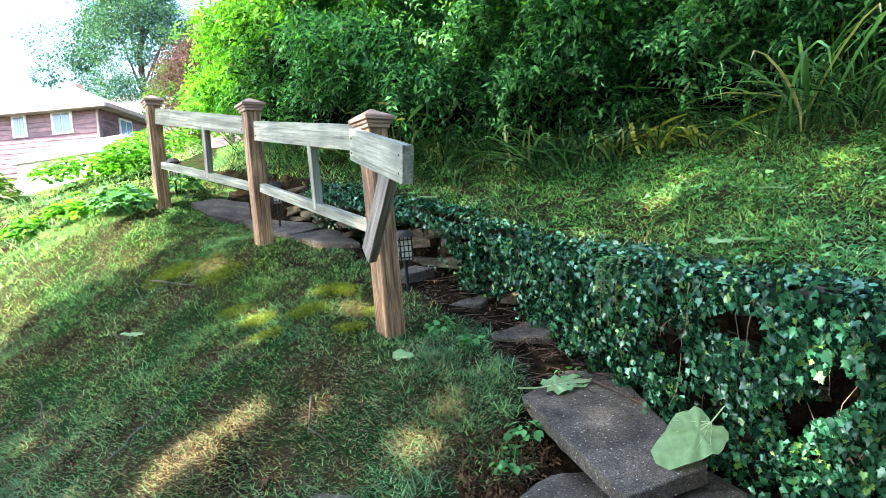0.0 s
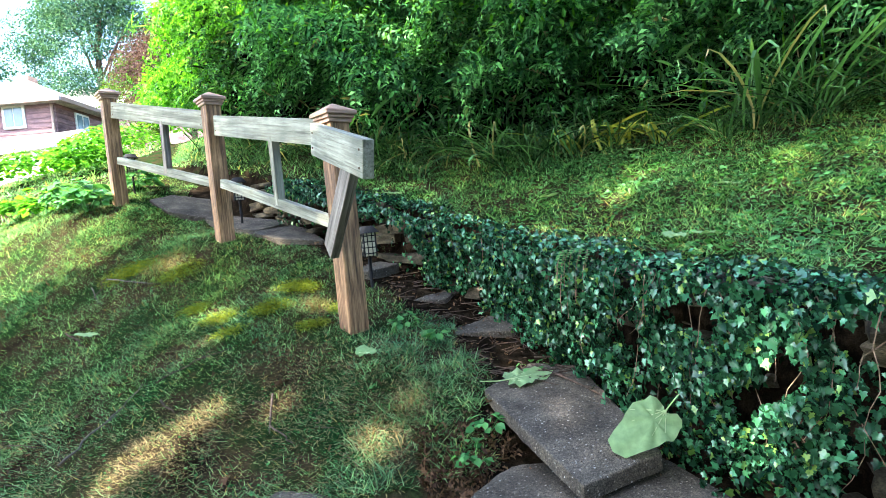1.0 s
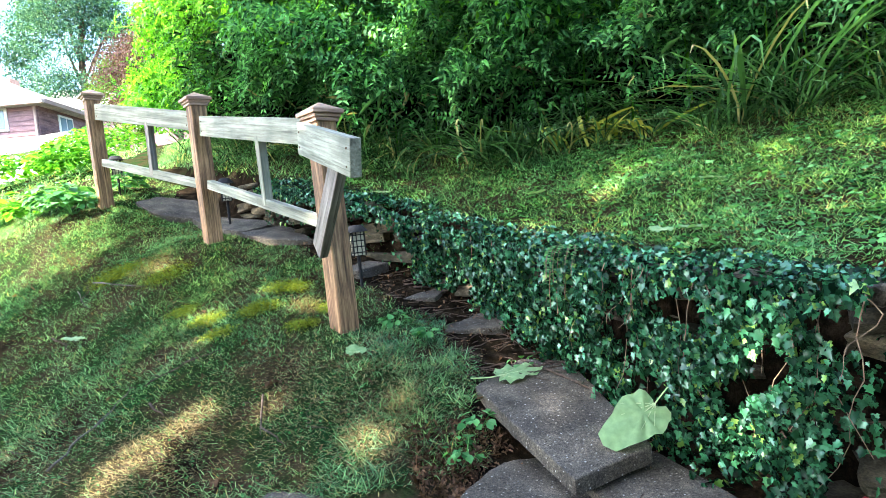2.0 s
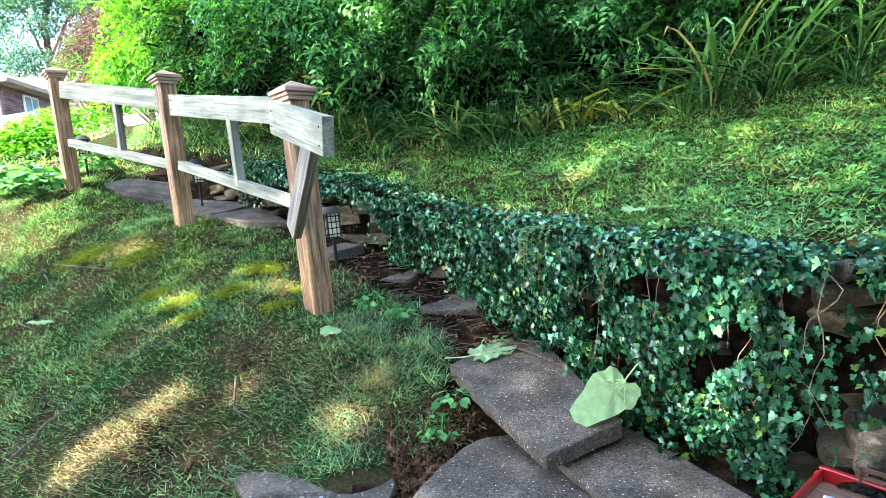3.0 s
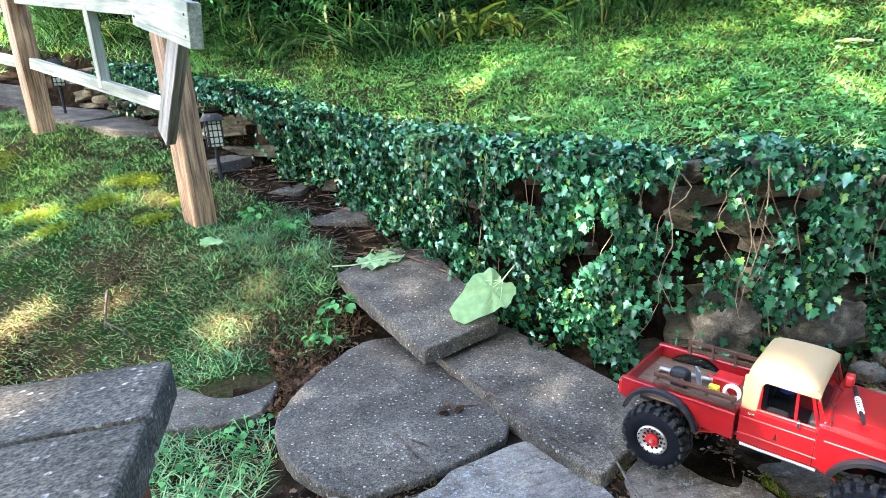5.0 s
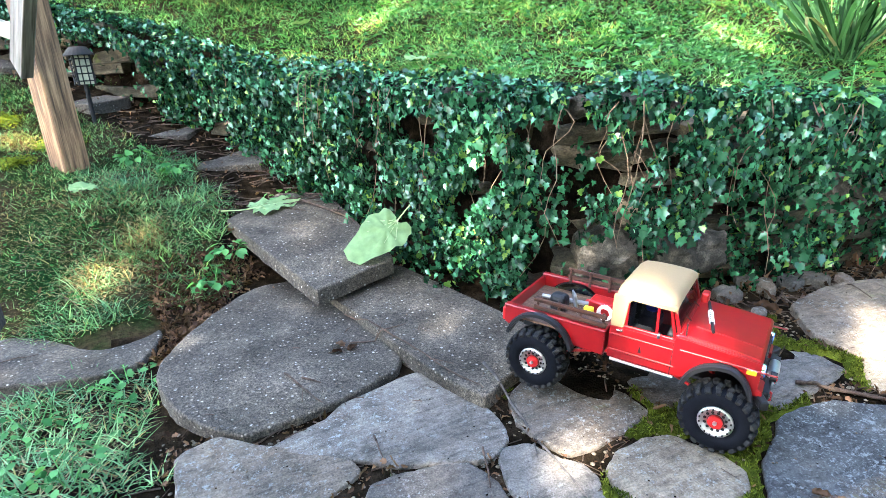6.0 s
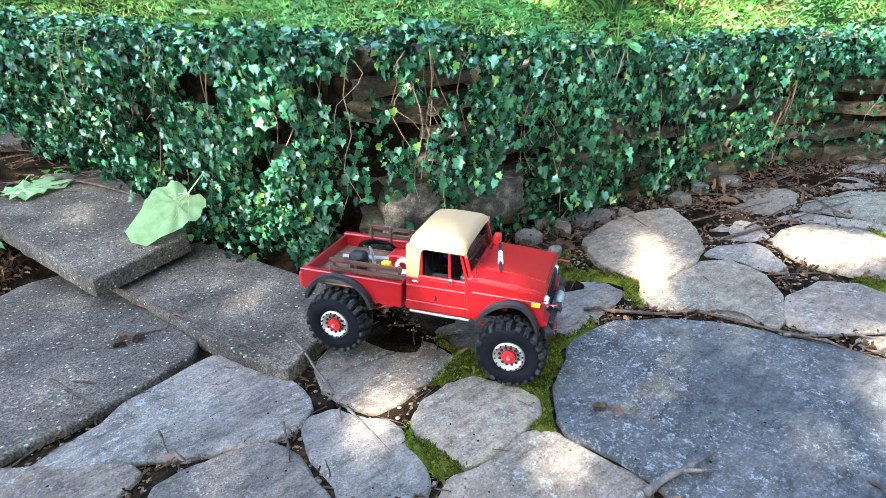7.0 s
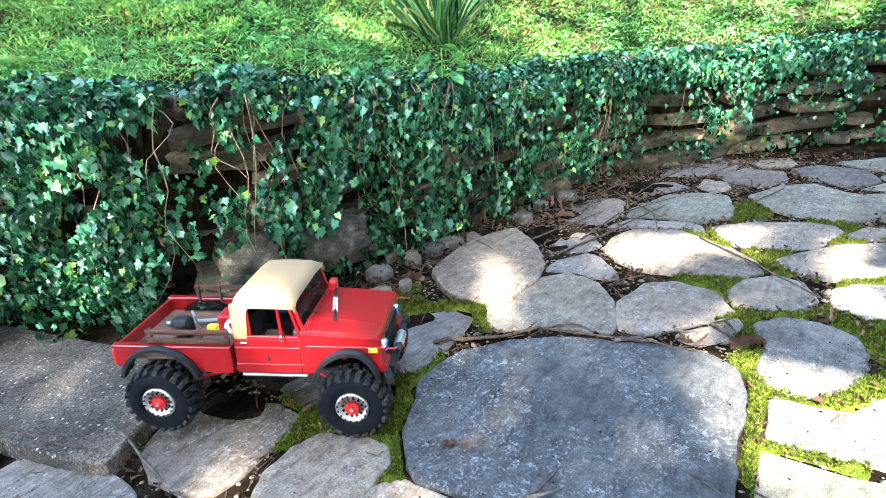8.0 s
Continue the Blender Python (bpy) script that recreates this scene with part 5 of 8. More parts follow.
def hedge_leaves(name, n, s0, s1, z0, z1, lo, hi, mat, thick=0.35, narrow=1.0, shape=(LEAF2, LEAF2_F)):
    s = rng.uniform(s0, s1, n)
    zz = rng.uniform(z0, z1, n)
    hole = np.array([noise.noise(Vector((a * 1.9, b * 2.2, 3.3))) for a, b in zip(s, zz)])
    sparse = np.where((zz > 0.05) & (zz < 0.32), -0.12, -0.5)
    keep = hole > sparse
    s, zz = s[keep], zz[keep]
    n = len(s)
    clump = np.array([noise.noise(Vector((a * 2.3, b * 2.6, 0.7))) for a, b in zip(s, zz)])
    back0 = np.interp(zz, [0, 0.5, 1.0, 1.7, 2.5, 3.1, 3.4], [0.14, 0.18, 0.25, 0.42, 0.75, 1.3, 2.1])
    back = back0 + rng.uniform(-thick, 0.12, n) * (0.6 + 0.8 * clump) - 0.25 * clump
    x, y, nrm = hedge_at(s, back)
    gx_, gy_, _ = hedge_at(s, np.full(n, 0.25))
    pos = np.c_[x, y, height(gx_, gy_) + zz]
    ahead = np.c_[-nrm * rng.uniform(0.1, 1.0, (n, 1)) + rng.normal(0, 0.55, (n, 2)), rng.normal(-0.2, 0.5, n)]
    up = np.c_[-nrm * 0.6 + rng.normal(0, 0.5, (n, 2)), rng.uniform(0.2, 1.2, n)]
    ln = rng.uniform(lo, hi, n)
    return tagged(swarm(name, *shape, pos, ahead, up, np.c_[ln * narrow, ln, ln], mat, hedge, bend=rng.normal(-0.25, 0.2, n)), kind="stuff")


# Sunlight is put into leaf colour: brighter tones high up and leftmost
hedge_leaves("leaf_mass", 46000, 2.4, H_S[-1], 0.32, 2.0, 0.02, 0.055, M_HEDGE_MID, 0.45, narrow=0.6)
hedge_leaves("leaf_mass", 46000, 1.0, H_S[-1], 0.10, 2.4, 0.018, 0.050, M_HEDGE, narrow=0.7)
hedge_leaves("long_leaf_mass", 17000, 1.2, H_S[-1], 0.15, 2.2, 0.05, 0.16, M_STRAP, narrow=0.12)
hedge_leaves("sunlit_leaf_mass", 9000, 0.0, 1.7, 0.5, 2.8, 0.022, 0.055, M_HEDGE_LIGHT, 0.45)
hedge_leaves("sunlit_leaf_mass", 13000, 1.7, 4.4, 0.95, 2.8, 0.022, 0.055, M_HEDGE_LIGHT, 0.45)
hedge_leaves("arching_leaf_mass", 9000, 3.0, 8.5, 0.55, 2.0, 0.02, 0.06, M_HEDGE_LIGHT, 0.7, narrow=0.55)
hedge_leaves("leaf_mass", 26000, 2.6, 7.5, 0.38, 1.5, 0.03, 0.065, M_HEDGE_MID, 0.6, 0.5)
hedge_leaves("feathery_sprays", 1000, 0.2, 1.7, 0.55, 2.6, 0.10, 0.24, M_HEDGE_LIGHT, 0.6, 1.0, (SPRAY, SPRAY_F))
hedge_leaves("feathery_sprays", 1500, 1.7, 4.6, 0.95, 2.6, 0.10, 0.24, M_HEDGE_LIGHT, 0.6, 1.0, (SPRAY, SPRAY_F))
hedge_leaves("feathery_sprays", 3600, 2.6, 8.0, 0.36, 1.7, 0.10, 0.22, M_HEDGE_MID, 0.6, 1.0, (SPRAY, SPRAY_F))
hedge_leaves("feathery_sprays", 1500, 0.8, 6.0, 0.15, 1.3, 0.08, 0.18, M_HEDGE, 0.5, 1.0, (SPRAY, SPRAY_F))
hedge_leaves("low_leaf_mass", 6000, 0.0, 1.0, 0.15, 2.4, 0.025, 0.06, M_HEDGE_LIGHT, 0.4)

def hedge_top():
    """Leaves over the crown and the back of the shade-coloured shell."""
    n = 16000
    s = rng.uniform(0, H_S[-1], n)
    back = rng.uniform(1.0, 3.5, n)
    x, y, _ = hedge_at(s, back)
    gx_, gy_, _ = hedge_at(s, np.full(n, 0.25))
    z = height(gx_, gy_) + np.interp(back, [1.0, 1.4, 1.9, 2.6, 3.2, 3.5], [1.7, 2.5, 3.0, 3.1, 2.1, 0.2]) * 1.08 + rng.uniform(-0.05, 0.25, n)
    tagged(swarm("leaf_mass", LEAF2, LEAF2_F, np.c_[x, y, z], np.c_[rng.normal(0, 1, (n, 2)), rng.normal(-0.2, 0.4, n)], np.c_[rng.normal(0, 0.5, (n, 2)), np.ones(n)], rng.uniform(0.07, 0.16, n), M_HEDGE_MID, hedge), kind="stuff")


hedge_top()
STRAP = []
for k in range(7):
    t = k / 6
    w = 0.5 * math.sin(math.pi * (0.12 + 0.86 * t)) ** 0.6 * (1 if t < 1 else 0.0)
    ang = t * 2.1
    STRAP += [(-w, math.sin(ang) * 0.75 * t ** 0.8, 1.05 * t - 0.75 * t ** 2.6), (w, math.sin(ang) * 0.75 * t ** 0.8, 1.05 * t - 0.75 * t ** 2.6)]
STRAP_F = [(2 * k, 2 * k + 1, 2 * k + 3, 2 * k + 2) for k in range(6)]


def straps(name, roots, ln, wide, mat, parent):
    n = len(roots)
    a = rng.uniform(0, 2 * np.pi, n)
    ahead = np.c_[np.cos(a), np.sin(a), np.zeros(n)]
    up = np.c_[rng.normal(0, 0.25, (n, 2)), np.ones(n)]
    size = np.c_[wide * rng.uniform(0.7, 1.2, n), ln * rng.uniform(0.7, 1.7, n), ln * rng.uniform(0.6, 1.1, n)]
    return swarm(name, STRAP, STRAP_F, roots, ahead, up, size, mat, parent)


def tall_weed(x, y, tall, lean, leaf, label):
    """An upright stalk with long leaves along it."""
    q = thing("tall_weed", pose(x, y, float(height(x, y)[0]), 0, lean, rng.uniform(0, 360)), label, "weed", "tall weeds")
    k = int(tall / 0.055)
    t = np.linspace(0.12, 1.0, k)
    bow = 0.12 * tall
    part("stem", tube([(bow * u * u, 0, tall * u) for u in (-0.03, 0.25, 0.5, 0.75, 1.0)], [0.006, 0.0055, 0.0045, 0.0035, 0.002], 6), M_HEDGE_LIGHT, q, smooth=True)
    a = 2.4 * np.arange(k) + rng.normal(0, 0.3, k)
    ln = leaf * (1.15 - 0.6 * t) * rng.uniform(0.7, 1.2, k)
    tagged(swarm("leaves", LEAF2, LEAF2_F, np.c_[bow * t * t, np.zeros(k), tall * t], np.c_[np.cos(a), np.sin(a), rng.uniform(-0.3, 0.6, k)], np.tile((0, 0, 1.0), (k, 1)), np.c_[ln * 0.42, ln, ln], M_HEDGE_MID, q, bend=np.full(k, -0.5)), kind="stuff")


for wx, wy, wt in ((1.62, 2.98, 1.1), (1.80, 2.86, 1.5), (1.92, 2.78, 1.0), (2.06, 2.66, 1.3), (2.30, 2.60, 1.2), (2.45, 2.56, 0.9), (1.40, 3.22, 0.9), (1.18, 3.36, 1.0), (0.95, 3.48, 1.2), (0.62, 3.60, 0.9), (0.30, 3.72, 1.1), (2.62, 2.60, 1.2), (1.70, 3.10, 1.3), (0.05, 3.86, 0.9)):
    tall_weed(wx, wy, wt, rng.uniform(-8, 8), 0.11, "tall leafy green weed stalk before the hedge")
for k_ in range(9):
    wx, wy = 2.0 + 0.09 * k_, 2.75 - 0.03 * k_ + 0.1 * (k_ % 3)
    rr_ = random.Random(k_ + 400)
    g_ = float(height(wx, wy)[0])
    q_ = part("dead_stalk", tube([(wx, wy, g_ - 0.02), (wx + rr_.uniform(-0.1, 0.1), wy, g_ + 0.6), (wx + rr_.uniform(-0.3, 0.3), wy + rr_.uniform(-0.1, 0.1), g_ + rr_.uniform(1.1, 1.6))], [0.004, 0.003, 0.0015], 5), M_VINE)
    tagged(q_, "bare brown dead stalk before the hedge", "stalk", "dead stalks")
n_c = 4400
s_c = np.repeat(rng.uniform(1.2, H_S[-1], 220), 20)
x_c, y_c, _ = hedge_at(s_c, np.repeat(rng.uniform(-0.15, 0.35, 220), 20) + rng.normal(0, 0.03, n_c))
tagged(straps("strap_leaf_clumps", np.c_[x_c + rng.normal(0, 0.03, n_c), y_c, height(x_c, y_c)], np.repeat(rng.uniform(0.18, 0.50, 220), 20), np.full(n_c, 0.008), M_STRAP, hedge), kind="stuff")



def hosta(x, y, n, leaf, mat, name="hosta_plant", label="leafy green hosta clump at the lawn's edge", cat="plant", spread_r=0.14, rise=0.22):
    q = thing(name, pose(x, y, float(height(x, y)[0])), label, cat)
    a = rng.uniform(0, 2 * np.pi, n)
    rr = spread_r * np.sqrt(rng.uniform(0.05, 1, n))
    pos = np.c_[rr * np.cos(a), rr * np.sin(a), rise * (1.1 - 0.7 * (rr / spread_r) ** 2) * rng.uniform(0.5, 1.0, n)]
    ahead = np.c_[np.cos(a), np.sin(a), rng.uniform(-0.5, 0.5, n)]
    up = np.c_[rng.normal(0, 0.3, (n, 2)), np.ones(n)]
    tagged(swarm("foliage", OVAL, OVAL_F, pos, ahead, up, rng.uniform(0.6, 1.1, n) * leaf, mat, q, bend=np.full(n, -0.3)), kind="stuff")
    for k in range(min(6, n)):
        part("stalk", tube([(0, 0, -0.02), tuple(pos[k])], max(0.0012, leaf * 0.045), 5), M_WEED, q)
    return q


hosta(-2.22, 4.12, 130, 0.075, M_WEED)
hosta(-2.45, 4.30, 130, 0.075, M_WEED)
hosta(-2.72, 4.45, 130, 0.07, M_HEDGE_LIGHT)
hosta(-2.05, 4.52, 110, 0.07, M_WEED)
hosta(-3.1, 4.75, 130, 0.08, M_HEDGE_LIGHT)
hosta(-3.5, 4.8, 140, 0.08, M_HEDGE_LIGHT)
hosta(-4.0, 4.7, 140, 0.08, M_HEDGE_LIGHT)
hosta(-4.5, 4.6, 140, 0.08, M_HEDGE_LIGHT)


def shrub(x, y, rad, tall, mat, label, n=900, leaf=0.07, name="shrub"):
    hosta(x, y, n, leaf, mat, name, label, "shrub", rad, tall)


shrub(-3.4, 6.4, 0.4, 0.40, M_HEDGE_LIGHT, "sunlit yellow-green shrub behind the fence")
shrub(-4.4, 7.2, 0.6, 0.35, M_HEDGE_LIGHT, "sunlit low shrub beside the lawn", 1200)
shrub(-6.2, 7.2, 0.8, 0.85, M_FAR_LIGHT, "pale feathery sunlit shrub below the house", 1200)
shrub(-7.6, 8.8, 0.9, 0.9, M_FAR_LIGHT, "pale feathery sunlit shrub below the house", 1200)
shrub(-4.4, 9.2, 0.7, 0.5, M_HEDGE_LIGHT, "sunlit yellow-green shrub behind the fence", 1200)
shrub(-6.6, 14.0, 1.0, 0.9, M_FAR_LIGHT, "pale sunlit shrub near the white shed", 1200, 0.12)
shrub(-3.1, 9.0, 0.8, 1.2, M_HEDGE_LIGHT, "bright green sunlit shrub beside the hedge", 2200, 0.08)

# ---- sky side: house, trees ----
def tree(name, x, y, base, tall, crown_r, mat, label, n=2600, leaf=0.35, cat="tree", trunk_r=0.2, seed=1, low=0.35):
    r = random.Random(seed)
    q = thing(name, pose(x, y, base), label, cat)
    part("trunk", tube([(0, 0, -0.5), (0.05 * tall * 0.2, 0, tall * 0.3), (0, 0.03 * tall, tall * 0.62), (0.02 * tall, 0, tall * 0.9)], [trunk_r, trunk_r * 0.75, trunk_r * 0.45, 0.03], 9), M_BARK, q)
    cl = []
    for k in range(120):
        a = r.uniform(0, 2 * math.pi)
        zz = tall * r.uniform(low, 0.98)
        reach = crown_r * math.sin(math.pi * min(0.96, max(0.22, (zz / tall - low + 0.25) / (1.22 - low)))) ** 0.6 * r.uniform(0.55, 1.0)
        end = Vector((reach * math.cos(a), reach * math.sin(a), zz))
        st = Vector((0, 0, zz * r.uniform(0.5, 0.75)))
        if k < 12:
            part("limb", tube([st, st.lerp(end, 0.5) + Vector((0, 0, 0.05 * tall)), end], [trunk_r * 0.35, trunk_r * 0.2, 0.02], 6), M_BARK, q)
        cl.append((end, crown_r * r.uniform(0.15, 0.34)))
    which = rng.integers(0, len(cl), n)
    c = np.array([cl[i][0] for i in which])
    rad = np.array([cl[i][1] for i in which])
    u = unit(n)
    pos = c + u * (rad * rng.uniform(0.5, 1.05, n))[:, None] * np.array([1, 1, 0.75])
    ahead = u + rng.normal(0, 0.6, (n, 3)) + np.array([0, 0, -0.3])
    up = np.c_[rng.normal(0, 0.5, (n, 2)), np.ones(n)]
    crown = swarm("crown", DIAMOND, DIAMOND_F, pos, ahead, up, rng.uniform(0.5, 1.2, n) * leaf, mat, q)
    tagged(crown, kind="stuff")
    return q


def grown(name, x, y, top, crown_r, mat, label, n, leaf, trunk_r, seed, bottom):
    """A tree whose crown reaches from bottom to top above sea level of the plan."""
    g = float(height(x, y)[0])
    tree(name, x, y, g, top - g, crown_r, mat, label, n, leaf, "tree", trunk_r, seed, (bottom - g) / (top - g))


grown("oak_tree", -20.0, 40, 18.6, 5.6, M_FAR, "tall blue-green broadleaf tree behind the house", 90000, 0.15, 0.3, 2, 9.3)
grown("far_tree", -15.4, 43, 17.6, 3.8, M_FAR_LIGHT, "pale green tree beside the tall one", 26000, 0.16, 0.3, 12, 10.0)
grown("plum_tree", -8.9, 25, 10.3, 2.7, M_PURPLE, "purple-leaved plum tree in the sun", 40000, 0.085, 0.16, 3, 5.8)
grown("young_tree", -12.0, 27, 9.2, 1.4, M_FAR_LIGHT, "small pale green tree by the house", 16000, 0.10, 0.12, 4, 5.6)
grown("far_tree", -10.5, 40, 17.5, 3.4, M_FAR_LIGHT, "hazy light green tree beyond the lawn", 9000, 0.26, 0.3, 5, 9.0)
grown("far_tree", -3.0, 44, 19.0, 5.0, M_FAR_LIGHT, "hazy light green tree beyond the hedge", 9000, 0.28, 0.3, 6, 9.0)
grown("far_tree", -34.0, 44, 12.6, 2.6, M_FAR, "distant round-topped green tree on the slope", 12000, 0.26, 0.3, 7, 8.0)
grown("far_tree", -28.5, 46, 12.6, 2.6, M_FAR_LIGHT, "distant pale green tree on the slope", 12000, 0.26, 0.3, 8, 8.0)

M_SIDING = rocky("brown_shingle", [(0.3, (0.16, 0.10, 0.11)), (0.6, (0.26, 0.17, 0.18))], (0.9, 0.9, 0.95), 3, 0.85, 0.01, stretch=(1, 1, 4))
M_ROOF = rocky("pale_roof_shingle", [(0.3, (0.42, 0.40, 0.39)), (0.6, (0.58, 0.56, 0.54))], (0.95, 0.95, 0.95), 4, 0.8, 0.01)
M_WHITE = plain("white_paint", (0.75, 0.74, 0.72), 0.6)
M_GLASS_FAR = plain("window_glass", (0.10, 0.16, 0.20), 0.1)
M_BRICK = rocky("chimney_brick", [(0.3, (0.30, 0.18, 0.14)), (0.6, (0.42, 0.28, 0.22))], (0.9, 0.9, 0.9), 6, 0.9, 0.01)
M_FASCIA = plain("fascia_paint", (0.32, 0.22, 0.18), 0.6)


def house():
    q = thing("house", pose(-19.4, 27.6, 4.25), "single-storey purple-brown shingled house with pale hip roof", "house")
    x0, x1, y0, y1, top = -4.7, 4.7, -2.1, 1.9, 2.85
    # walls by strips of lapped shingle boards
    part("foundation", box(x1 - x0 - 0.1, y1 - y0 - 0.1, 2.4, 0.02), M_BRICK, q).location = ((x0 + x1) / 2, (y0 + y1) / 2, -1.2)
    wall = part("wall", box(x1 - x0, y1 - y0, top, 0.02), M_SIDING, q)
    wall.location = ((x0 + x1) / 2, (y0 + y1) / 2, top / 2)
    rows = 12
    for k in range(rows):
        z = 0.2 + k * (top - 0.3) / rows
        b = part("siding_course", box(x1 - x0 + 0.05, 0.03, (top - 0.3) / rows - 0.02, 0.006, 1), M_SIDING, wall)
        b.location = (0, y0 - 0.012 - (y0 + y1) / 2, z - top / 2 + 0.1)
        b = part("siding_course", box(0.03, y1 - y0 + 0.05, (top - 0.3) / rows - 0.02, 0.006, 1), M_SIDING, wall)
        b.location = (x1 + 0.012 - (x0 + x1) / 2, 0, z - top / 2 + 0.1)
    e = 0.55
    v = [(x0 - e, y0 - e, top), (x1 + e, y0 - e, top), (x1 + e, y1 + e, top), (x0 - e, y1 + e, top), (x0 + 2.2, 0, top + 1.45), (x1 - 2.2, 0, top + 1.45)]
    v += [(a, b, c - 0.16) for a, b, c in v[:4]]
    f = [(0, 1, 5, 4), (1, 2, 5), (2, 3, 4, 5), (3, 0, 4), (0, 6, 7, 1), (1, 7, 8, 2), (2, 8, 9, 3), (3, 9, 6, 0), (9, 8, 7, 6)]
    roof = link_mesh("roof", v, f, M_ROOF, q, "pale shingled hip roof")
    for a, b, c, w, d in (((x0 + x1) / 2, y0 - e - 0.02, top - 0.08, x1 - x0 + 2 * e, 0.05), (x1 + e + 0.02, 0, top - 0.08, 0.05, y1 - y0 + 2 * e)):
        part("fascia", box(w, d, 0.2, 0.01, 1), M_FASCIA, roof).location = (a, b, c)
    part("chimney", box(0.7, 0.7, 1.5, 0.02), M_BRICK, q, "brick chimney").location = (1.6, 1.2, top + 1.2)
    for wx, wid in ((3.0, 1.0), (1.1, 0.62), (-1.6, 1.0)):
        w = part("window", box(wid * 0.75 + 0.2, 0.10, 0.98, 0.015, 1), M_WHITE, q, "white framed window")
        w.location = (wx, y0 - 0.03, 2.22)
        for s in (-1, 1):
            part("pane", box(wid * 0.375 - 0.03, 0.02, 0.78, 0.004, 1), M_GLASS_FAR, w).location = (s * wid * 0.19, -0.05, 0)
    w = part("window", box(0.10, 1.1, 1.1, 0.015, 1), M_WHITE, q, "white framed window")
    w.location = (x1 + 0.03, -0.2, 2.0)
    for s in (-1, 1):
        part("pane", box(0.02, 0.42, 0.9, 0.004, 1), M_GLASS_FAR, w).location = (0.05, s * 0.25, 0)
    part("downspout", tube([(x1 - 0.08, y0 - 0.1, 0.1), (x1 - 0.08, y0 - 0.1, top - 0.2)], 0.06, 8), M_FASCIA, q)


house()


def second_house():
    q = thing("house", pose(-15.5, 37.0, 6.2), "further house with pale gable roof behind the fence", "house")
    part("wall", box(8.0, 5.0, 5.2, 0.02), M_SIDING, q).location = (0, 0, 0.0)
    v = [(-4.5, -3, 2.5), (4.5, -3, 2.5), (4.5, 3, 2.5), (-4.5, 3, 2.5), (-4.5, 0, 4.3), (4.5, 0, 4.3), (-4.5, -3, 2.35), (4.5, -3, 2.35), (4.5, 3, 2.35), (-4.5, 3, 2.35)]
    f = [(0, 1, 5, 4), (2, 3, 4, 5), (1, 7, 8, 2, 5), (3, 9, 6, 0, 4), (0, 6, 7, 1), (2, 8, 9, 3), (6, 9, 8, 7)]
    link_mesh("roof", v, f, M_ROOF, q)
    w = part("window", box(1.2, 0.1, 1.1, 0.015, 1), M_WHITE, q)
    w.location = (1.5, -2.53, 1.5)
    part("pane", box(1.0, 0.02, 0.9, 0.004, 1), M_GLASS_FAR, w).location = (0, -0.05, 0)


second_house()


def white_shed():
    g = float(height(-11.3, 18.5)[0])
    q = thing("shed", pose(-11.4, 18.6, g, 0, 0, -18), "low white garden shed with a gable roof", "shed")
    hh = 4.1 - g
    part("wall", box(3.4, 2.0, hh - 0.35, 0.02), M_WHITE, q).location = (0, 0, (hh - 0.35) / 2)
    v = [(-1.85, -1.2, hh - 0.45), (1.85, -1.2, hh - 0.45), (1.85, 1.2, hh - 0.45), (-1.85, 1.2, hh - 0.45), (-1.85, 0, hh + 0.2), (1.85, 0, hh + 0.2)]
    link_mesh("roof", v, [(0, 1, 5, 4), (2, 3, 4, 5), (1, 2, 5), (3, 0, 4), (3, 2, 1, 0)], M_WHITE, q)


white_shed()


def shade_trees():
    """The crowns overhead behind the viewer, whose gaps let flecks of sun through."""
    side = SUN_FROM.cross(Vector((0, 0, 1))).normalized()
    upv = side.cross(SUN_FROM).normalized()
    dice = np.random.default_rng(77)
    n = 31000
    dist = dice.uniform(7.5, 10.5, n)
    p = dice.uniform(-4.2, 4.8, n)
    q = dice.uniform(-3.6, 3.8, n)
    pos = np.array(SUN_AIM) + p[:, None] * np.array(side) + q[:, None] * np.array(upv) + dist[:, None] * np.array(SUN_FROM)
    ahead = dice.normal(0, 1, (n, 3))
    ahead /= np.linalg.norm(ahead, axis=1, keepdims=True)
    size = dice.uniform(0.13, 0.22, n)
    mid = pos + ahead * size[:, None] * 0.5 - np.array(SUN_AIM)
    pc, qc = mid @ np.array(side), mid @ np.array(upv)
    keep = np.ones(n, bool)
    for (gx_, gy_, gz_), ru, rv in FLECKS:
        g = np.array((gx_, gy_, gz_)) - np.array(SUN_AIM)
        du = (pc - g @ np.array(side)) / (ru + 0.085)
        dv = (qc - g @ np.array(upv)) / (rv + 0.085)
        keep &= du * du + dv * dv > 1
    keep &= SHADE(p, q)
    thin = np.interp(p, [-0.8, 0.7], [0.15, 1.0])
    open_lawn = (q > 0.92 + 0.1 * np.sin(4 * p)) & (q < 2.9)
    keep &= ~((p < -1.62 + 0.1 * np.sin(6 * q)) & (q < 0.0) & (q > -1.2))
    keep &= ~((p < -1.45) & (q >= 0.0) & (q < 0.5)) | (dice.uniform(0, 1, n) < 0.7)
    keep &= ~open_lawn | (dice.uniform(0, 1, n) < thin)
    return pos[keep], ahead[keep], size[keep]


SUN_AIM = (0.6, 1.5, 0.3)
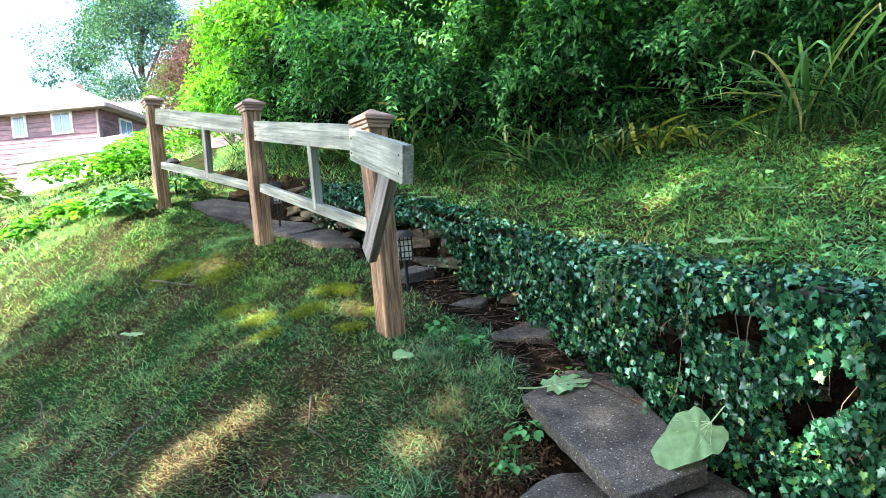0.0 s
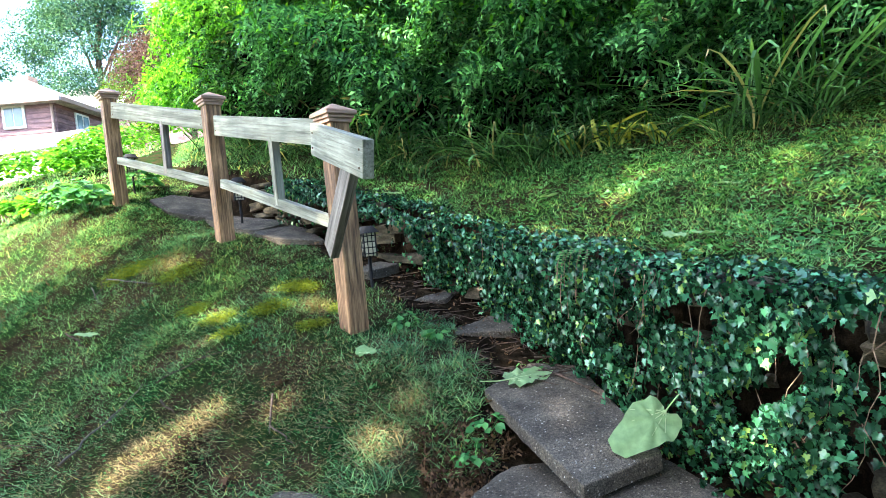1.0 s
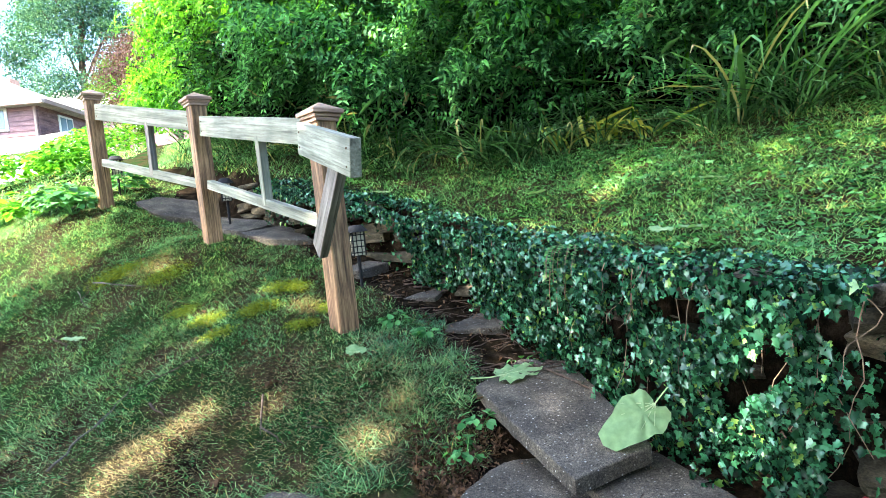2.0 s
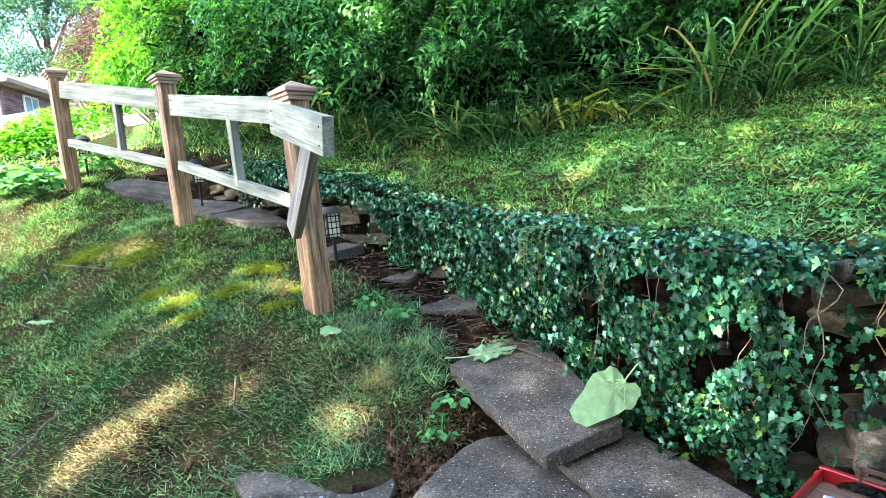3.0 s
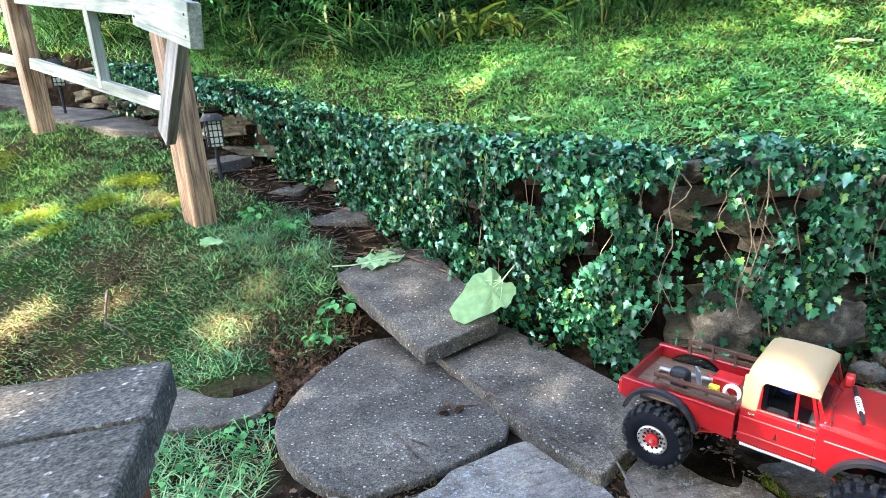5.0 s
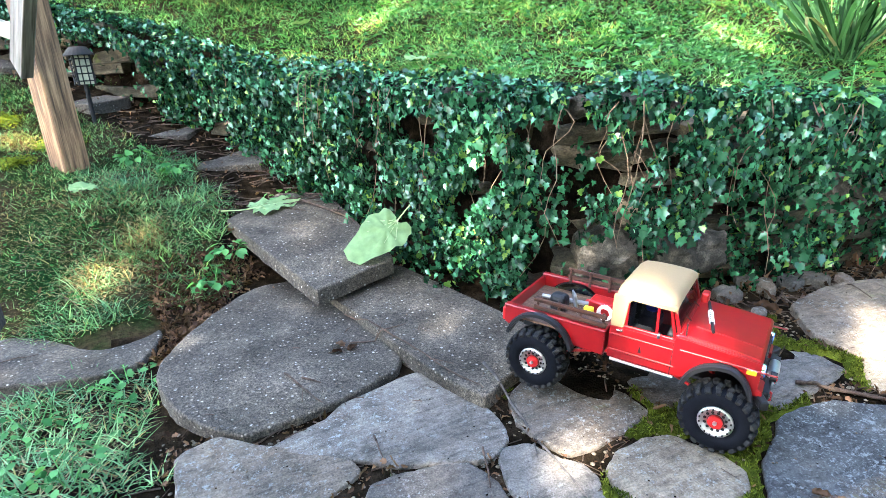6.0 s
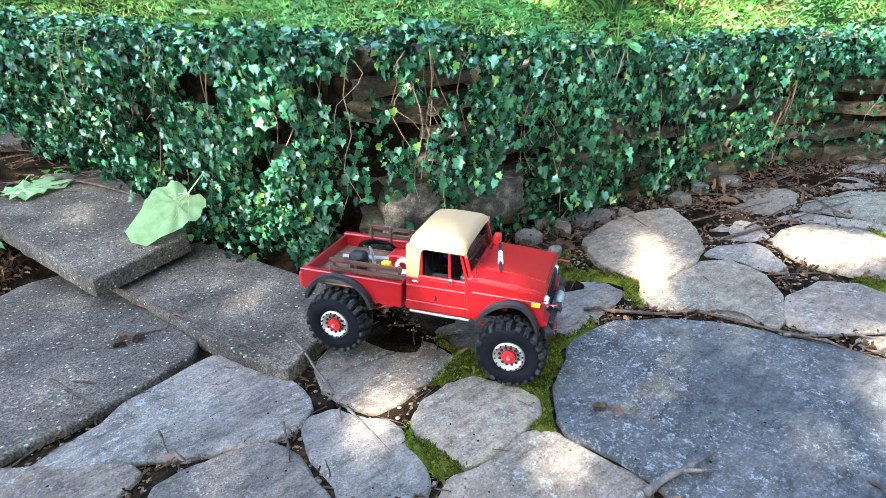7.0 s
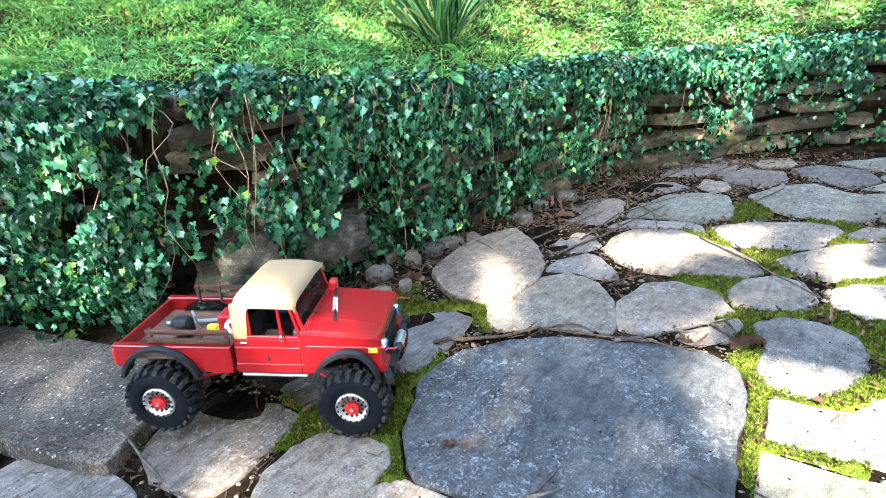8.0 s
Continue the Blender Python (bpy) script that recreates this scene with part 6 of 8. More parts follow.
# gaps of sun: place on the ground, half width, half height
FLECKS = [((-3.15, 4.37, 0.8), 0.35, 0.25), ((-3.1, 4.75, 1.0), 0.3, 0.2), ((-1.31, 3.23, 0.62), 0.035, 0.005), ((-0.87, 2.65, 0.385), 0.035, 0.005), ((-0.43, 2.6, 0.4), 0.025, 0.005), ((-1, 1.8, 0.02), 0.03, 0.02), ((-0.92, 1.87, 0.06), 0.03, 0.02),
          ((-0.83, 1.93, 0.1), 0.025, 0.02), ((-0.76, 2.01, 0.15), 0.01, 0.01), ((-0.14, 1.72, 0.10), 0.01, 0.0), ((-0.02, 1.84, 0.16), 0.01, 0.0), ((0.9, 2.45, 0.77), 0.03, 0.02),
          ((1, 2.5, 0.78), 0.03, 0.02), ((1.2, 2.67, 0.84), 0.02, 0.01), ((0.58, 2.42, 0.66), 0.015, -0.005), ((0.25, 2.8, 0.7), 0.035, 0.015), ((0.32, 2.6, 0.45), 0.025, 0.045),
          ((0.2, 0.915, 0.02), 0, -0.02), ((0.54, 1.19, 0.035), -0.02, -0.03), ((0.5, 0.894, 0.01), -0.01, -0.04),
          ((0.663, 0.602, 0), 0, -0.03), ((0.95, 0.69, 0), 0.03, 0), ((1.38, 0.58, 0), 0.025, 0.005), ((1.47, 0.66, 0.02), 0.015, 0.0), ((1.79, 0.32, 0.01), 0.05, 0.03),
          ((-0.3, 0.545, 0.445), 0.05, 0), ((-0.19, 0.52, 0.445), 0.03, -0.01), ((0.79, 1.21, 0.27), 0.0, 0.0), ((0.81, 1.19, 0.36), 0.0, -0.01), ((1.4, -0.02, 0), 0.06, 0.06),
          ((1.15, -0.09, 0), 0.06, 0.02), ((1.3, 0.02, 0), 0.03, 0.02), ((1.23, 0.03, 0), 0.025, 0.0), ((1.13, -0.01, 0), 0.0, 0.0), ((1.36, -0.12, 0), 0.1, 0.14), ((1.55, -0.2, 0), 0.12, 0.1), ((1.17, -0.2, 0), 0.14, 0.1), ((1.64, -0.13, 0), 0.07, 0.05), ((0.767, 0.35, 0), -0.02, -0.04)]


def SHADE(p, q):
    edge = 0.35 * np.sin(2.1 * q + 0.4) + 0.2 * np.sin(5 * q)
    return (p < 3.3 + edge + 1.0 * (q < 1.9) * (q > 0.6)) & ((q < 1.95 - 0.32 * (p > 1.9) + 0.15 * np.sin(5 * p)) | (p < 1.0))


crown_pos, crown_dir, crown_size = shade_trees()
crown_n = len(crown_pos)
shade = thing("shade_tree", pose(-5.2, -4.2, float(height(-5.2, -4.2)[0])), "tall leafy shade tree with gaps in its crown", "tree")
trunk_top = Vector(SUN_AIM) + SUN_FROM * 9 - shade.location
part("trunk", tube([(0, 0, -0.4), (0.1, 0, 3.0), tuple(trunk_top * 0.75), tuple(trunk_top)], [0.3, 0.24, 0.15, 0.05], 10), M_BARK, shade)
for k in range(9):
    end = Vector(crown_pos[k * 37]) - shade.location
    part("limb", tube([trunk_top * 0.7, trunk_top * 0.5 + end * 0.45, end], [0.09, 0.05, 0.015], 6), M_BARK, shade)
crown_ob = swarm("crown", LEAF2, LEAF2_F, crown_pos - np.array(shade.location), crown_dir, np.array(SUN_FROM) + rng.normal(0, 0.7, (crown_n, 3)), crown_size, M_HEDGE, shade)
tagged(crown_ob, kind="stuff")

# unseen trees added behind and beside the viewer to cut skylight
for tx, ty, tall_, seed_ in ((0.0, -5.0, 8.5, 21), (4.2, -6.6, 7.0, 22), (-3.6, -7.0, 8.0, 25)):
    g_ = float(height(tx, ty)[0])
    tree("sky_block_tree", tx, ty, g_, tall_, 2.9, M_HEDGE, "unseen broad leafy tree added behind the terrace against skylight", 2600, 0.45, "tree", 0.22, seed_, 0.12)

# ---- the red model truck on the terrace ----
M_RED = plain("red_paint", (0.21, 0.0010, 0.0030), 0.30, 0.0, 0.30, vary=0.06)
M_TAN = plain("tan_canvas", (0.27, 0.175, 0.080), 0.6, grain=900, vary=0.08)
M_RUBBER = rocky("tyre_rubber", [(0.3, (0.0015, 0.002, 0.004)), (0.7, (0.004, 0.005, 0.009))], (1, 1, 1), 60, 0.75, 0.0006)
M_DUST = rocky("dusty_lug", [(0.3, (0.004, 0.0045, 0.006)), (0.7, (0.03, 0.03, 0.03))], (0.8, 0.8, 0.8), 60, 0.85, 0.0006)
M_STEEL = plain("brushed_steel", (0.55, 0.54, 0.52), 0.35, 0.9)
M_CHROME = plain("chrome", (0.8, 0.8, 0.82), 0.12, 1.0)
M_DARK = plain("black_chassis", (0.012, 0.012, 0.013), 0.5)
M_REDMETAL = plain("red_anodised", (0.55, 0.02, 0.02), 0.3, 0.4)
M_RACK = woody("brown_rack_wood", (0.018, 0.007, 0.004), (0.085, 0.032, 0.018), 0.5, 30, 0, 0.2)
M_BLUE = plain("blue_cloth", (0.01, 0.04, 0.35), 0.7)
M_AMBER = plain("amber_lens", (0.80, 0.42, 0.01), 0.2, coat=0.5)
M_LENS = plain("blue_lens", (0.10, 0.18, 0.50), 0.1, coat=0.8)
M_ROPE = plain("white_rope", (0.7, 0.7, 0.68), 0.8)
M_GREYITEM = plain("grey_tool", (0.25, 0.25, 0.25), 0.4, 0.6)
M_FLOORBED = woody("bed_boards", (0.06, 0.032, 0.018), (0.17, 0.10, 0.06), 0.6, 20, 0, 0.2)
M_YELLOWP = plain("yellow_plastic", (0.75, 0.62, 0.02), 0.4)


def glass():
    m, nt, p = nodes_of("tinted_glass")
    p.inputs["Base Color"].default_value = (0.55, 0.6, 0.65, 1)
    p.inputs["Transmission Weight"].default_value = 1.0
    p.inputs["Roughness"].default_value = 0.02
    p.inputs["IOR"].default_value = 1.2
    return m


M_CLEAR = glass()


def extruded(pts, y0, y1, bevel=0.0015):
    """A side outline in x, z drawn across from y0 to y1."""
    bm = bmesh.new()
    a = [bm.verts.new((x, y0, z)) for x, z in pts]
    b = [bm.verts.new((x, y1, z)) for x, z in pts]
    n = len(pts)
    bm.faces.new(a)
    bm.faces.new(b[::-1])
    for k in range(n):
        bm.faces.new((a[k], b[k], b[(k + 1) % n], a[(k + 1) % n]))
    bmesh.ops.recalc_face_normals(bm, faces=bm.faces)
    if bevel:
        sharp = [e for e in bm.edges if len(e.link_faces) == 2 and e.calc_face_angle(0) > 0.5]
        bmesh.ops.bevel(bm, geom=sharp, offset=bevel, segments=2, affect="EDGES")
    return bm


def arch(cx, cz, rad, a0, a1, n=14):
    return [(cx + rad * math.cos(radians(a0 + (a1 - a0) * k / n)), cz + rad * math.sin(radians(a0 + (a1 - a0) * k / n))) for k in range(n + 1)]


def lathe(profile, n=40):
    """A ring turned about the y axis from (radius, y) pairs, closed on itself."""
    bm = bmesh.new()
    rows = [[bm.verts.new((rr * math.cos(2 * math.pi * k / n), yy, rr * math.sin(2 * math.pi * k / n))) for k in range(n)] for rr, yy in profile]
    for i in range(len(rows)):
        a, b = rows[i], rows[(i + 1) % len(rows)]
        for k in range(n):
            bm.faces.new((a[k], b[k], b[(k + 1) % n], a[(k + 1) % n]))
    return bm


WHEEL_R = 0.0625


def tyre_mesh():
    bm = lathe([(0.027, -0.020), (0.038, -0.0250), (0.050, -0.0245), (0.0555, -0.021), (0.0575, -0.012), (0.058, 0), (0.0575, 0.012), (0.0555, 0.021), (0.050, 0.0245), (0.038, 0.0250), (0.027, 0.020)], 44)
    return bm


def lug_mesh():
    bm = bmesh.new()
    n = 22
    for side in (-1, 1):
        for k in range(n):
            a = 2 * math.pi * (k + (0.5 if side > 0 else 0)) / n
            for (y0, wy, rr, tall, wid, sk) in ((0.0085, 0.014, 0.0595, 0.0065, 0.0095, 0.25), (0.0205, 0.010, 0.0565, 0.0075, 0.0080 if k % 2 else 0.0105, 0.0)):
                b = box(wid, wy, tall, 0.0012, 1)
                b.transform(Matrix.Rotation(-a + math.pi / 2, 4, "Y") @ Matrix.Translation((0, side * y0, rr)) @ Matrix.Rotation(sk * side, 4, "Z") @ Matrix.Rotation(side * (-0.5 if y0 > 0.015 else -0.08), 4, "X"))
                me = bpy.data.meshes.new("tmp")
                b.to_mesh(me)
                b.free()
                bm.from_mesh(me)
                bpy.data.meshes.remove(me)
    return bm


truck = thing("toy_truck", Matrix(), "red radio-controlled pickup truck with tan canvas top and knobbly tyres", "toy truck")


def tp(name, bm, mat, label="", parent=None, smooth=False, at=None, m=None):
    ob = part(name, bm, mat, parent or truck, label, smooth)
    if m is not None:
        ob.matrix_local = m
    elif at:
        ob.location = at
    if parent is None and name not in ("wheel", "axle", "link_rod", "shock"):
        ob.location.z -= 0.015
        # short nose ahead of the front axle
        if ob.location.x > 0.335:
            ob.location.x = 0.335 + (ob.location.x - 0.335) * 0.66
        elif abs(ob.location.x) < 1e-6:
            for v in ob.data.vertices:
                if v.co.x > 0.335:
                    v.co.x = 0.335 + (v.co.x - 0.335) * 0.66
    return ob


def disc(rad, deep, n=28, bevel=0.0006):
    bm = bmesh.new()
    bmesh.ops.create_cone(bm, cap_ends=True, segments=n, radius1=rad, radius2=rad, depth=deep, matrix=Matrix.Rotation(math.pi / 2, 4, "X"))
    return bm


def wheel(x, side, drop=0.0, steer=0.0):
    m = pose(x, side * 0.104, WHEEL_R + drop, 0, random.Random(x * 50 + side).uniform(0, 90), steer + (180 if side > 0 else 0))
    w = tp("wheel", disc(0.031, 0.036), M_DARK, "", m=m)
    tp("tyre", tyre_mesh(), M_RUBBER, "black knobbly rubber tyre", w, True)
    tp("tread", lug_mesh(), M_DUST, "dusty tread lugs", w)
    tp("rim", lathe([(0.0130, -0.0200), (0.0130, -0.0185), (0.0285, -0.0185), (0.0285, -0.0235), (0.0265, -0.0252), (0.0230, -0.0247), (0.0212, -0.0215)], 40), M_STEEL, "silver beadlock rim", w, True)
    tp("wheel_face", disc(0.0240, 0.004), M_DARK, "", w, at=(0, -0.0180, 0))
    tp("hub", disc(0.0118, 0.008, 24), M_REDMETAL, "red hub", w, at=(0, -0.0215, 0))
    tp("axle_nut", disc(0.0035, 0.006, 6), M_STEEL, "", w, at=(0, -0.0270, 0))
    bolts = bmesh.new()
    for k in range(16):
        a = 2 * math.pi * k / 16
        bmesh.ops.create_cone(bolts, cap_ends=True, segments=6, radius1=0.0016, radius2=0.0016, depth=0.003, matrix=Matrix.Translation((0.0248 * math.cos(a), -0.0256, 0.0248 * math.sin(a))) @ Matrix.Rotation(math.pi / 2, 4, "X"))
    tp("rim_bolts", bolts, M_DARK, "", w)
    holes = bmesh.new()
    for k in range(12):
        a = 2 * math.pi * (k + 0.5) / 12
        bmesh.ops.create_cone(holes, cap_ends=True, segments=10, radius1=0.0026, radius2=0.0026, depth=0.0014, matrix=Matrix.Translation((0.0170 * math.cos(a), -0.0209, 0.0170 * math.sin(a))) @ Matrix.Rotation(math.pi / 2, 4, "X"))
    tp("rim_openings", holes, M_DARK, "dark rim openings", w)


WB = 0.335
for wx, dr in ((0.0, 0.0), (WB, 0.0)):
    for sd_ in (-1, 1):
        wheel(wx, sd_, dr)

# cab and front, with wheel openings
HALF = 0.094
front = [(0.133, 0.120), (0.256, 0.120)] + arch(WB, 0.102, 0.066, 162, 22) + [(0.404, 0.132), (0.408, 0.140), (0.408, 0.184), (0.402, 0.189), (0.262, 0.197), (0.250, 0.197), (0.245, 0.186), (0.133, 0.186)]
for s in (-1, 1):
    tp("side_panel", extruded(front, s * HALF, s * (HALF - 0.010)), M_RED, "glossy red cab and wing side")
tp("hood", extruded([(0.262, 0.180), (0.262, 0.2005), (0.335, 0.1965), (0.400, 0.191), (0.4075, 0.187), (0.4075, 0.178)], -HALF + 0.006, HALF - 0.006, 0.003), M_RED, "glossy red flat hood")
tp("hood_crease", extruded([(0.27, 0.1995), (0.27, 0.2025), (0.40, 0.1925), (0.40, 0.1900)], -0.045, 0.045, 0.001), M_RED)
tp("cowl", box(0.022, 2 * HALF - 0.012, 0.014, 0.003), M_RED, at=(0.256, 0, 0.191))
tp("floor_pan", box(0.26, 2 * HALF - 0.02, 0.006, 0.001), M_DARK, at=(0.262, 0, 0.124))
tp("firewall", box(0.006, 2 * HALF - 0.02, 0.07, 0.001), M_DARK, at=(0.262, 0, 0.155))
tp("cab_back", box(0.006, 2 * HALF - 0.004, 0.066, 0.001), M_RED, at=(0.136, 0, 0.153))
for s in (-1, 1):
    tp("body_crease", box(0.112, 0.003, 0.0028, 0.0008, 1), M_RED, at=(0.190, s * (HALF + 0.0006), 0.170))
    tp("body_crease", box(0.150, 0.003, 0.0028, 0.0008, 1), M_RED, at=(0.332, s * (HALF + 0.0006), 0.174))
    tp("body_crease", box(0.118, 0.003, 0.0028, 0.0008, 1), M_RED, at=(0.192, s * (HALF + 0.0006), 0.138))
    tp("door_seam", box(0.0012, 0.003, 0.062, 0, 1), M_DARK, at=(0.246, s * (HALF - 0.0007), 0.153))
    tp("door_handle", box(0.012, 0.004, 0.003, 0.001, 1), M_CHROME, "chrome door handle", at=(0.152, s * (HALF + 0.002), 0.180))
    tp("door_emblem", extruded([(0.188, 0.146), (0.194, 0.146), (0.191, 0.160)], s * (HALF + 0.0002), s * (HALF + 0.0012), 0), M_DARK)
    mir = tp("mirror", box(0.006, 0.010, 0.010, 0.002), M_CHROME, "small chrome mirror", at=(0.222, s * (HALF + 0.012), 0.196))
    tp("mirror_arm", box(0.003, 0.014, 0.002, 0, 1), M_CHROME, "", mir, at=(0, -s * 0.008, -0.006))
    tp("marker_lamp", box(0.015, 0.004, 0.009, 0.001), M_AMBER, "amber marker lamp", at=(0.388, s * (HALF + 0.001), 0.170))
    # window frames: sill, pillars, header
    fr = tp("window_frame", box(0.105, 0.006, 0.005, 0.001, 1), M_RED, at=(0.192, s * (HALF - 0.005), 0.1875))
    for xa, za, xb, zb in ((0.160, 0.187, 0.160, 0.243), (0.214, 0.187, 0.212, 0.243), (0.246, 0.187, 0.232, 0.243), (0.160, 0.243, 0.232, 0.243)):
        d = Vector((xb - xa, 0, zb - za))
        b = box(d.length + 0.004, 0.006, 0.0042, 0.0008, 1)
        tp("pillar", b, M_RED, m=Matrix.Translation(((xa + xb) / 2, s * (HALF - 0.005 - 0.004), (za + zb) / 2)) @ Matrix.Rotation(-math.atan2(d.z, d.x), 4, "Y"))
    tp("side_window", box(0.072, 0.0012, 0.052, 0, 1), M_CLEAR, "", at=(0.198, s * (HALF - 0.010), 0.215)).visible_shadow = False
# windscreen
for s in (-1, 1):
    d = Vector((-0.016, 0, 0.054))
    tp("windscreen_post", box(0.0055, 0.006, 0.058, 0.001, 1), M_RED, m=Matrix.Translation((0.244, s * 0.082, 0.2225)) @ Matrix.Rotation(math.atan2(d.x, d.z), 4, "Y"))
tp("windscreen_header", box(0.005, 0.170, 0.006, 0.001, 1), M_RED, at=(0.2355, 0, 0.248))
tp("windscreen_header", box(0.006, 0.170, 0.006, 0.001, 1), M_RED, at=(0.2525, 0, 0.1985))
tp("windscreen", box(0.0012, 0.158, 0.048, 0, 1), M_CLEAR, m=Matrix.Translation((0.244, 0, 0.2225)) @ Matrix.Rotation(math.atan2(-0.016, 0.054), 4, "Y")).visible_shadow = False
for s in (0.045, -0.025):
    tp("wiper", tube([(0.258, s, 0.201), (0.252, s - 0.03, 0.222)], 0.0011, 5), M_DARK)
# canvas top: rounded roof with back and rear quarters


def canvas():
    bm = bmesh.new()
    xs = [0.1335, 0.137, 0.146, 0.17, 0.20, 0.228, 0.240, 0.243]
    zc = [0.186, 0.256, 0.2625, 0.2640, 0.2640, 0.2625, 0.2590, 0.2490]
    rows = []
    for x, z in zip(xs, zc):
        row = []
        for k in range(13):
            t = k / 12 * 2 - 1
            yy = t * 0.091
            lift = 0.0 if z < 0.2 else -0.0135 * abs(t) ** 9 - 0.001 * t * t + 0.0012 * noise.noise(Vector((x * 60, t * 3, 1)))
            row.append(bm.verts.new((x, yy, z + lift)))
        rows.append(row)
    for a, b in zip(rows, rows[1:]):
        for k in range(12):
            bm.faces.new((a[k], b[k], b[k + 1], a[k + 1]))
    return bm


roof = tp("canvas_top", canvas(), M_TAN, "tan canvas soft top", smooth=True)
for s in (-1, 1):
    tp("canvas_side", extruded([(0.1335, 0.184), (0.1335, 0.246), (0.1365, 0.2495), (0.243, 0.2490), (0.241, 0.2405), (0.166, 0.2420), (0.161, 0.235), (0.1575, 0.184)], s * 0.0925, s * 0.0885, 0.001), M_TAN, "tan canvas rear quarter", roof)
tp("back_window", box(0.001, 0.08, 0.025, 0, 1), M_CLEAR, "", roof, at=(0.1325, 0, 0.225))
for s in (-0.042, 0.042):
    st_ = tp("seat", box(0.04, 0.05, 0.030, 0.006), M_DARK, "black bucket seat", at=(0.175, s, 0.150))
    tp("seat_back", box(0.012, 0.05, 0.065, 0.005), M_DARK, "", st_, at=(-0.022, 0, 0.035))
tp("dashboard", box(0.02, 0.16, 0.02, 0.004), M_DARK, at=(0.240, 0, 0.185))
tp("steering_wheel", lathe([(0.014, -0.001), (0.016, 0), (0.014, 0.001)], 20), M_DARK, m=pose(0.228, 0.042, 0.203, 0, 0, 90) @ pose(0, 0, 0, 25, 0, 0))
b1 = box(0.026, 0.044, 0.046, 0.010, 3)
tp("stuffed_driver", b1, M_BLUE, "plain blue stuffed form in the driver's seat", at=(0.178, 0.042, 0.196))
# bed
bed = [(-0.080, 0.132)] + [(-0.072, 0.128)] + arch(0.0, 0.100, 0.068, 156, 24) + [(0.070, 0.122), (0.127, 0.120), (0.127, 0.168), (-0.080, 0.168)]
for s in (-1, 1):
    tp("bed_side", extruded(bed, s * (HALF + 0.004), s * (HALF - 0.006)), M_RED, "red pickup bed side")
    tp("bed_rail", box(0.209, 0.013, 0.005, 0.0015), M_RED, at=(0.0235, s * (HALF - 0.001), 0.1695))
tp("bed_floor", box(0.20, 2 * HALF - 0.014, 0.004, 0, 1), M_FLOORBED, "worn wooden bed floor", at=(0.024, 0, 0.142))
tp("bed_front", box(0.005, 2 * HALF - 0.008, 0.046, 0.001), M_RED, at=(0.1235, 0, 0.146))
tp("tailgate", box(0.006, 2 * HALF - 0.008, 0.038, 0.001), M_RED, at=(-0.077, 0, 0.149))
for s in (-1, 1):
    tl = tp("tail_lamp", box(0.009, 0.016, 0.028, 0.002), M_REDMETAL, "red and white tail lamp", at=(-0.083, s * 0.086, 0.146))
    tp("reverse_lens", box(0.004, 0.010, 0.008, 0.001), M_ROPE, "", tl, at=(-0.004, 0, -0.004))
    rack = tp("stake_rack", box(0.146, 0.004, 0.010, 0.001), M_RACK, "brown wooden stake rack rail", at=(0.052, s * (HALF - 0.004), 0.178))
    tp("rack_rail", box(0.146, 0.004, 0.009, 0.001), M_RACK, "", rack, at=(0, 0, 0.0165))
    for k in range(4):
        tp("stake", box(0.005, 0.004, 0.036, 0.0008, 1), M_RACK, "", rack, at=(-0.066 + 0.044 * k, -s * 0.004, 0.004))
tp("cargo_shovel", rough_up(box(0.004, 0.026, 0.042, 0.0018, 2), 0.0005, 80), M_GREYITEM, "grey metal spade blade", m=pose(0.045, -0.04, 0.186, 0, -10, 35))
tp("cargo_box", box(0.05, 0.04, 0.028, 0.003), M_REDMETAL, "red tool box", at=(0.08, 0.03, 0.158))
tp("cargo_bag", rough_up(box(0.036, 0.03, 0.042, 0.010, 3), 0.002, 60), M_DARK, "black bag", at=(0.005, -0.02, 0.165))
tp("cargo_can", box(0.018, 0.012, 0.014, 0.002), M_YELLOWP, "yellow can", at=(0.075, -0.045, 0.178))
tp("cargo_coil", lathe([(0.010, -0.004), (0.016, -0.003), (0.016, 0.003), (0.010, 0.004)], 18), M_ROPE, "coil of pale cord", at=(0.10, -0.02, 0.168))
tp("cargo_pipe", tube([(-0.05, 0.02, 0.150), (0.11, 0.035, 0.156)], 0.005, 8), M_GREYITEM, at=(0, 0, 0))
# fender flares and inner arches
for wx, rad, zc in ((0.0, 0.068, 0.100), (WB, 0.066, 0.102)):
    for s in (-1, 1):
        rims = [arch(wx, zc, rad + dr_, 168, 12, 20) for dr_ in (0.0045, 0.0055, 0.0035, -0.003, -0.003)]
        outs = (HALF + 0.001, HALF + 0.010, HALF + 0.0165, HALF + 0.0165, HALF + 0.001)
        bm = bmesh.new()
        rings_ = [[bm.verts.new((x, s * yo, z)) for x, z in rim_] for rim_, yo in zip(rims, outs)]
        for r0_, r1_ in zip(rings_, rings_[1:] + rings_[:1]):
            for k in range(20):
                bm.faces.new((r0_[k], r0_[k + 1], r1_[k + 1], r1_[k]))
        bm.faces.new([r_[0] for r_ in rings_])
        bm.faces.new([r_[-1] for r_ in rings_][::-1])
        tp("fender_flare", bm, M_DARK, "broad black fender flare")
        pts = arch(wx, zc, rad - 0.002, 165, 15, 14)
        v = [(x, s * HALF, z) for x, z in pts] + [(x, s * (0.080 if wx < 0.1 else 0.052), z) for x, z in pts]
        n_p = len(pts)
        f_ = [(k, k + 1, n_p + k + 1, n_p + k) for k in range(n_p - 1)]
        bm = bmesh.new()
        vs = [bm.verts.new(q) for q in v]
        for q in f_:
            bm.faces.new([vs[i] for i in q])
        bmesh.ops.solidify(bm, geom=bm.faces[:], thickness=0.0015)
        tp("inner_arch", bm, M_DARK)
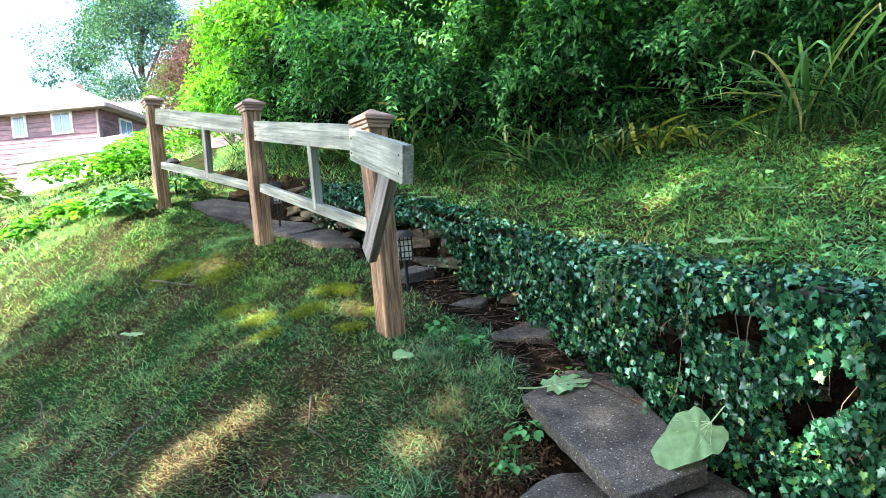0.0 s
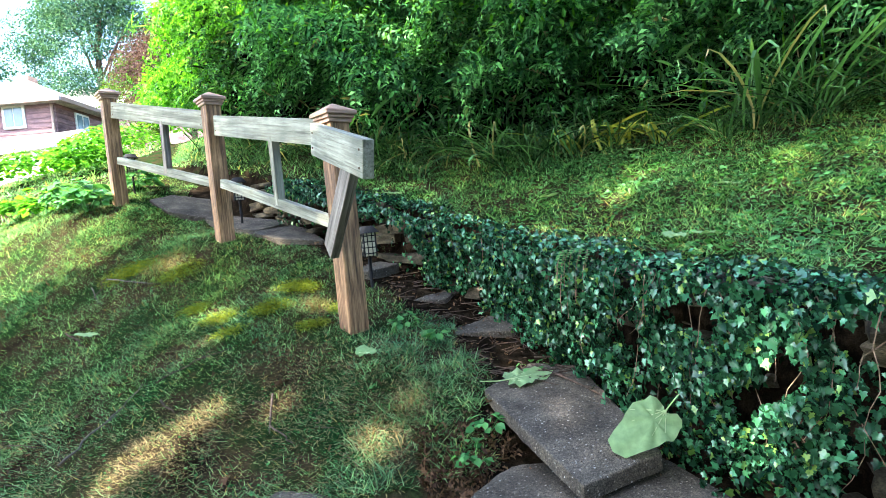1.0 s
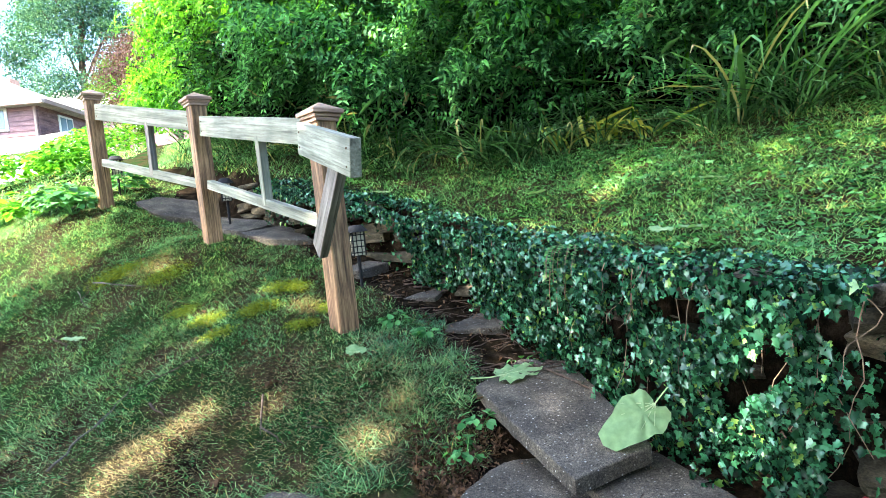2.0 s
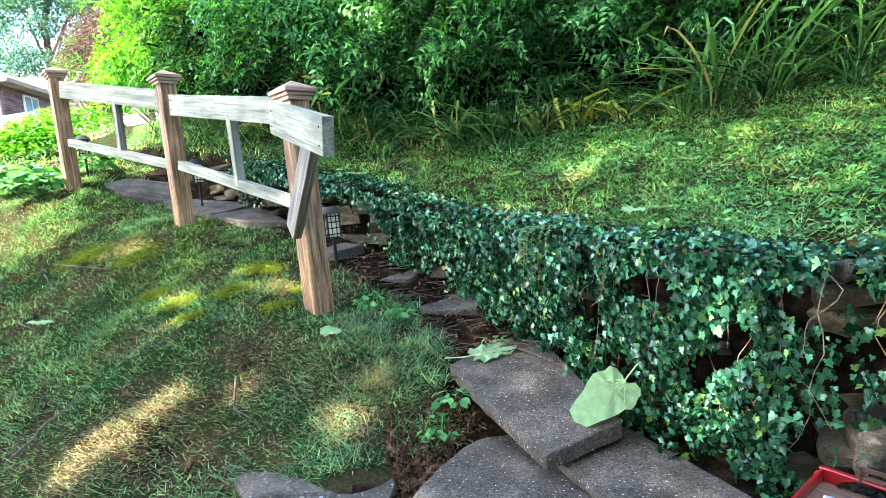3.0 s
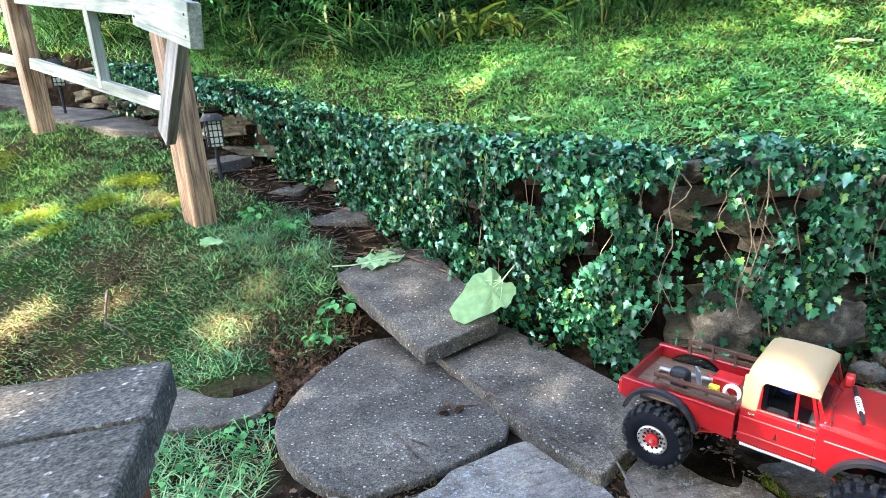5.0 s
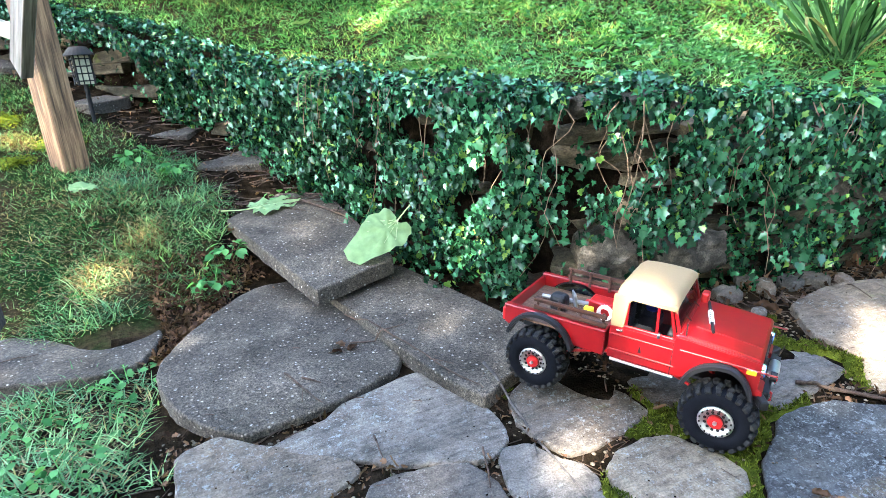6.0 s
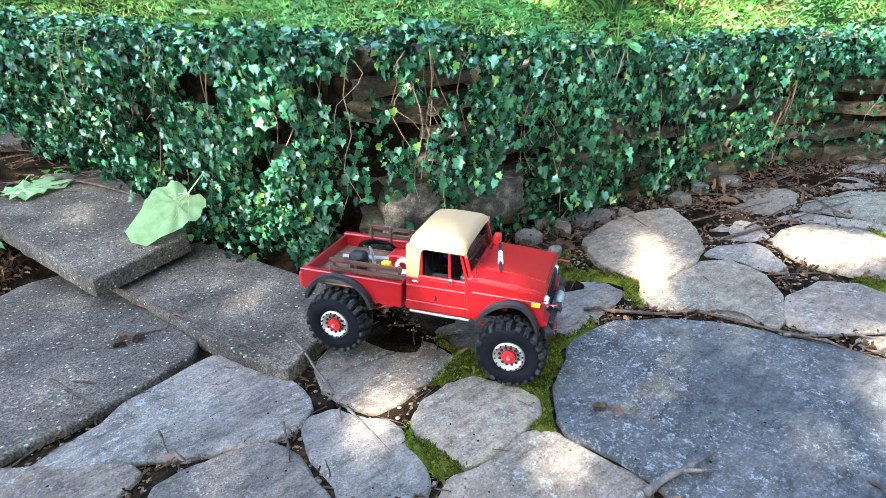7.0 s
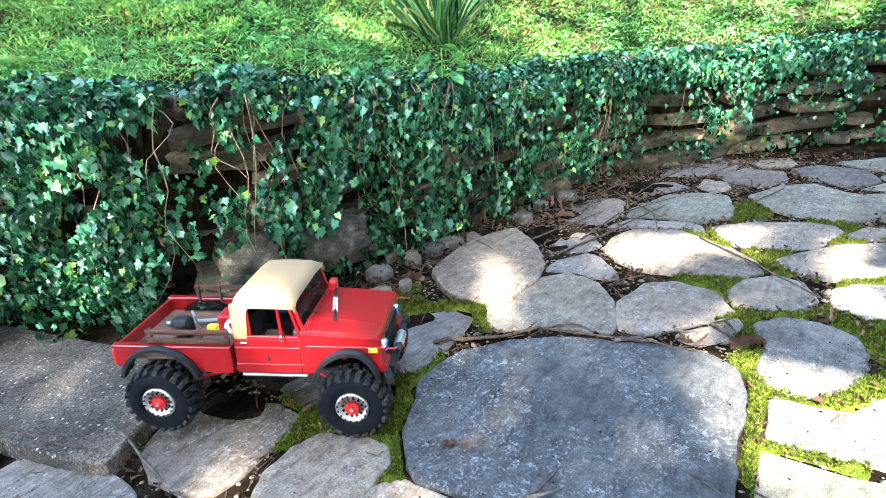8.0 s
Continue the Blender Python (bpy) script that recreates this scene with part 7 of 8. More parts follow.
# front end
tp("grille", box(0.006, 0.098, 0.040, 0.002), M_DARK, "black slotted grille", at=(0.4075, 0, 0.160))
tp("grille_surround", box(0.004, 2 * HALF - 0.006, 0.050, 0.002), M_RED, at=(0.4045, 0, 0.160))
for k in range(9):
    tp("grille_slat", box(0.003, 0.0025, 0.036, 0.0005, 1), M_DARK, at=(0.4115, -0.044 + 0.011 * k, 0.160))
for s in (-1, 1):
    hl = tp("headlight", disc(0.0125, 0.008), M_CHROME, "round headlight with blue lens", m=pose(0.4075, s * 0.066, 0.163, 0, 0, 90))
    tp("lens", disc(0.0105, 0.006), M_LENS, "", hl, at=(0, -0.003, 0) if s > 0 else (0, -0.003, 0))
    tp("front_wing_tip", extruded([(0.398, 0.126), (0.398, 0.141), (0.420, 0.138), (0.420, 0.128)], s * 0.052, s * (HALF - 0.001), 0.0015), M_RED, "red lower wing tip")
    tp("tow_hook", tube([(0.428, s * 0.048, 0.120), (0.440, s * 0.048, 0.116), (0.440, s * 0.048, 0.103), (0.432, s * 0.048, 0.101)], 0.0028, 6), M_REDMETAL, "red tow shackle")
    fog = tp("spot_lamp", disc(0.0085, 0.010), M_DARK, "small black spot lamp", m=pose(0.436, s * 0.030, 0.138, 0, 0, 90))
    tp("bumper_end", box(0.014, 0.035, 0.016, 0.003), M_DARK, "", m=pose(0.420, s * 0.092, 0.122, 0, 0, -s * 25))
tp("bumper", box(0.012, 0.150, 0.018, 0.003), M_DARK, "black tube bumper", at=(0.426, 0, 0.121))
winch = tp("winch", disc(0.009, 0.044), M_STEEL, "steel winch with red hook", m=pose(0.433, 0, 0.136, 0, 0, 0))
tp("winch_hook", tube([(0.440, 0.0, 0.128), (0.446, 0.0, 0.118), (0.442, 0.0, 0.110)], 0.002, 6), M_REDMETAL)
# gear lashed on the hood
jack = tp("jack_bar", tube([(0.272, 0.062, 0.206), (0.300, -0.060, 0.207)], 0.0032, 6), M_DARK, "black jack bar lashed with white cord")
for k in range(7):
    c = Vector((0.272, 0.062, 0.206)).lerp(Vector((0.300, -0.060, 0.207)), 0.35 + 0.06 * k)
    tp("cord", lathe([(0.0034, -0.0018), (0.0050, 0), (0.0034, 0.0018)], 10), M_ROPE, "", jack, at=tuple(c))
tp("fuel_can", box(0.014, 0.022, 0.020, 0.003), M_REDMETAL, "small red fuel can", at=(0.262, 0.082, 0.208))
tp("aerial", tube([(0.262, -0.085, 0.198), (0.262, -0.086, 0.222)], 0.0012, 5), M_DARK)
# chassis, axles, links
for s in (-1, 1):
    tp("frame_rail", box(0.46, 0.006, 0.014, 0.001, 1), M_DARK, at=(0.165, s * 0.035, 0.108))
    tp("link_rod", tube([(0.02, s * 0.060, 0.062), (0.155, s * 0.038, 0.096)], 0.0030, 6), M_REDMETAL, "red suspension link")
    tp("link_rod", tube([(WB - 0.02, s * 0.060, 0.062), (0.195, s * 0.038, 0.096)], 0.0030, 6), M_REDMETAL, "red suspension link")
    tp("slider", box(0.115, 0.010, 0.006, 0.002), M_STEEL, "scuffed steel sill slider", at=(0.195, s * 0.086, 0.114))
    for wx in (0.012, WB - 0.012):
        tp("shock", tube([(wx, s * 0.058, 0.066), (wx + (0.03 if wx < 0.1 else -0.02), s * 0.052, 0.135)], 0.0055, 8), M_REDMETAL, "red coil shock")
for wx in (0.0, WB):
    ax = tp("axle", tube([(wx, -0.085, WHEEL_R), (wx, 0.085, WHEEL_R)], 0.008, 10), M_DARK)
    tp("axle_case", rough_up(box(0.030, 0.030, 0.030, 0.009, 3), 0.0005, 50), M_DARK, "", ax, at=(wx, 0.012, WHEEL_R))
tp("gearbox", box(0.10, 0.05, 0.03, 0.005), M_DARK, at=(0.175, 0, 0.104))
truck.matrix_world = Matrix.Translation((0.746, 0.823, 0.025)) @ Matrix.Rotation(radians(-57.8), 4, "Z") @ Matrix.Rotation(radians(4.0), 4, "Y") @ Matrix.Diagonal((0.93, 0.93, 0.93, 1))

# ---- things lying about ----


def in_joint(x, y):
    ok = np.ones(len(x), bool)
    for corners, _ in STONES:
        cx, cy = sum(c[0] for c in corners) / len(corners), sum(c[1] for c in corners) / len(corners)
        ok &= ~inside([(cx + (a - cx) * 1.03, cy + (b - cy) * 1.03) for a, b in corners], x, y)
    sd, _ = wall_side(x, y)
    return ok & (sd < -0.02)


MOSSY = [(0.97, 0.556), (0.913, 0.482), (0.817, 0.425), (0.768, 0.383), (0.821, 0.599), (0.631, 0.465), (0.964, 0.638), (1.26, 0.563), (1.155, 0.714), (1.097, 0.82), (0.809, 0.295),
         (0.624, 0.968), (1.795, 0.079), (1.487, 0.051), (1.929, 0.224), (1.612, 0.164), (2.087, -0.049), (1.521, -0.14), (1.735, -0.134), (0.645, 0.843), (2.18, 0.201), (1.2, 0.78),
         (1.31, 0.0), (1.2, -0.03), (1.08, -0.04), (1.15, -0.09), (1.3, -0.16)]


def mossy(x, y):
    """Joints near the damp spots where moss grows."""
    d = np.full(len(x), 9.0)
    for a, b in MOSSY:
        d = np.minimum(d, np.hypot(x - a, y - b))
    wob = 0.03 * np.sin(31 * x + 5 * np.sin(17 * y)) * np.sin(27 * y)
    return in_joint(x, y) & (d + wob < 0.085) & (wall_side(x, y)[0] < -0.08)


def littered(x, y):
    return in_joint(x, y)


def moss_lump(x, y):
    return 0.004 + 0.010 * np.abs(np.sin(47 * x + 9 * np.sin(23 * y)) * np.sin(43 * y + 6 * np.sin(29 * x)))


def moss_bed():
    """Low cushions of moss that fill the joints."""
    step = 0.011
    xs, ys = np.arange(0.6, 2.9, step), np.arange(-0.3, 0.95, step)
    X, Y = np.meshgrid(xs, ys)
    on = mossy(X.ravel(), Y.ravel()).reshape(X.shape)
    Z = height(X.ravel(), Y.ravel()).reshape(X.shape) + np.where(on, moss_lump(X, Y), -0.004)
    idx = np.arange(X.size).reshape(X.shape)
    touch = on[:-1, :-1] | on[1:, :-1] | on[:-1, 1:] | on[1:, 1:]
    q = np.stack([idx[:-1, :-1], idx[:-1, 1:], idx[1:, 1:], idx[1:, :-1]], -1)[touch]
    used = np.unique(q)
    remap = np.full(X.size, -1)
    remap[used] = np.arange(len(used))
    V = np.c_[X.ravel(), Y.ravel(), Z.ravel()][used]
    ob = link_mesh("moss", V.tolist(), remap[q].tolist(), M_MOSSBED, smooth=True)
    tagged(ob, "cushions of yellow-green moss filling paving joints", "moss", kind="stuff")


M_MOSSBED = rocky("moss_cushion", [(0.3, (0.025, 0.034, 0.006)), (0.5, (0.05, 0.064, 0.009)), (0.7, (0.105, 0.12, 0.015))], (0.9, 0.95, 0.9), 22, 0.97, 0.012)
moss_bed()
moss_xy = on_lawn(52000, 0.6, 2.9, -0.3, 0.95, mossy)
n_m = len(moss_xy)
mz = height(moss_xy[:, 0], moss_xy[:, 1]) + moss_lump(moss_xy[:, 0], moss_xy[:, 1]) - 0.001
ml = rng.uniform(0.003, 0.007, n_m)
tagged(swarm("moss", SHORT, SHORT_F, np.c_[moss_xy, mz], np.c_[rng.normal(0, 0.7, (n_m, 2)), np.ones(n_m)], np.c_[unit(n_m)[:, :2], np.full(n_m, 0.3)], np.c_[ml * 0.35, ml, ml], M_MOSS), "bright green moss tufts in the joints of the paving", "moss", kind="stuff")

PEB = [(1, 0, 0), (0.5, 0.8, 0), (-0.5, 0.8, 0), (-1, 0, 0), (-0.5, -0.8, 0), (0.5, -0.8, 0), (0.1, 0.05, 0.6), (0, 0, -0.5)]
PEB_F = [(k, (k + 1) % 6, 6) for k in range(6)] + [((k + 1) % 6, k, 7) for k in range(6)]
pb = on_lawn(2800, 0.0, 2.9, -0.3, 1.0, littered)
tagged(swarm("pebbles", PEB, PEB_F, np.c_[pb, height(pb[:, 0], pb[:, 1]) + 0.002], np.c_[rng.normal(0, 1, (2800, 2)), np.zeros(2800)], np.tile((0, 0, 1.0), (2800, 1)), rng.uniform(0.0015, 0.0050, 2800) * np.where(rng.uniform(0, 1, 2800) < 0.07, 1.9, 1), M_PEBBLE), "small pale pebbles in the paving joints", "pebbles", kind="stuff")


def path_floor(x, y):
    sd, _ = wall_side(x, y)
    return (sd < 0.0) & (x > path_mid(y) - 0.05) & (y > 1.2)


CRUMPLED = [(0, 0, 0), (0.30, 0.15, 0.10), (0.48, 0.38, 0.30), (0.30, 0.55, 0.10), (0.42, 0.72, 0.25), (0.05, 1, -0.05), (-0.30, 0.80, 0.30), (-0.26, 0.58, 0.12), (-0.52, 0.40, 0.22), (-0.28, 0.14, 0.02), (0.03, 0.30, -0.08), (-0.02, 0.62, -0.02)]
CRUMPLED_F = [(0, 1, 10), (1, 2, 10), (2, 3, 10), (3, 11, 10), (3, 4, 11), (4, 5, 11), (5, 6, 11), (6, 7, 11), (7, 10, 11), (7, 8, 10), (8, 9, 10), (9, 0, 10)]


def litter(name, n, area, keep, lo, hi, mat, label):
    p = on_lawn(n, *area, keep)
    pos = np.c_[p, height(p[:, 0], p[:, 1]) + rng.uniform(0.002, 0.016, n)]
    a = rng.uniform(0, 2 * np.pi, n)
    ln = rng.uniform(lo, hi, n) * 1.25
    tagged(swarm(name, CRUMPLED, CRUMPLED_F, pos, np.c_[np.cos(a), np.sin(a), rng.normal(0, 0.45, n)], np.c_[rng.normal(0, 0.7, (n, 2)), np.ones(n)], np.c_[ln * rng.uniform(0.35, 0.8, n), ln, ln * rng.uniform(0.5, 1.6, n)], mat, bend=rng.normal(0, 0.7, n)), label, "leaf litter", kind="stuff")


litter("leaf_litter", 700, (-0.6, 0.7, 1.3, 3.6), path_floor, 0.005, 0.016, M_DEAD, "brown dead leaves and bark scraps on the path")
litter("leaf_litter", 3200, (0.0, 3.0, -0.3, 1.0), littered, 0.004, 0.013, M_DEAD, "brown leaf scraps in the paving joints")


def slab_edge(x, y):
    return in_joint(x, y) & (x < path_mid(y) + 0.32)


litter("leaf_litter", 1300, (-0.02, 0.40, 1.30, 1.72), slab_edge, 0.005, 0.018, M_DEAD, "brown dead leaves along the edge of the slabs")
litter("leaf_litter", 230, (-2.4, 0.2, 1.0, 3.6), bank, 0.008, 0.026, M_DEAD, "scattered brown dead leaves on the lawn bank")


def top_at(x, y):
    """Height of whatever paving or ground lies there."""
    z = float(height(x, y)[0])
    for corners, ob in STONES:
        if inside(list(corners), np.array([x]), np.array([y]))[0]:
            co = [v.co for v in ob.data.vertices]
            z = max(z, min(co, key=lambda c: (c.x - x) ** 2 + (c.y - y) ** 2 - c.z * 0.01).z + 0.001)
    return z


def stone_tops(p):
    """Heights of the paving or soil at many places."""
    z = height(p[:, 0], p[:, 1])
    for (corners, _), plane in zip(STONES, PLANES):
        on = inside(list(corners), p[:, 0], p[:, 1])
        z = np.where(on, np.maximum(z, plane(p[:, 0], p[:, 1])), z)
    return z


STICK = [(-0.5, 0, 0), (0.5, 0, 0), (0, 0, 0.9), (-0.4, 0.5, 0.3), (0.6, 0.5, 0.3), (0.1, 0.5, 1.1), (-0.2, 1, 0), (0.2, 1, 0), (0, 1, 0.4)]
STICK_F = [(0, 1, 4, 3), (1, 2, 5, 4), (2, 0, 3, 5), (3, 4, 7, 6), (4, 5, 8, 7), (5, 3, 6, 8), (2, 1, 0), (6, 7, 8)]


def strew(name, p, lo, hi, wide, mat, label, cat):
    """Bits of stick lying loosely on paving or soil."""
    n = len(p)
    a = rng.uniform(0, 2 * np.pi, n)
    ln = rng.uniform(lo, hi, n)
    w = wide * rng.uniform(0.5, 1.5, n)
    tagged(swarm(name, STICK, STICK_F, np.c_[p, stone_tops(p) + 0.002], np.c_[np.cos(a), np.sin(a), rng.normal(0.0, 0.06, n)], np.tile((0, 0, 1.0), (n, 1)), np.c_[w, ln, w], mat), label, cat, kind="stuff")


def any_terrace(x, y):
    sd, _ = wall_side(x, y)
    return sd < -0.03


def wall_foot(x, y):
    sd, _ = wall_side(x, y)
    return (sd < -0.01) & (sd > -0.17 - 0.06 * np.sin(7 * x))


strew("stick_bits", on_lawn(1100, 0.0, 2.9, -0.3, 1.0, littered), 0.015, 0.06, 0.0024, M_TWIG, "broken twigs and stalks in the paving joints", "twig litter")
strew("stick_bits", on_lawn(420, 0.9, 2.9, 0.0, 1.1, wall_foot), 0.03, 0.12, 0.0028, M_TWIG, "dead stalks and twigs along the foot of the wall", "twig litter")
strew("stick_bits", on_lawn(130, 0.0, 2.6, -0.3, 1.4, any_terrace), 0.008, 0.035, 0.0016, M_TWIG, "tiny twigs scattered on the flagstones", "twig litter")
strew("stick_bits", on_lawn(200, -0.2, 0.6, 1.9, 3.0, path_floor), 0.04, 0.14, 0.0035, M_TWIG, "dark twigs and roots on the earth path", "twig litter")
strew("stick_bits", on_lawn(260, -2.0, 0.1, 1.5, 3.4, bank), 0.02, 0.09, 0.0022, M_TWIG, "small dry twigs strewn on the lawn bank", "twig litter")
litter("leaf_litter", 420, (0.9, 2.9, 0.0, 1.1), wall_foot, 0.007, 0.022, M_DEAD, "dark brown dead leaves along the foot of the wall")
cr = on_lawn(1500, 0.0, 2.6, -0.3, 1.5, any_terrace)
tagged(swarm("crumbs", PEB, PEB_F, np.c_[cr, stone_tops(cr) + 0.0006], np.c_[rng.normal(0, 1, (1500, 2)), np.zeros(1500)], np.tile((0, 0, 1.0), (1500, 1)), rng.uniform(0.0008, 0.0026, 1500), M_PEBBLE), "pale grit and crumbs lying on the flagstones", "grit", kind="stuff")
cr = on_lawn(900, 0.0, 2.6, -0.3, 1.5, any_terrace)
tagged(swarm("crumbs", PEB, PEB_F, np.c_[cr, stone_tops(cr) + 0.0006], np.c_[rng.normal(0, 1, (900, 2)), np.zeros(900)], np.tile((0, 0, 1.0), (900, 1)), rng.uniform(0.0007, 0.0022, 900), M_EARTH), "dark soil crumbs lying on the flagstones", "grit", kind="stuff")


def loose_stone(x, y, size, seed, turn):
    """A small flat broken stone lying by the wall."""
    r = random.Random(seed)
    cs = [(size * r.uniform(0.75, 1.1) * math.cos(a), size * 0.75 * r.uniform(0.75, 1.1) * math.sin(a)) for a in (2 * math.pi * k / 6 for k in range(6))]
    q = part("loose_stone", outline_stone(cs, 0.03, 0.008, 0.006, seed, step=0.02, bevel=0.004), M_FLAG)
    q.matrix_world = pose(x, y, float(height(x, y)[0]) + 0.027, r.uniform(-5, 5), r.uniform(-5, 5), turn)
    tagged(q, "small flat broken stone lying at the foot of the wall", "stone", "loose stones")


for k, (lx, ly, ls) in enumerate(((1.30, 0.885, 0.05), (1.42, 0.875, 0.045), (1.50, 0.86, 0.04), (1.56, 0.845, 0.045), (1.40, 0.93, 0.03), (1.62, 0.80, 0.03), (1.14, 0.86, 0.045), (1.20, 0.80, 0.04), (1.85, 0.765, 0.05), (1.98, 0.77, 0.035), (2.12, 0.745, 0.045), (1.10, 0.93, 0.04), (1.27, 0.77, 0.03), (0.90, 1.02, 0.03))):
    loose_stone(lx, ly, ls, k + 3, k * 47)


def twig(points, rad, label="thin dry fallen twig on the paving", mat=None, wig=0.004, group="fallen twigs", lift=0.0):
    pts = []
    knots = [(x, y, top_at(x, y) + lift) for x, y in points]
    for (ax, ay, az), (bx, by, bz) in zip(knots, knots[1:]):
        for k in range(5):
            t = k / 5
            x, y = ax + (bx - ax) * t, ay + (by - ay) * t
            x += wig * noise.noise(Vector((x * 17, y * 17, 1)))
            y += wig * noise.noise(Vector((x * 17, y * 17, 5)))
            pts.append((x, y, max(top_at(x, y), az + (bz - az) * t) + rad))
    pts.append((*points[-1], knots[-1][2] + rad))
    n = len(pts)
    rad *= 0.72
    bm = tube(pts, [rad * (1 - 0.6 * k / n) * (1 + 0.18 * math.sin(k * 2.3)) for k in range(n)], 6)
    if n > 7:
        f = Vector(pts[n // 2])
        d = (Vector(pts[n // 2 + 1]) - f).normalized()
        side = Vector((-d.y, d.x, 0.0)) * (0.6 if int(f.x * 997) % 2 else -0.6)
        tube([f, f + (d + side) * 0.02, f + (d + side * 0.9) * 0.045], [rad * 0.6, rad * 0.45, rad * 0.2], 5, bm)
    q = part("twig", bm, mat or M_TWIG, None, smooth=True)
    return tagged(q, label, "twig", group)


M_GREYWOOD = rocky("bleached_stick", [(0.3, (0.032, 0.029, 0.028)), (0.6, (0.10, 0.09, 0.085))], (1, 1, 1), 60, 0.85, 0.001)
twig([(0.606, 0.87), (0.592, 0.66), (0.581, 0.505)], 0.0042, "long straight brown stick across the flagstones", M_GREYWOOD)
twig([(0.425, 1.275), (0.497, 1.024), (0.534, 0.877), (0.582, 0.75)], 0.0026, "long thin stem lying along the slab joint")
twig([(1.10, 0.56), (1.133, 0.532), (1.195, 0.452), (1.26, 0.406), (1.275, 0.239), (1.315, 0.10)], 0.0062, "long dark dead branch along the large flagstone")
twig([(1.257, 0.41), (1.295, 0.346), (1.29, 0.275), (1.307, 0.188)], 0.0034, "thin curved dark twig along the large flagstone")
twig([(1.266, 0.246), (1.332, 0.2), (1.386, 0.142), (1.474, 0.083)], 0.0050, "bleached lilac-grey stick beside the large flagstone", M_GREYWOOD)
twig([(1.43, 0.115), (1.381, 0.057), (1.36, 0.03)], 0.0055, "broken dark stick beside the large flagstone")
twig([(1.45, 0.09), (1.39, 0.05)], 0.0045, "broken dark stick beside the large flagstone")
twig([(0.77, 0.215), (0.831, 0.202), (0.898, 0.19)], 0.0080, "short grey lichened stick on the large flagstone", M_GREYWOOD)
twig([(0.80, 0.235), (0.79, 0.19), (0.775, 0.16)], 0.0045, "short dark stick beside the large flagstone")
twig([(0.988, 0.039), (0.968, -0.001)], 0.0030)
twig([(0.392, 1.122), (0.45, 1.103), (0.529, 1.108)], 0.0028)
twig([(1.668, 0.639), (1.849, 0.626), (2.011, 0.572)], 0.0040)
twig([(1.654, 0.54), (1.815, 0.492), (1.948, 0.462), (2.138, 0.412)], 0.0055, "long dark dead branch across the far flagstones")
twig([(1.761, 0.534), (2.009, 0.519), (2.245, 0.41)], 0.0040)
twig([(1.422, 0.788), (1.50, 0.82), (1.60, 0.85)], 0.0050, "dead reddish stick leaning by the wall foot")
twig([(1.36, 0.80), (1.44, 0.84), (1.52, 0.89)], 0.0040, "dead reddish stick leaning by the wall foot")
twig([(0.24, 1.06), (0.265, 0.99), (0.287, 0.92)], 0.0035)
twig([(0.27, 1.03), (0.30, 0.99)], 0.003)
twig([(0.345, 0.785), (0.342, 0.727)], 0.003)
twig([(0.498, 0.67), (0.466, 0.587)], 0.003)
twig([(1.62, 0.86), (1.56, 0.70)], 0.0035)
twig([(1.61, 0.305), (1.506, 0.376)], 0.003)
twig([(1.89, 0.245), (1.78, 0.12), (1.64, -0.05)], 0.004)
twig([(2.25, 0.62), (2.05, 0.42), (1.9, 0.36)], 0.0045, "long dry stick across the far flagstones")
twig([(2.6, 0.62), (2.2, 0.66), (1.95, 0.62)], 0.004)
twig([(2.9, 0.40), (2.5, 0.52), (2.2, 0.55)], 0.004)
twig([(2.4, 0.62), (2.15, 0.70), (1.9, 0.70)], 0.0035)
twig([(3.0, 0.1), (2.8, 0.3), (2.5, 0.42)], 0.004)
twig([(2.2, 0.2), (2.45, 0.12)], 0.004)
twig([(0.40, 1.98), (0.52, 1.78), (0.60, 1.60)], 0.0065, "brown fallen branch at the top of the step slab")
for k in range(14):
    rr_ = random.Random(k + 30)
    x, y = rr_.uniform(0.12, 0.45), rr_.uniform(2.0, 2.6)
    twig([(x, y), (x + rr_.uniform(-0.16, 0.16), y - rr_.uniform(0.02, 0.12)), (x + rr_.uniform(-0.1, 0.2), y - rr_.uniform(0.1, 0.26))], rr_.uniform(0.002, 0.0045), "dark root-like twig on the earth path", None, 0.03, "path twigs")
for k in range(16):
    rr_ = random.Random(k + 70)
    x, y = rr_.uniform(-1.6, -0.1), rr_.uniform(1.35, 2.5)
    twig([(x, y), (x + rr_.uniform(-0.05, 0.12), y + rr_.uniform(-0.12, 0.05))], rr_.uniform(0.0015, 0.003), "small grey twig lying in the lawn", None, 0.03, "lawn twigs")


LAWN_TWIGS = [[(-1.27, 1.98), (-1.17, 2.09), (-1.09, 2.26)], [(-1.7, 2.21), (-1.58, 2.22), (-1.44, 2.14)], [(-1.93, 2.6), (-1.72, 2.34)], [(-1.79, 3.25), (-1.62, 3.04)], [(-0.53, 1.98), (-0.5, 1.86), (-0.41, 1.75)],
              [(-1.02, 2.22), (-0.87, 2.26), (-0.74, 2.29)], [(-1.7, 3.27), (-1.33, 3.02)], [(-1.71, 3.14), (-1.73, 3.28)], [(-0.95, 2.09), (-0.87, 2.01)], [(-2.06, 2.5), (-1.98, 2.54)], [(-1.74, 2.9), (-1.53, 2.69)]]
for k, pts_ in enumerate(LAWN_TWIGS):
    twig(pts_, (0.006, 0.0045)[k % 2], "dark dry branch lying in the lawn" if k % 3 else "bleached dry branch lying in the lawn", None if k % 3 else M_GREYWOOD, 0.03, "lawn branches", 0.018)

M_VEIN = leafy("pale_leaf_vein", (0.36, 0.44, 0.24), (0.46, 0.54, 0.30), 0.6, 0.3, gloss=0.3)


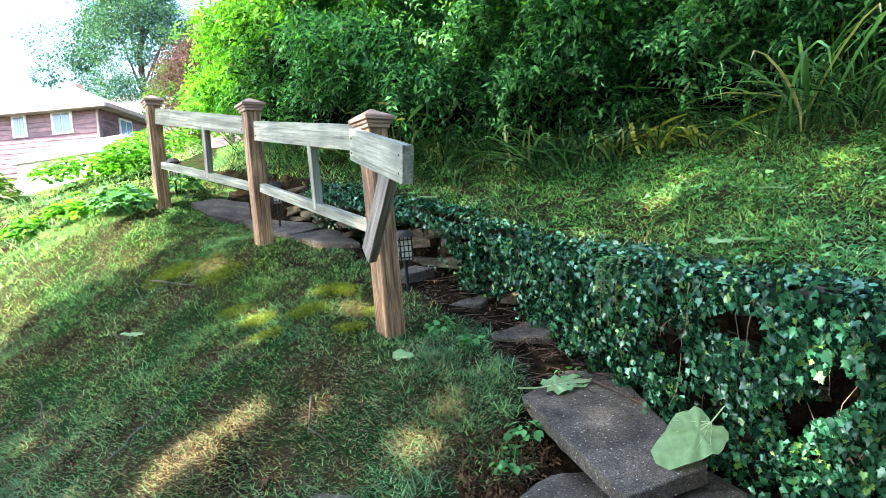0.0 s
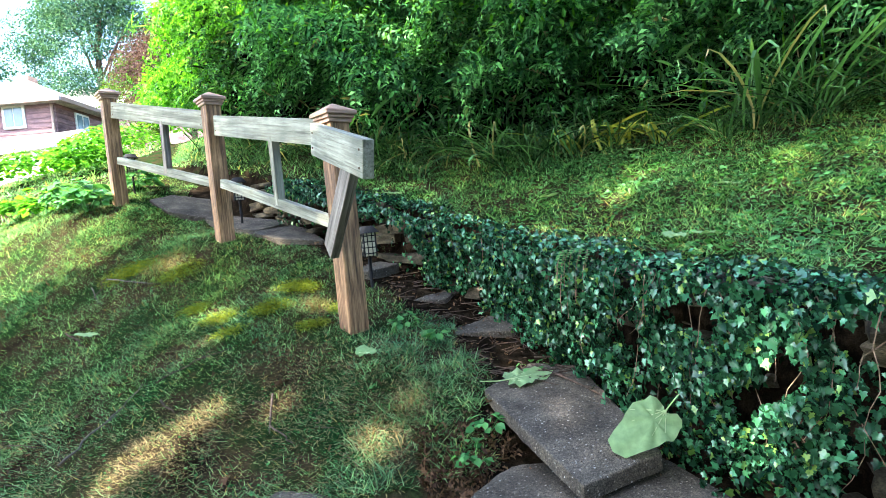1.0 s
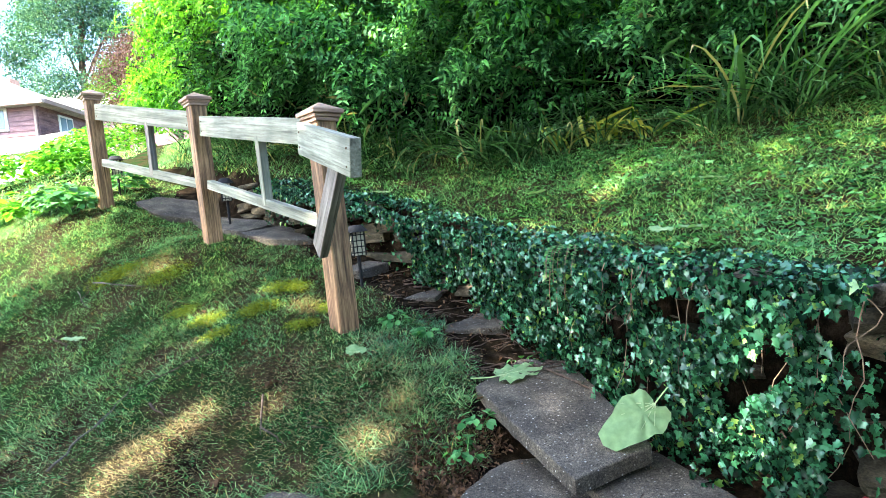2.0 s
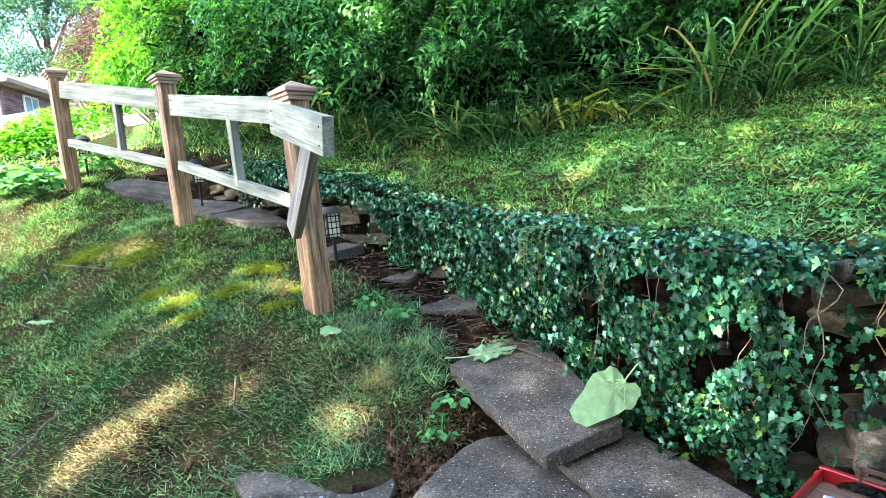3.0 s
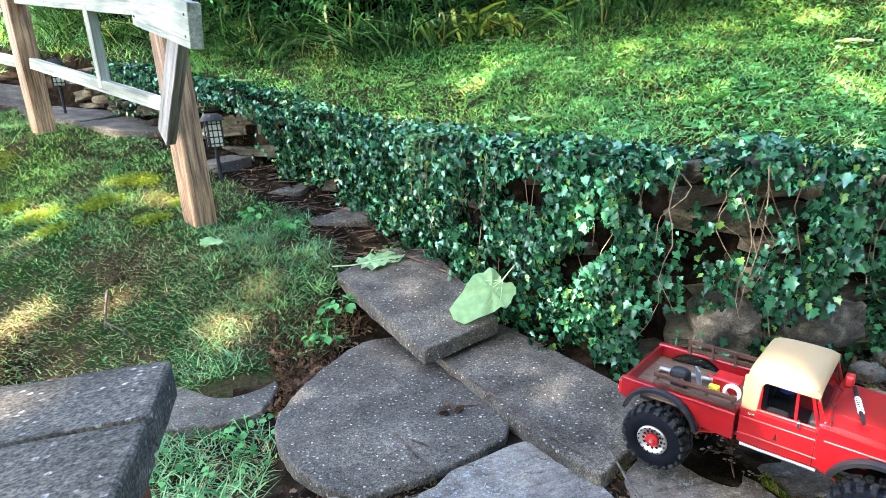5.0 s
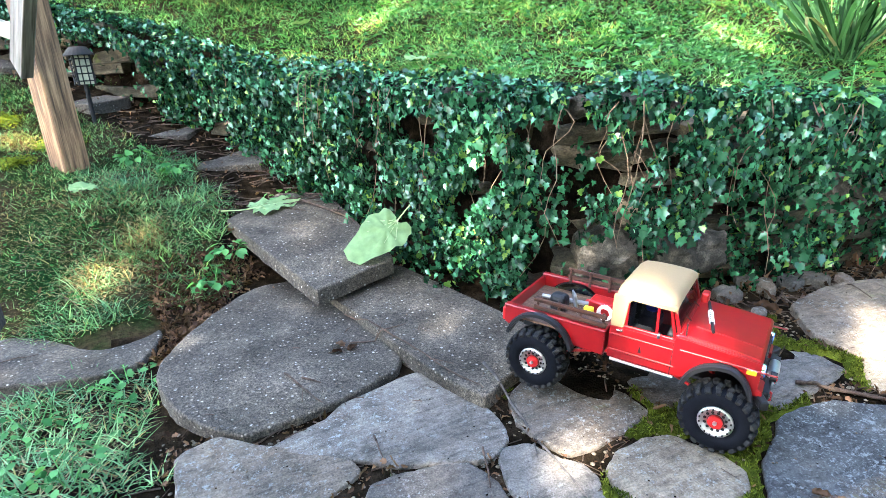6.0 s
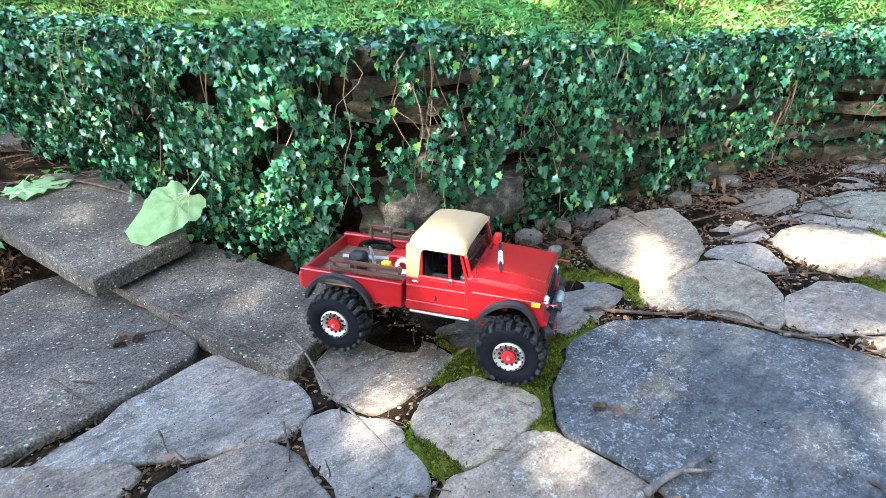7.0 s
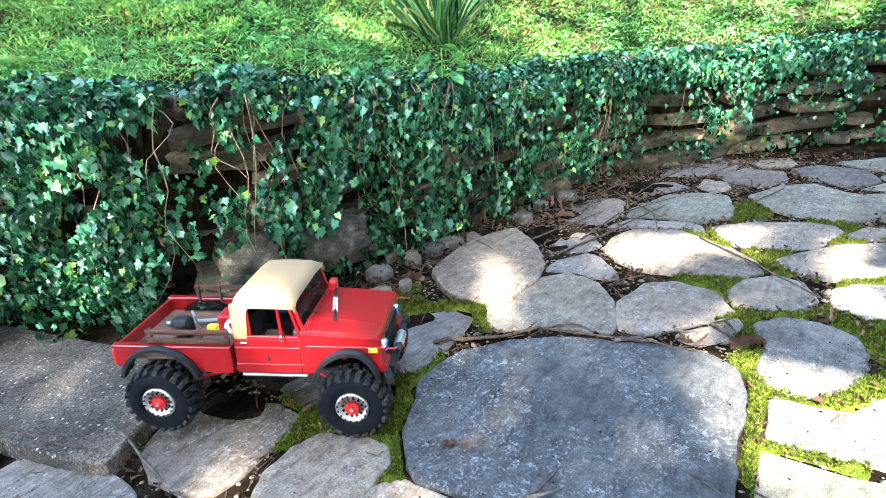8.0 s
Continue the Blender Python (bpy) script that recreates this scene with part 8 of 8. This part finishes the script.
def big_leaf(x, y, size, turn, tilt, label, stalk=True, z=None, mat=None, curl=0.25, turned=None):
    """A broad heart-shaped leaf with raised veins and a stalk."""
    q = thing("fallen_leaf", pose(x, y, (top_at(x, y) if z is None else z) + 0.004, tilt, 0, turn), label, "leaf", "fallen leaves")
    if turned is not None:
        q.matrix_world = turned
    bm = bmesh.new()
    ring = []
    for k in range(26):
        a = 2 * math.pi * k / 26
        rr_ = (0.44 + 0.02 * math.cos(a) - 0.20 * max(0, math.cos(a + math.pi)) ** 10 + 0.42 * max(0, math.cos(a)) ** 7) * (1 + 0.03 * math.sin(7 * a + x * 9) + 0.025 * math.sin(13 * a))
        ring.append((rr_ * math.sin(a) * 0.92, rr_ * math.cos(a)))
    rows = []
    for sc in (1.0, 0.7, 0.4):
        rows.append([bm.verts.new((size * px * sc, size * py * sc, size * (curl * (0.18 - 0.35 * (px * sc) ** 2 - 0.2 * (py * sc) ** 2) + 0.045 * math.sin(9 * math.atan2(px, py)) * sc + 0.02 * math.sin(17 * px + 11 * py)))) for px, py in ring])
    c = bm.verts.new((0, 0, size * curl * 0.18))
    for a_, b_ in zip(rows, rows[1:]):
        for k in range(26):
            bm.faces.new((a_[k], a_[(k + 1) % 26], b_[(k + 1) % 26], b_[k]))
    for k in range(26):
        bm.faces.new((rows[-1][k], rows[-1][(k + 1) % 26], c))
    part("blade", bm, mat or M_PALE, q, smooth=True)
    for ang in (0, 0.4, -0.4, 0.8, -0.8):
        part("vein", tube([(0, -0.25 * size, size * curl * 0.17), (0.50 * size * math.sin(ang), -0.25 * size + 0.58 * size * math.cos(ang), size * curl * 0.12)], [0.0016, 0.0006], 5), M_VEIN if mat is None else mat, q)
    if stalk:
        part("stalk", tube([(0, -0.24 * size, size * curl * 0.17), (0.01, -0.55 * size, 0.012), (0.012, -0.95 * size, 0.025)], [0.002, 0.0018, 0.0022], 6), M_VEIN if mat is None else mat, q)
    return q


big_leaf(0.33, 1.88, 0.15, 0, 0, "large pale green catalpa leaf lying on the step slab", turned=Matrix.Translation((0.33, 1.88, PLANES[2](0.33, 1.88) + 0.008)) @ Matrix.Rotation(math.atan(0.14), 4, "X") @ Matrix.Rotation(radians(-75), 4, "Z"), curl=0.15)
tip = Vector((-0.82, -0.22, -0.36)).normalized()
out_ = Vector((-0.30, -0.62, 0.72))
out_ = (out_ - tip * out_.dot(tip)).normalized()
side_ = tip.cross(out_)
big_leaf(0.60, 1.42, 0.165, 0, 0, "large pale green catalpa leaf propped against the ivy", turned=Matrix.Translation((0.60, 1.42, 0.175)) @ Matrix((side_, tip, out_)).transposed().to_4x4())
for lx, ly, ls, lt in ((-0.187, 2.035, 0.09, 20), (-1.567, 2.79, 0.09, 80), (0.81, 3.68, 0.13, 10), (-0.06, 3.25, 0.10, 50), (0.88, 1.83, 0.09, 0), (0.95, 1.75, 0.09, 120), (0.70, 2.80, 0.09, 200), (1.25, 2.12, 0.08, 70), (2.25, 1.75, 0.10, 40), (1.22, 2.95, 0.08, 10)):
    big_leaf(lx, ly, ls, lt, 8, "pale fallen leaf lying on the grass", False, float(height(lx, ly)[0]) + 0.03)

def leaf_shapes(template, faces, mat, n=6):
    """A few strap leaves, of different droop and width, for sharing between plants."""
    out = []
    for k in range(n):
        me = bpy.data.meshes.new("leaf")
        me.from_pydata([(x, y * (0.55 + 0.16 * k), z * (1.1 - 0.05 * k)) for x, y, z in template], [], faces)
        me.materials.append(mat)
        out.append(me)
    return out


SHAPES = {}


def clump_leaves(q, mat, n, ln, wide, spread_, droop=True, fan=18):
    if mat.name not in SHAPES:
        SHAPES[mat.name] = leaf_shapes(STRAP, STRAP_F, mat)
    for k in range(n):
        r = random.Random(k * 13 + int(q.location.x * 100))
        ob = new("leaf", SHAPES[mat.name][r.randrange(6) if droop else 0])
        ob.parent = q
        s = ln * r.uniform(0.6, 1.1)
        ob.matrix_local = pose(r.gauss(0, spread_), r.gauss(0, spread_), -0.01, r.uniform(-fan, fan), r.uniform(-fan, fan), r.uniform(0, 360)) @ Matrix.Diagonal((wide * r.uniform(0.7, 1.3), s * (r.uniform(1.0, 2.2) if droop else r.uniform(0.3, 1.3)), s * (r.uniform(0.7, 1.2) if droop else 1.6), 1))


def crumpled_leaf(x, y, size, turn, label, z=None):
    """A dead leaf curled up on itself, torn at the rim."""
    bm = bmesh.new()
    n = 11
    grid = []
    for i in range(n):
        row = []
        for j in range(n):
            u, v = 2 * i / (n - 1) - 1, 2 * j / (n - 1) - 1
            rim = 1 - 0.25 * abs(noise.noise(Vector((u * 3, v * 3, x * 31))))
            curl = 1.7 * u
            px, pz = math.sin(curl) / 1.7 * rim, (1 - math.cos(curl)) / 1.7
            w = noise.noise_vector(Vector((u * 2.4 + x * 19, v * 2.4, y * 23)))
            row.append(bm.verts.new((size * (px * 0.55 + 0.16 * w.x), size * (v * (1 - 0.45 * u * u) * 0.7 + 0.16 * w.y), size * (0.35 * pz + 0.22 * w.z + 0.16))))
        grid.append(row)
    for i in range(n - 1):
        for j in range(n - 1):
            bm.faces.new((grid[i][j], grid[i + 1][j], grid[i + 1][j + 1], grid[i][j + 1]))
    q = thing("fallen_leaf", pose(x, y, (top_at(x, y) if z is None else z) + 0.001, 0, 0, turn), label, "leaf", "dead leaves")
    part("blade", bm, M_DEAD, q, smooth=True)
    part("stalk", tube([(0, -0.6 * size, 0.1 * size), (0.1 * size, -1.1 * size, 0.12 * size)], 0.0012, 5), M_TWIG, q)


def spiky(x, y, n, ln, mat, label):
    q = thing("spiky_plant", pose(x, y, float(height(x, y)[0])), label, "plant")
    clump_leaves(q, mat, n, ln, 0.014, 0.02, False, 42)


spiky(2.08, 1.20, 80, 0.46, M_STRAP, "dark green spiky yucca-like clump above the wall")
for wx, wy, wn, ws in ((0.19, 1.70, 26, 0.03), (0.13, 1.60, 30, 0.03), (0.08, 2.2, 30, 0.035), (-0.05, 2.35, 30, 0.035), (0.40, 1.98, 12, 0.03), (0.62, 1.5, 14, 0.03), (1.66, 0.92, 14, 0.03)):
    hosta(wx, wy, wn, ws, M_WEED, "weed", "small bright green broad-leaved weed", "weed", 0.05, 0.06)
for wx, wy in ((-0.10, 1.12), (-0.20, 1.02), (-0.07, 1.26), (-0.24, 1.18), (-0.14, 0.94)):
    hosta(wx, wy, 26, 0.020, M_WEED, "weed", "lush small-leaved green weed between the slabs", "weed", 0.07, 0.05)
hosta(1.62, 0.87, 30, 0.042, M_WEED, "weed", "bright green broad-leaved weed on the wall top", "weed", 0.06, 0.14).location.z = 0.42


for lx, ly, ls, lt, lz in ((0.374, 1.121, 0.022, 20, None), (0.395, 1.10, 0.020, 130, None), (0.36, 1.10, 0.017, 250, None), (0.867, 0.353, 0.018, 40, None), (0.88, 0.33, 0.014, 160, None), (1.37, 0.035, 0.05, 60, None), (0.80, 0.99, 0.030, 40, None), (1.33, 0.80, 0.04, 10, None), (1.52, 0.84, 0.03, 70, None), (0.76, 1.62, 0.035, 10, 0.30), (1.93, 0.66, 0.04, 200, None), (0.10, 1.47, 0.04, 30, None), (0.06, 1.42, 0.045, 100, None), (0.14, 1.53, 0.035, 220, None), (-0.62, 1.72, 0.04, 10, None), (-1.05, 1.66, 0.05, 80, None), (-0.5, 2.05, 0.04, 150, None), (-1.25, 2.35, 0.04, 60, None)):
    crumpled_leaf(lx, ly, ls, lt, "dark brown crumpled dead leaf lying on the ground" if lz is None else "brown curled dead leaf caught in the ivy", lz)


def drape(x, y, z, n, label):
    """A small-leaved creeper trailing down over the wall."""
    q = thing("creeper", pose(x, y, z), label, "creeper")
    for k in range(n):
        rr_ = random.Random(k * 7 + 1)
        ox, oy = rr_.uniform(-0.07, 0.07), rr_.uniform(-0.07, 0.07)
        ln = rr_.uniform(0.10, 0.24)
        pts = [Vector((ox - 0.02 - 0.04 * math.sin(1.5 * t), oy - 0.03 * t - 0.10 * (1 if t > 0.1 else 0) * 0.2, 0.02 + 0.03 * math.sin(3 * t) - ln * t)) for t in (0, 0.2, 0.4, 0.6, 0.8, 1.0)]
        part("stem", tube(pts, 0.0012, 4), M_VINE, q)
        ts = np.linspace(0, 1, 22)
        base = np.array([pts[min(5, int(t * 5))].lerp(pts[min(5, int(t * 5) + 1)], t * 5 - int(t * 5)) for t in ts])
        a = rng.uniform(0, 2 * np.pi, 22)
        tagged(swarm("leaves_on_stem", OVAL, OVAL_F, base, np.c_[np.cos(a), np.sin(a), rng.uniform(-0.3, 0.3, 22)], np.tile((0, -0.4, 1.0), (22, 1)), rng.uniform(0.009, 0.015, 22), M_WEED, q), kind="stuff")


drape(0.60, 1.86, 0.58, 14, "light green small-leaved creeper hanging over the wall")


def strap_clump(x, y, n, ln, wide, mat, label, name="grass_clump"):
    q = thing(name, pose(x, y, float(height(x, y)[0])), label, "plant")
    clump_leaves(q, mat, n, ln, wide, 0.03)


strap_clump(0.98, 3.28, 16, 0.30, 0.022, M_YELLOW, "yellowing daylily leaves at the foot of the hedge")
strap_clump(1.20, 3.14, 14, 0.28, 0.022, M_YELLOW, "yellowing daylily leaves at the foot of the hedge")
strap_clump(1.38, 3.03, 12, 0.24, 0.022, M_YELLOW, "yellowing daylily leaves at the foot of the hedge")
strap_clump(0.88, 3.36, 26, 0.34, 0.018, M_STRAP, "green daylily clump at the foot of the hedge")
strap_clump(0.55, 3.44, 30, 0.45, 0.014, M_STRAP, "green arching grass at the foot of the hedge")
strap_clump(1.74, 2.74, 60, 0.85, 0.013, M_STRAP, "tall green reedy grass beside the lawn")
strap_clump(1.92, 2.60, 60, 0.75, 0.013, M_STRAP, "tall green reedy grass beside the lawn")
strap_clump(2.35, 2.50, 50, 0.6, 0.013, M_STRAP, "tall green reedy grass beside the lawn")
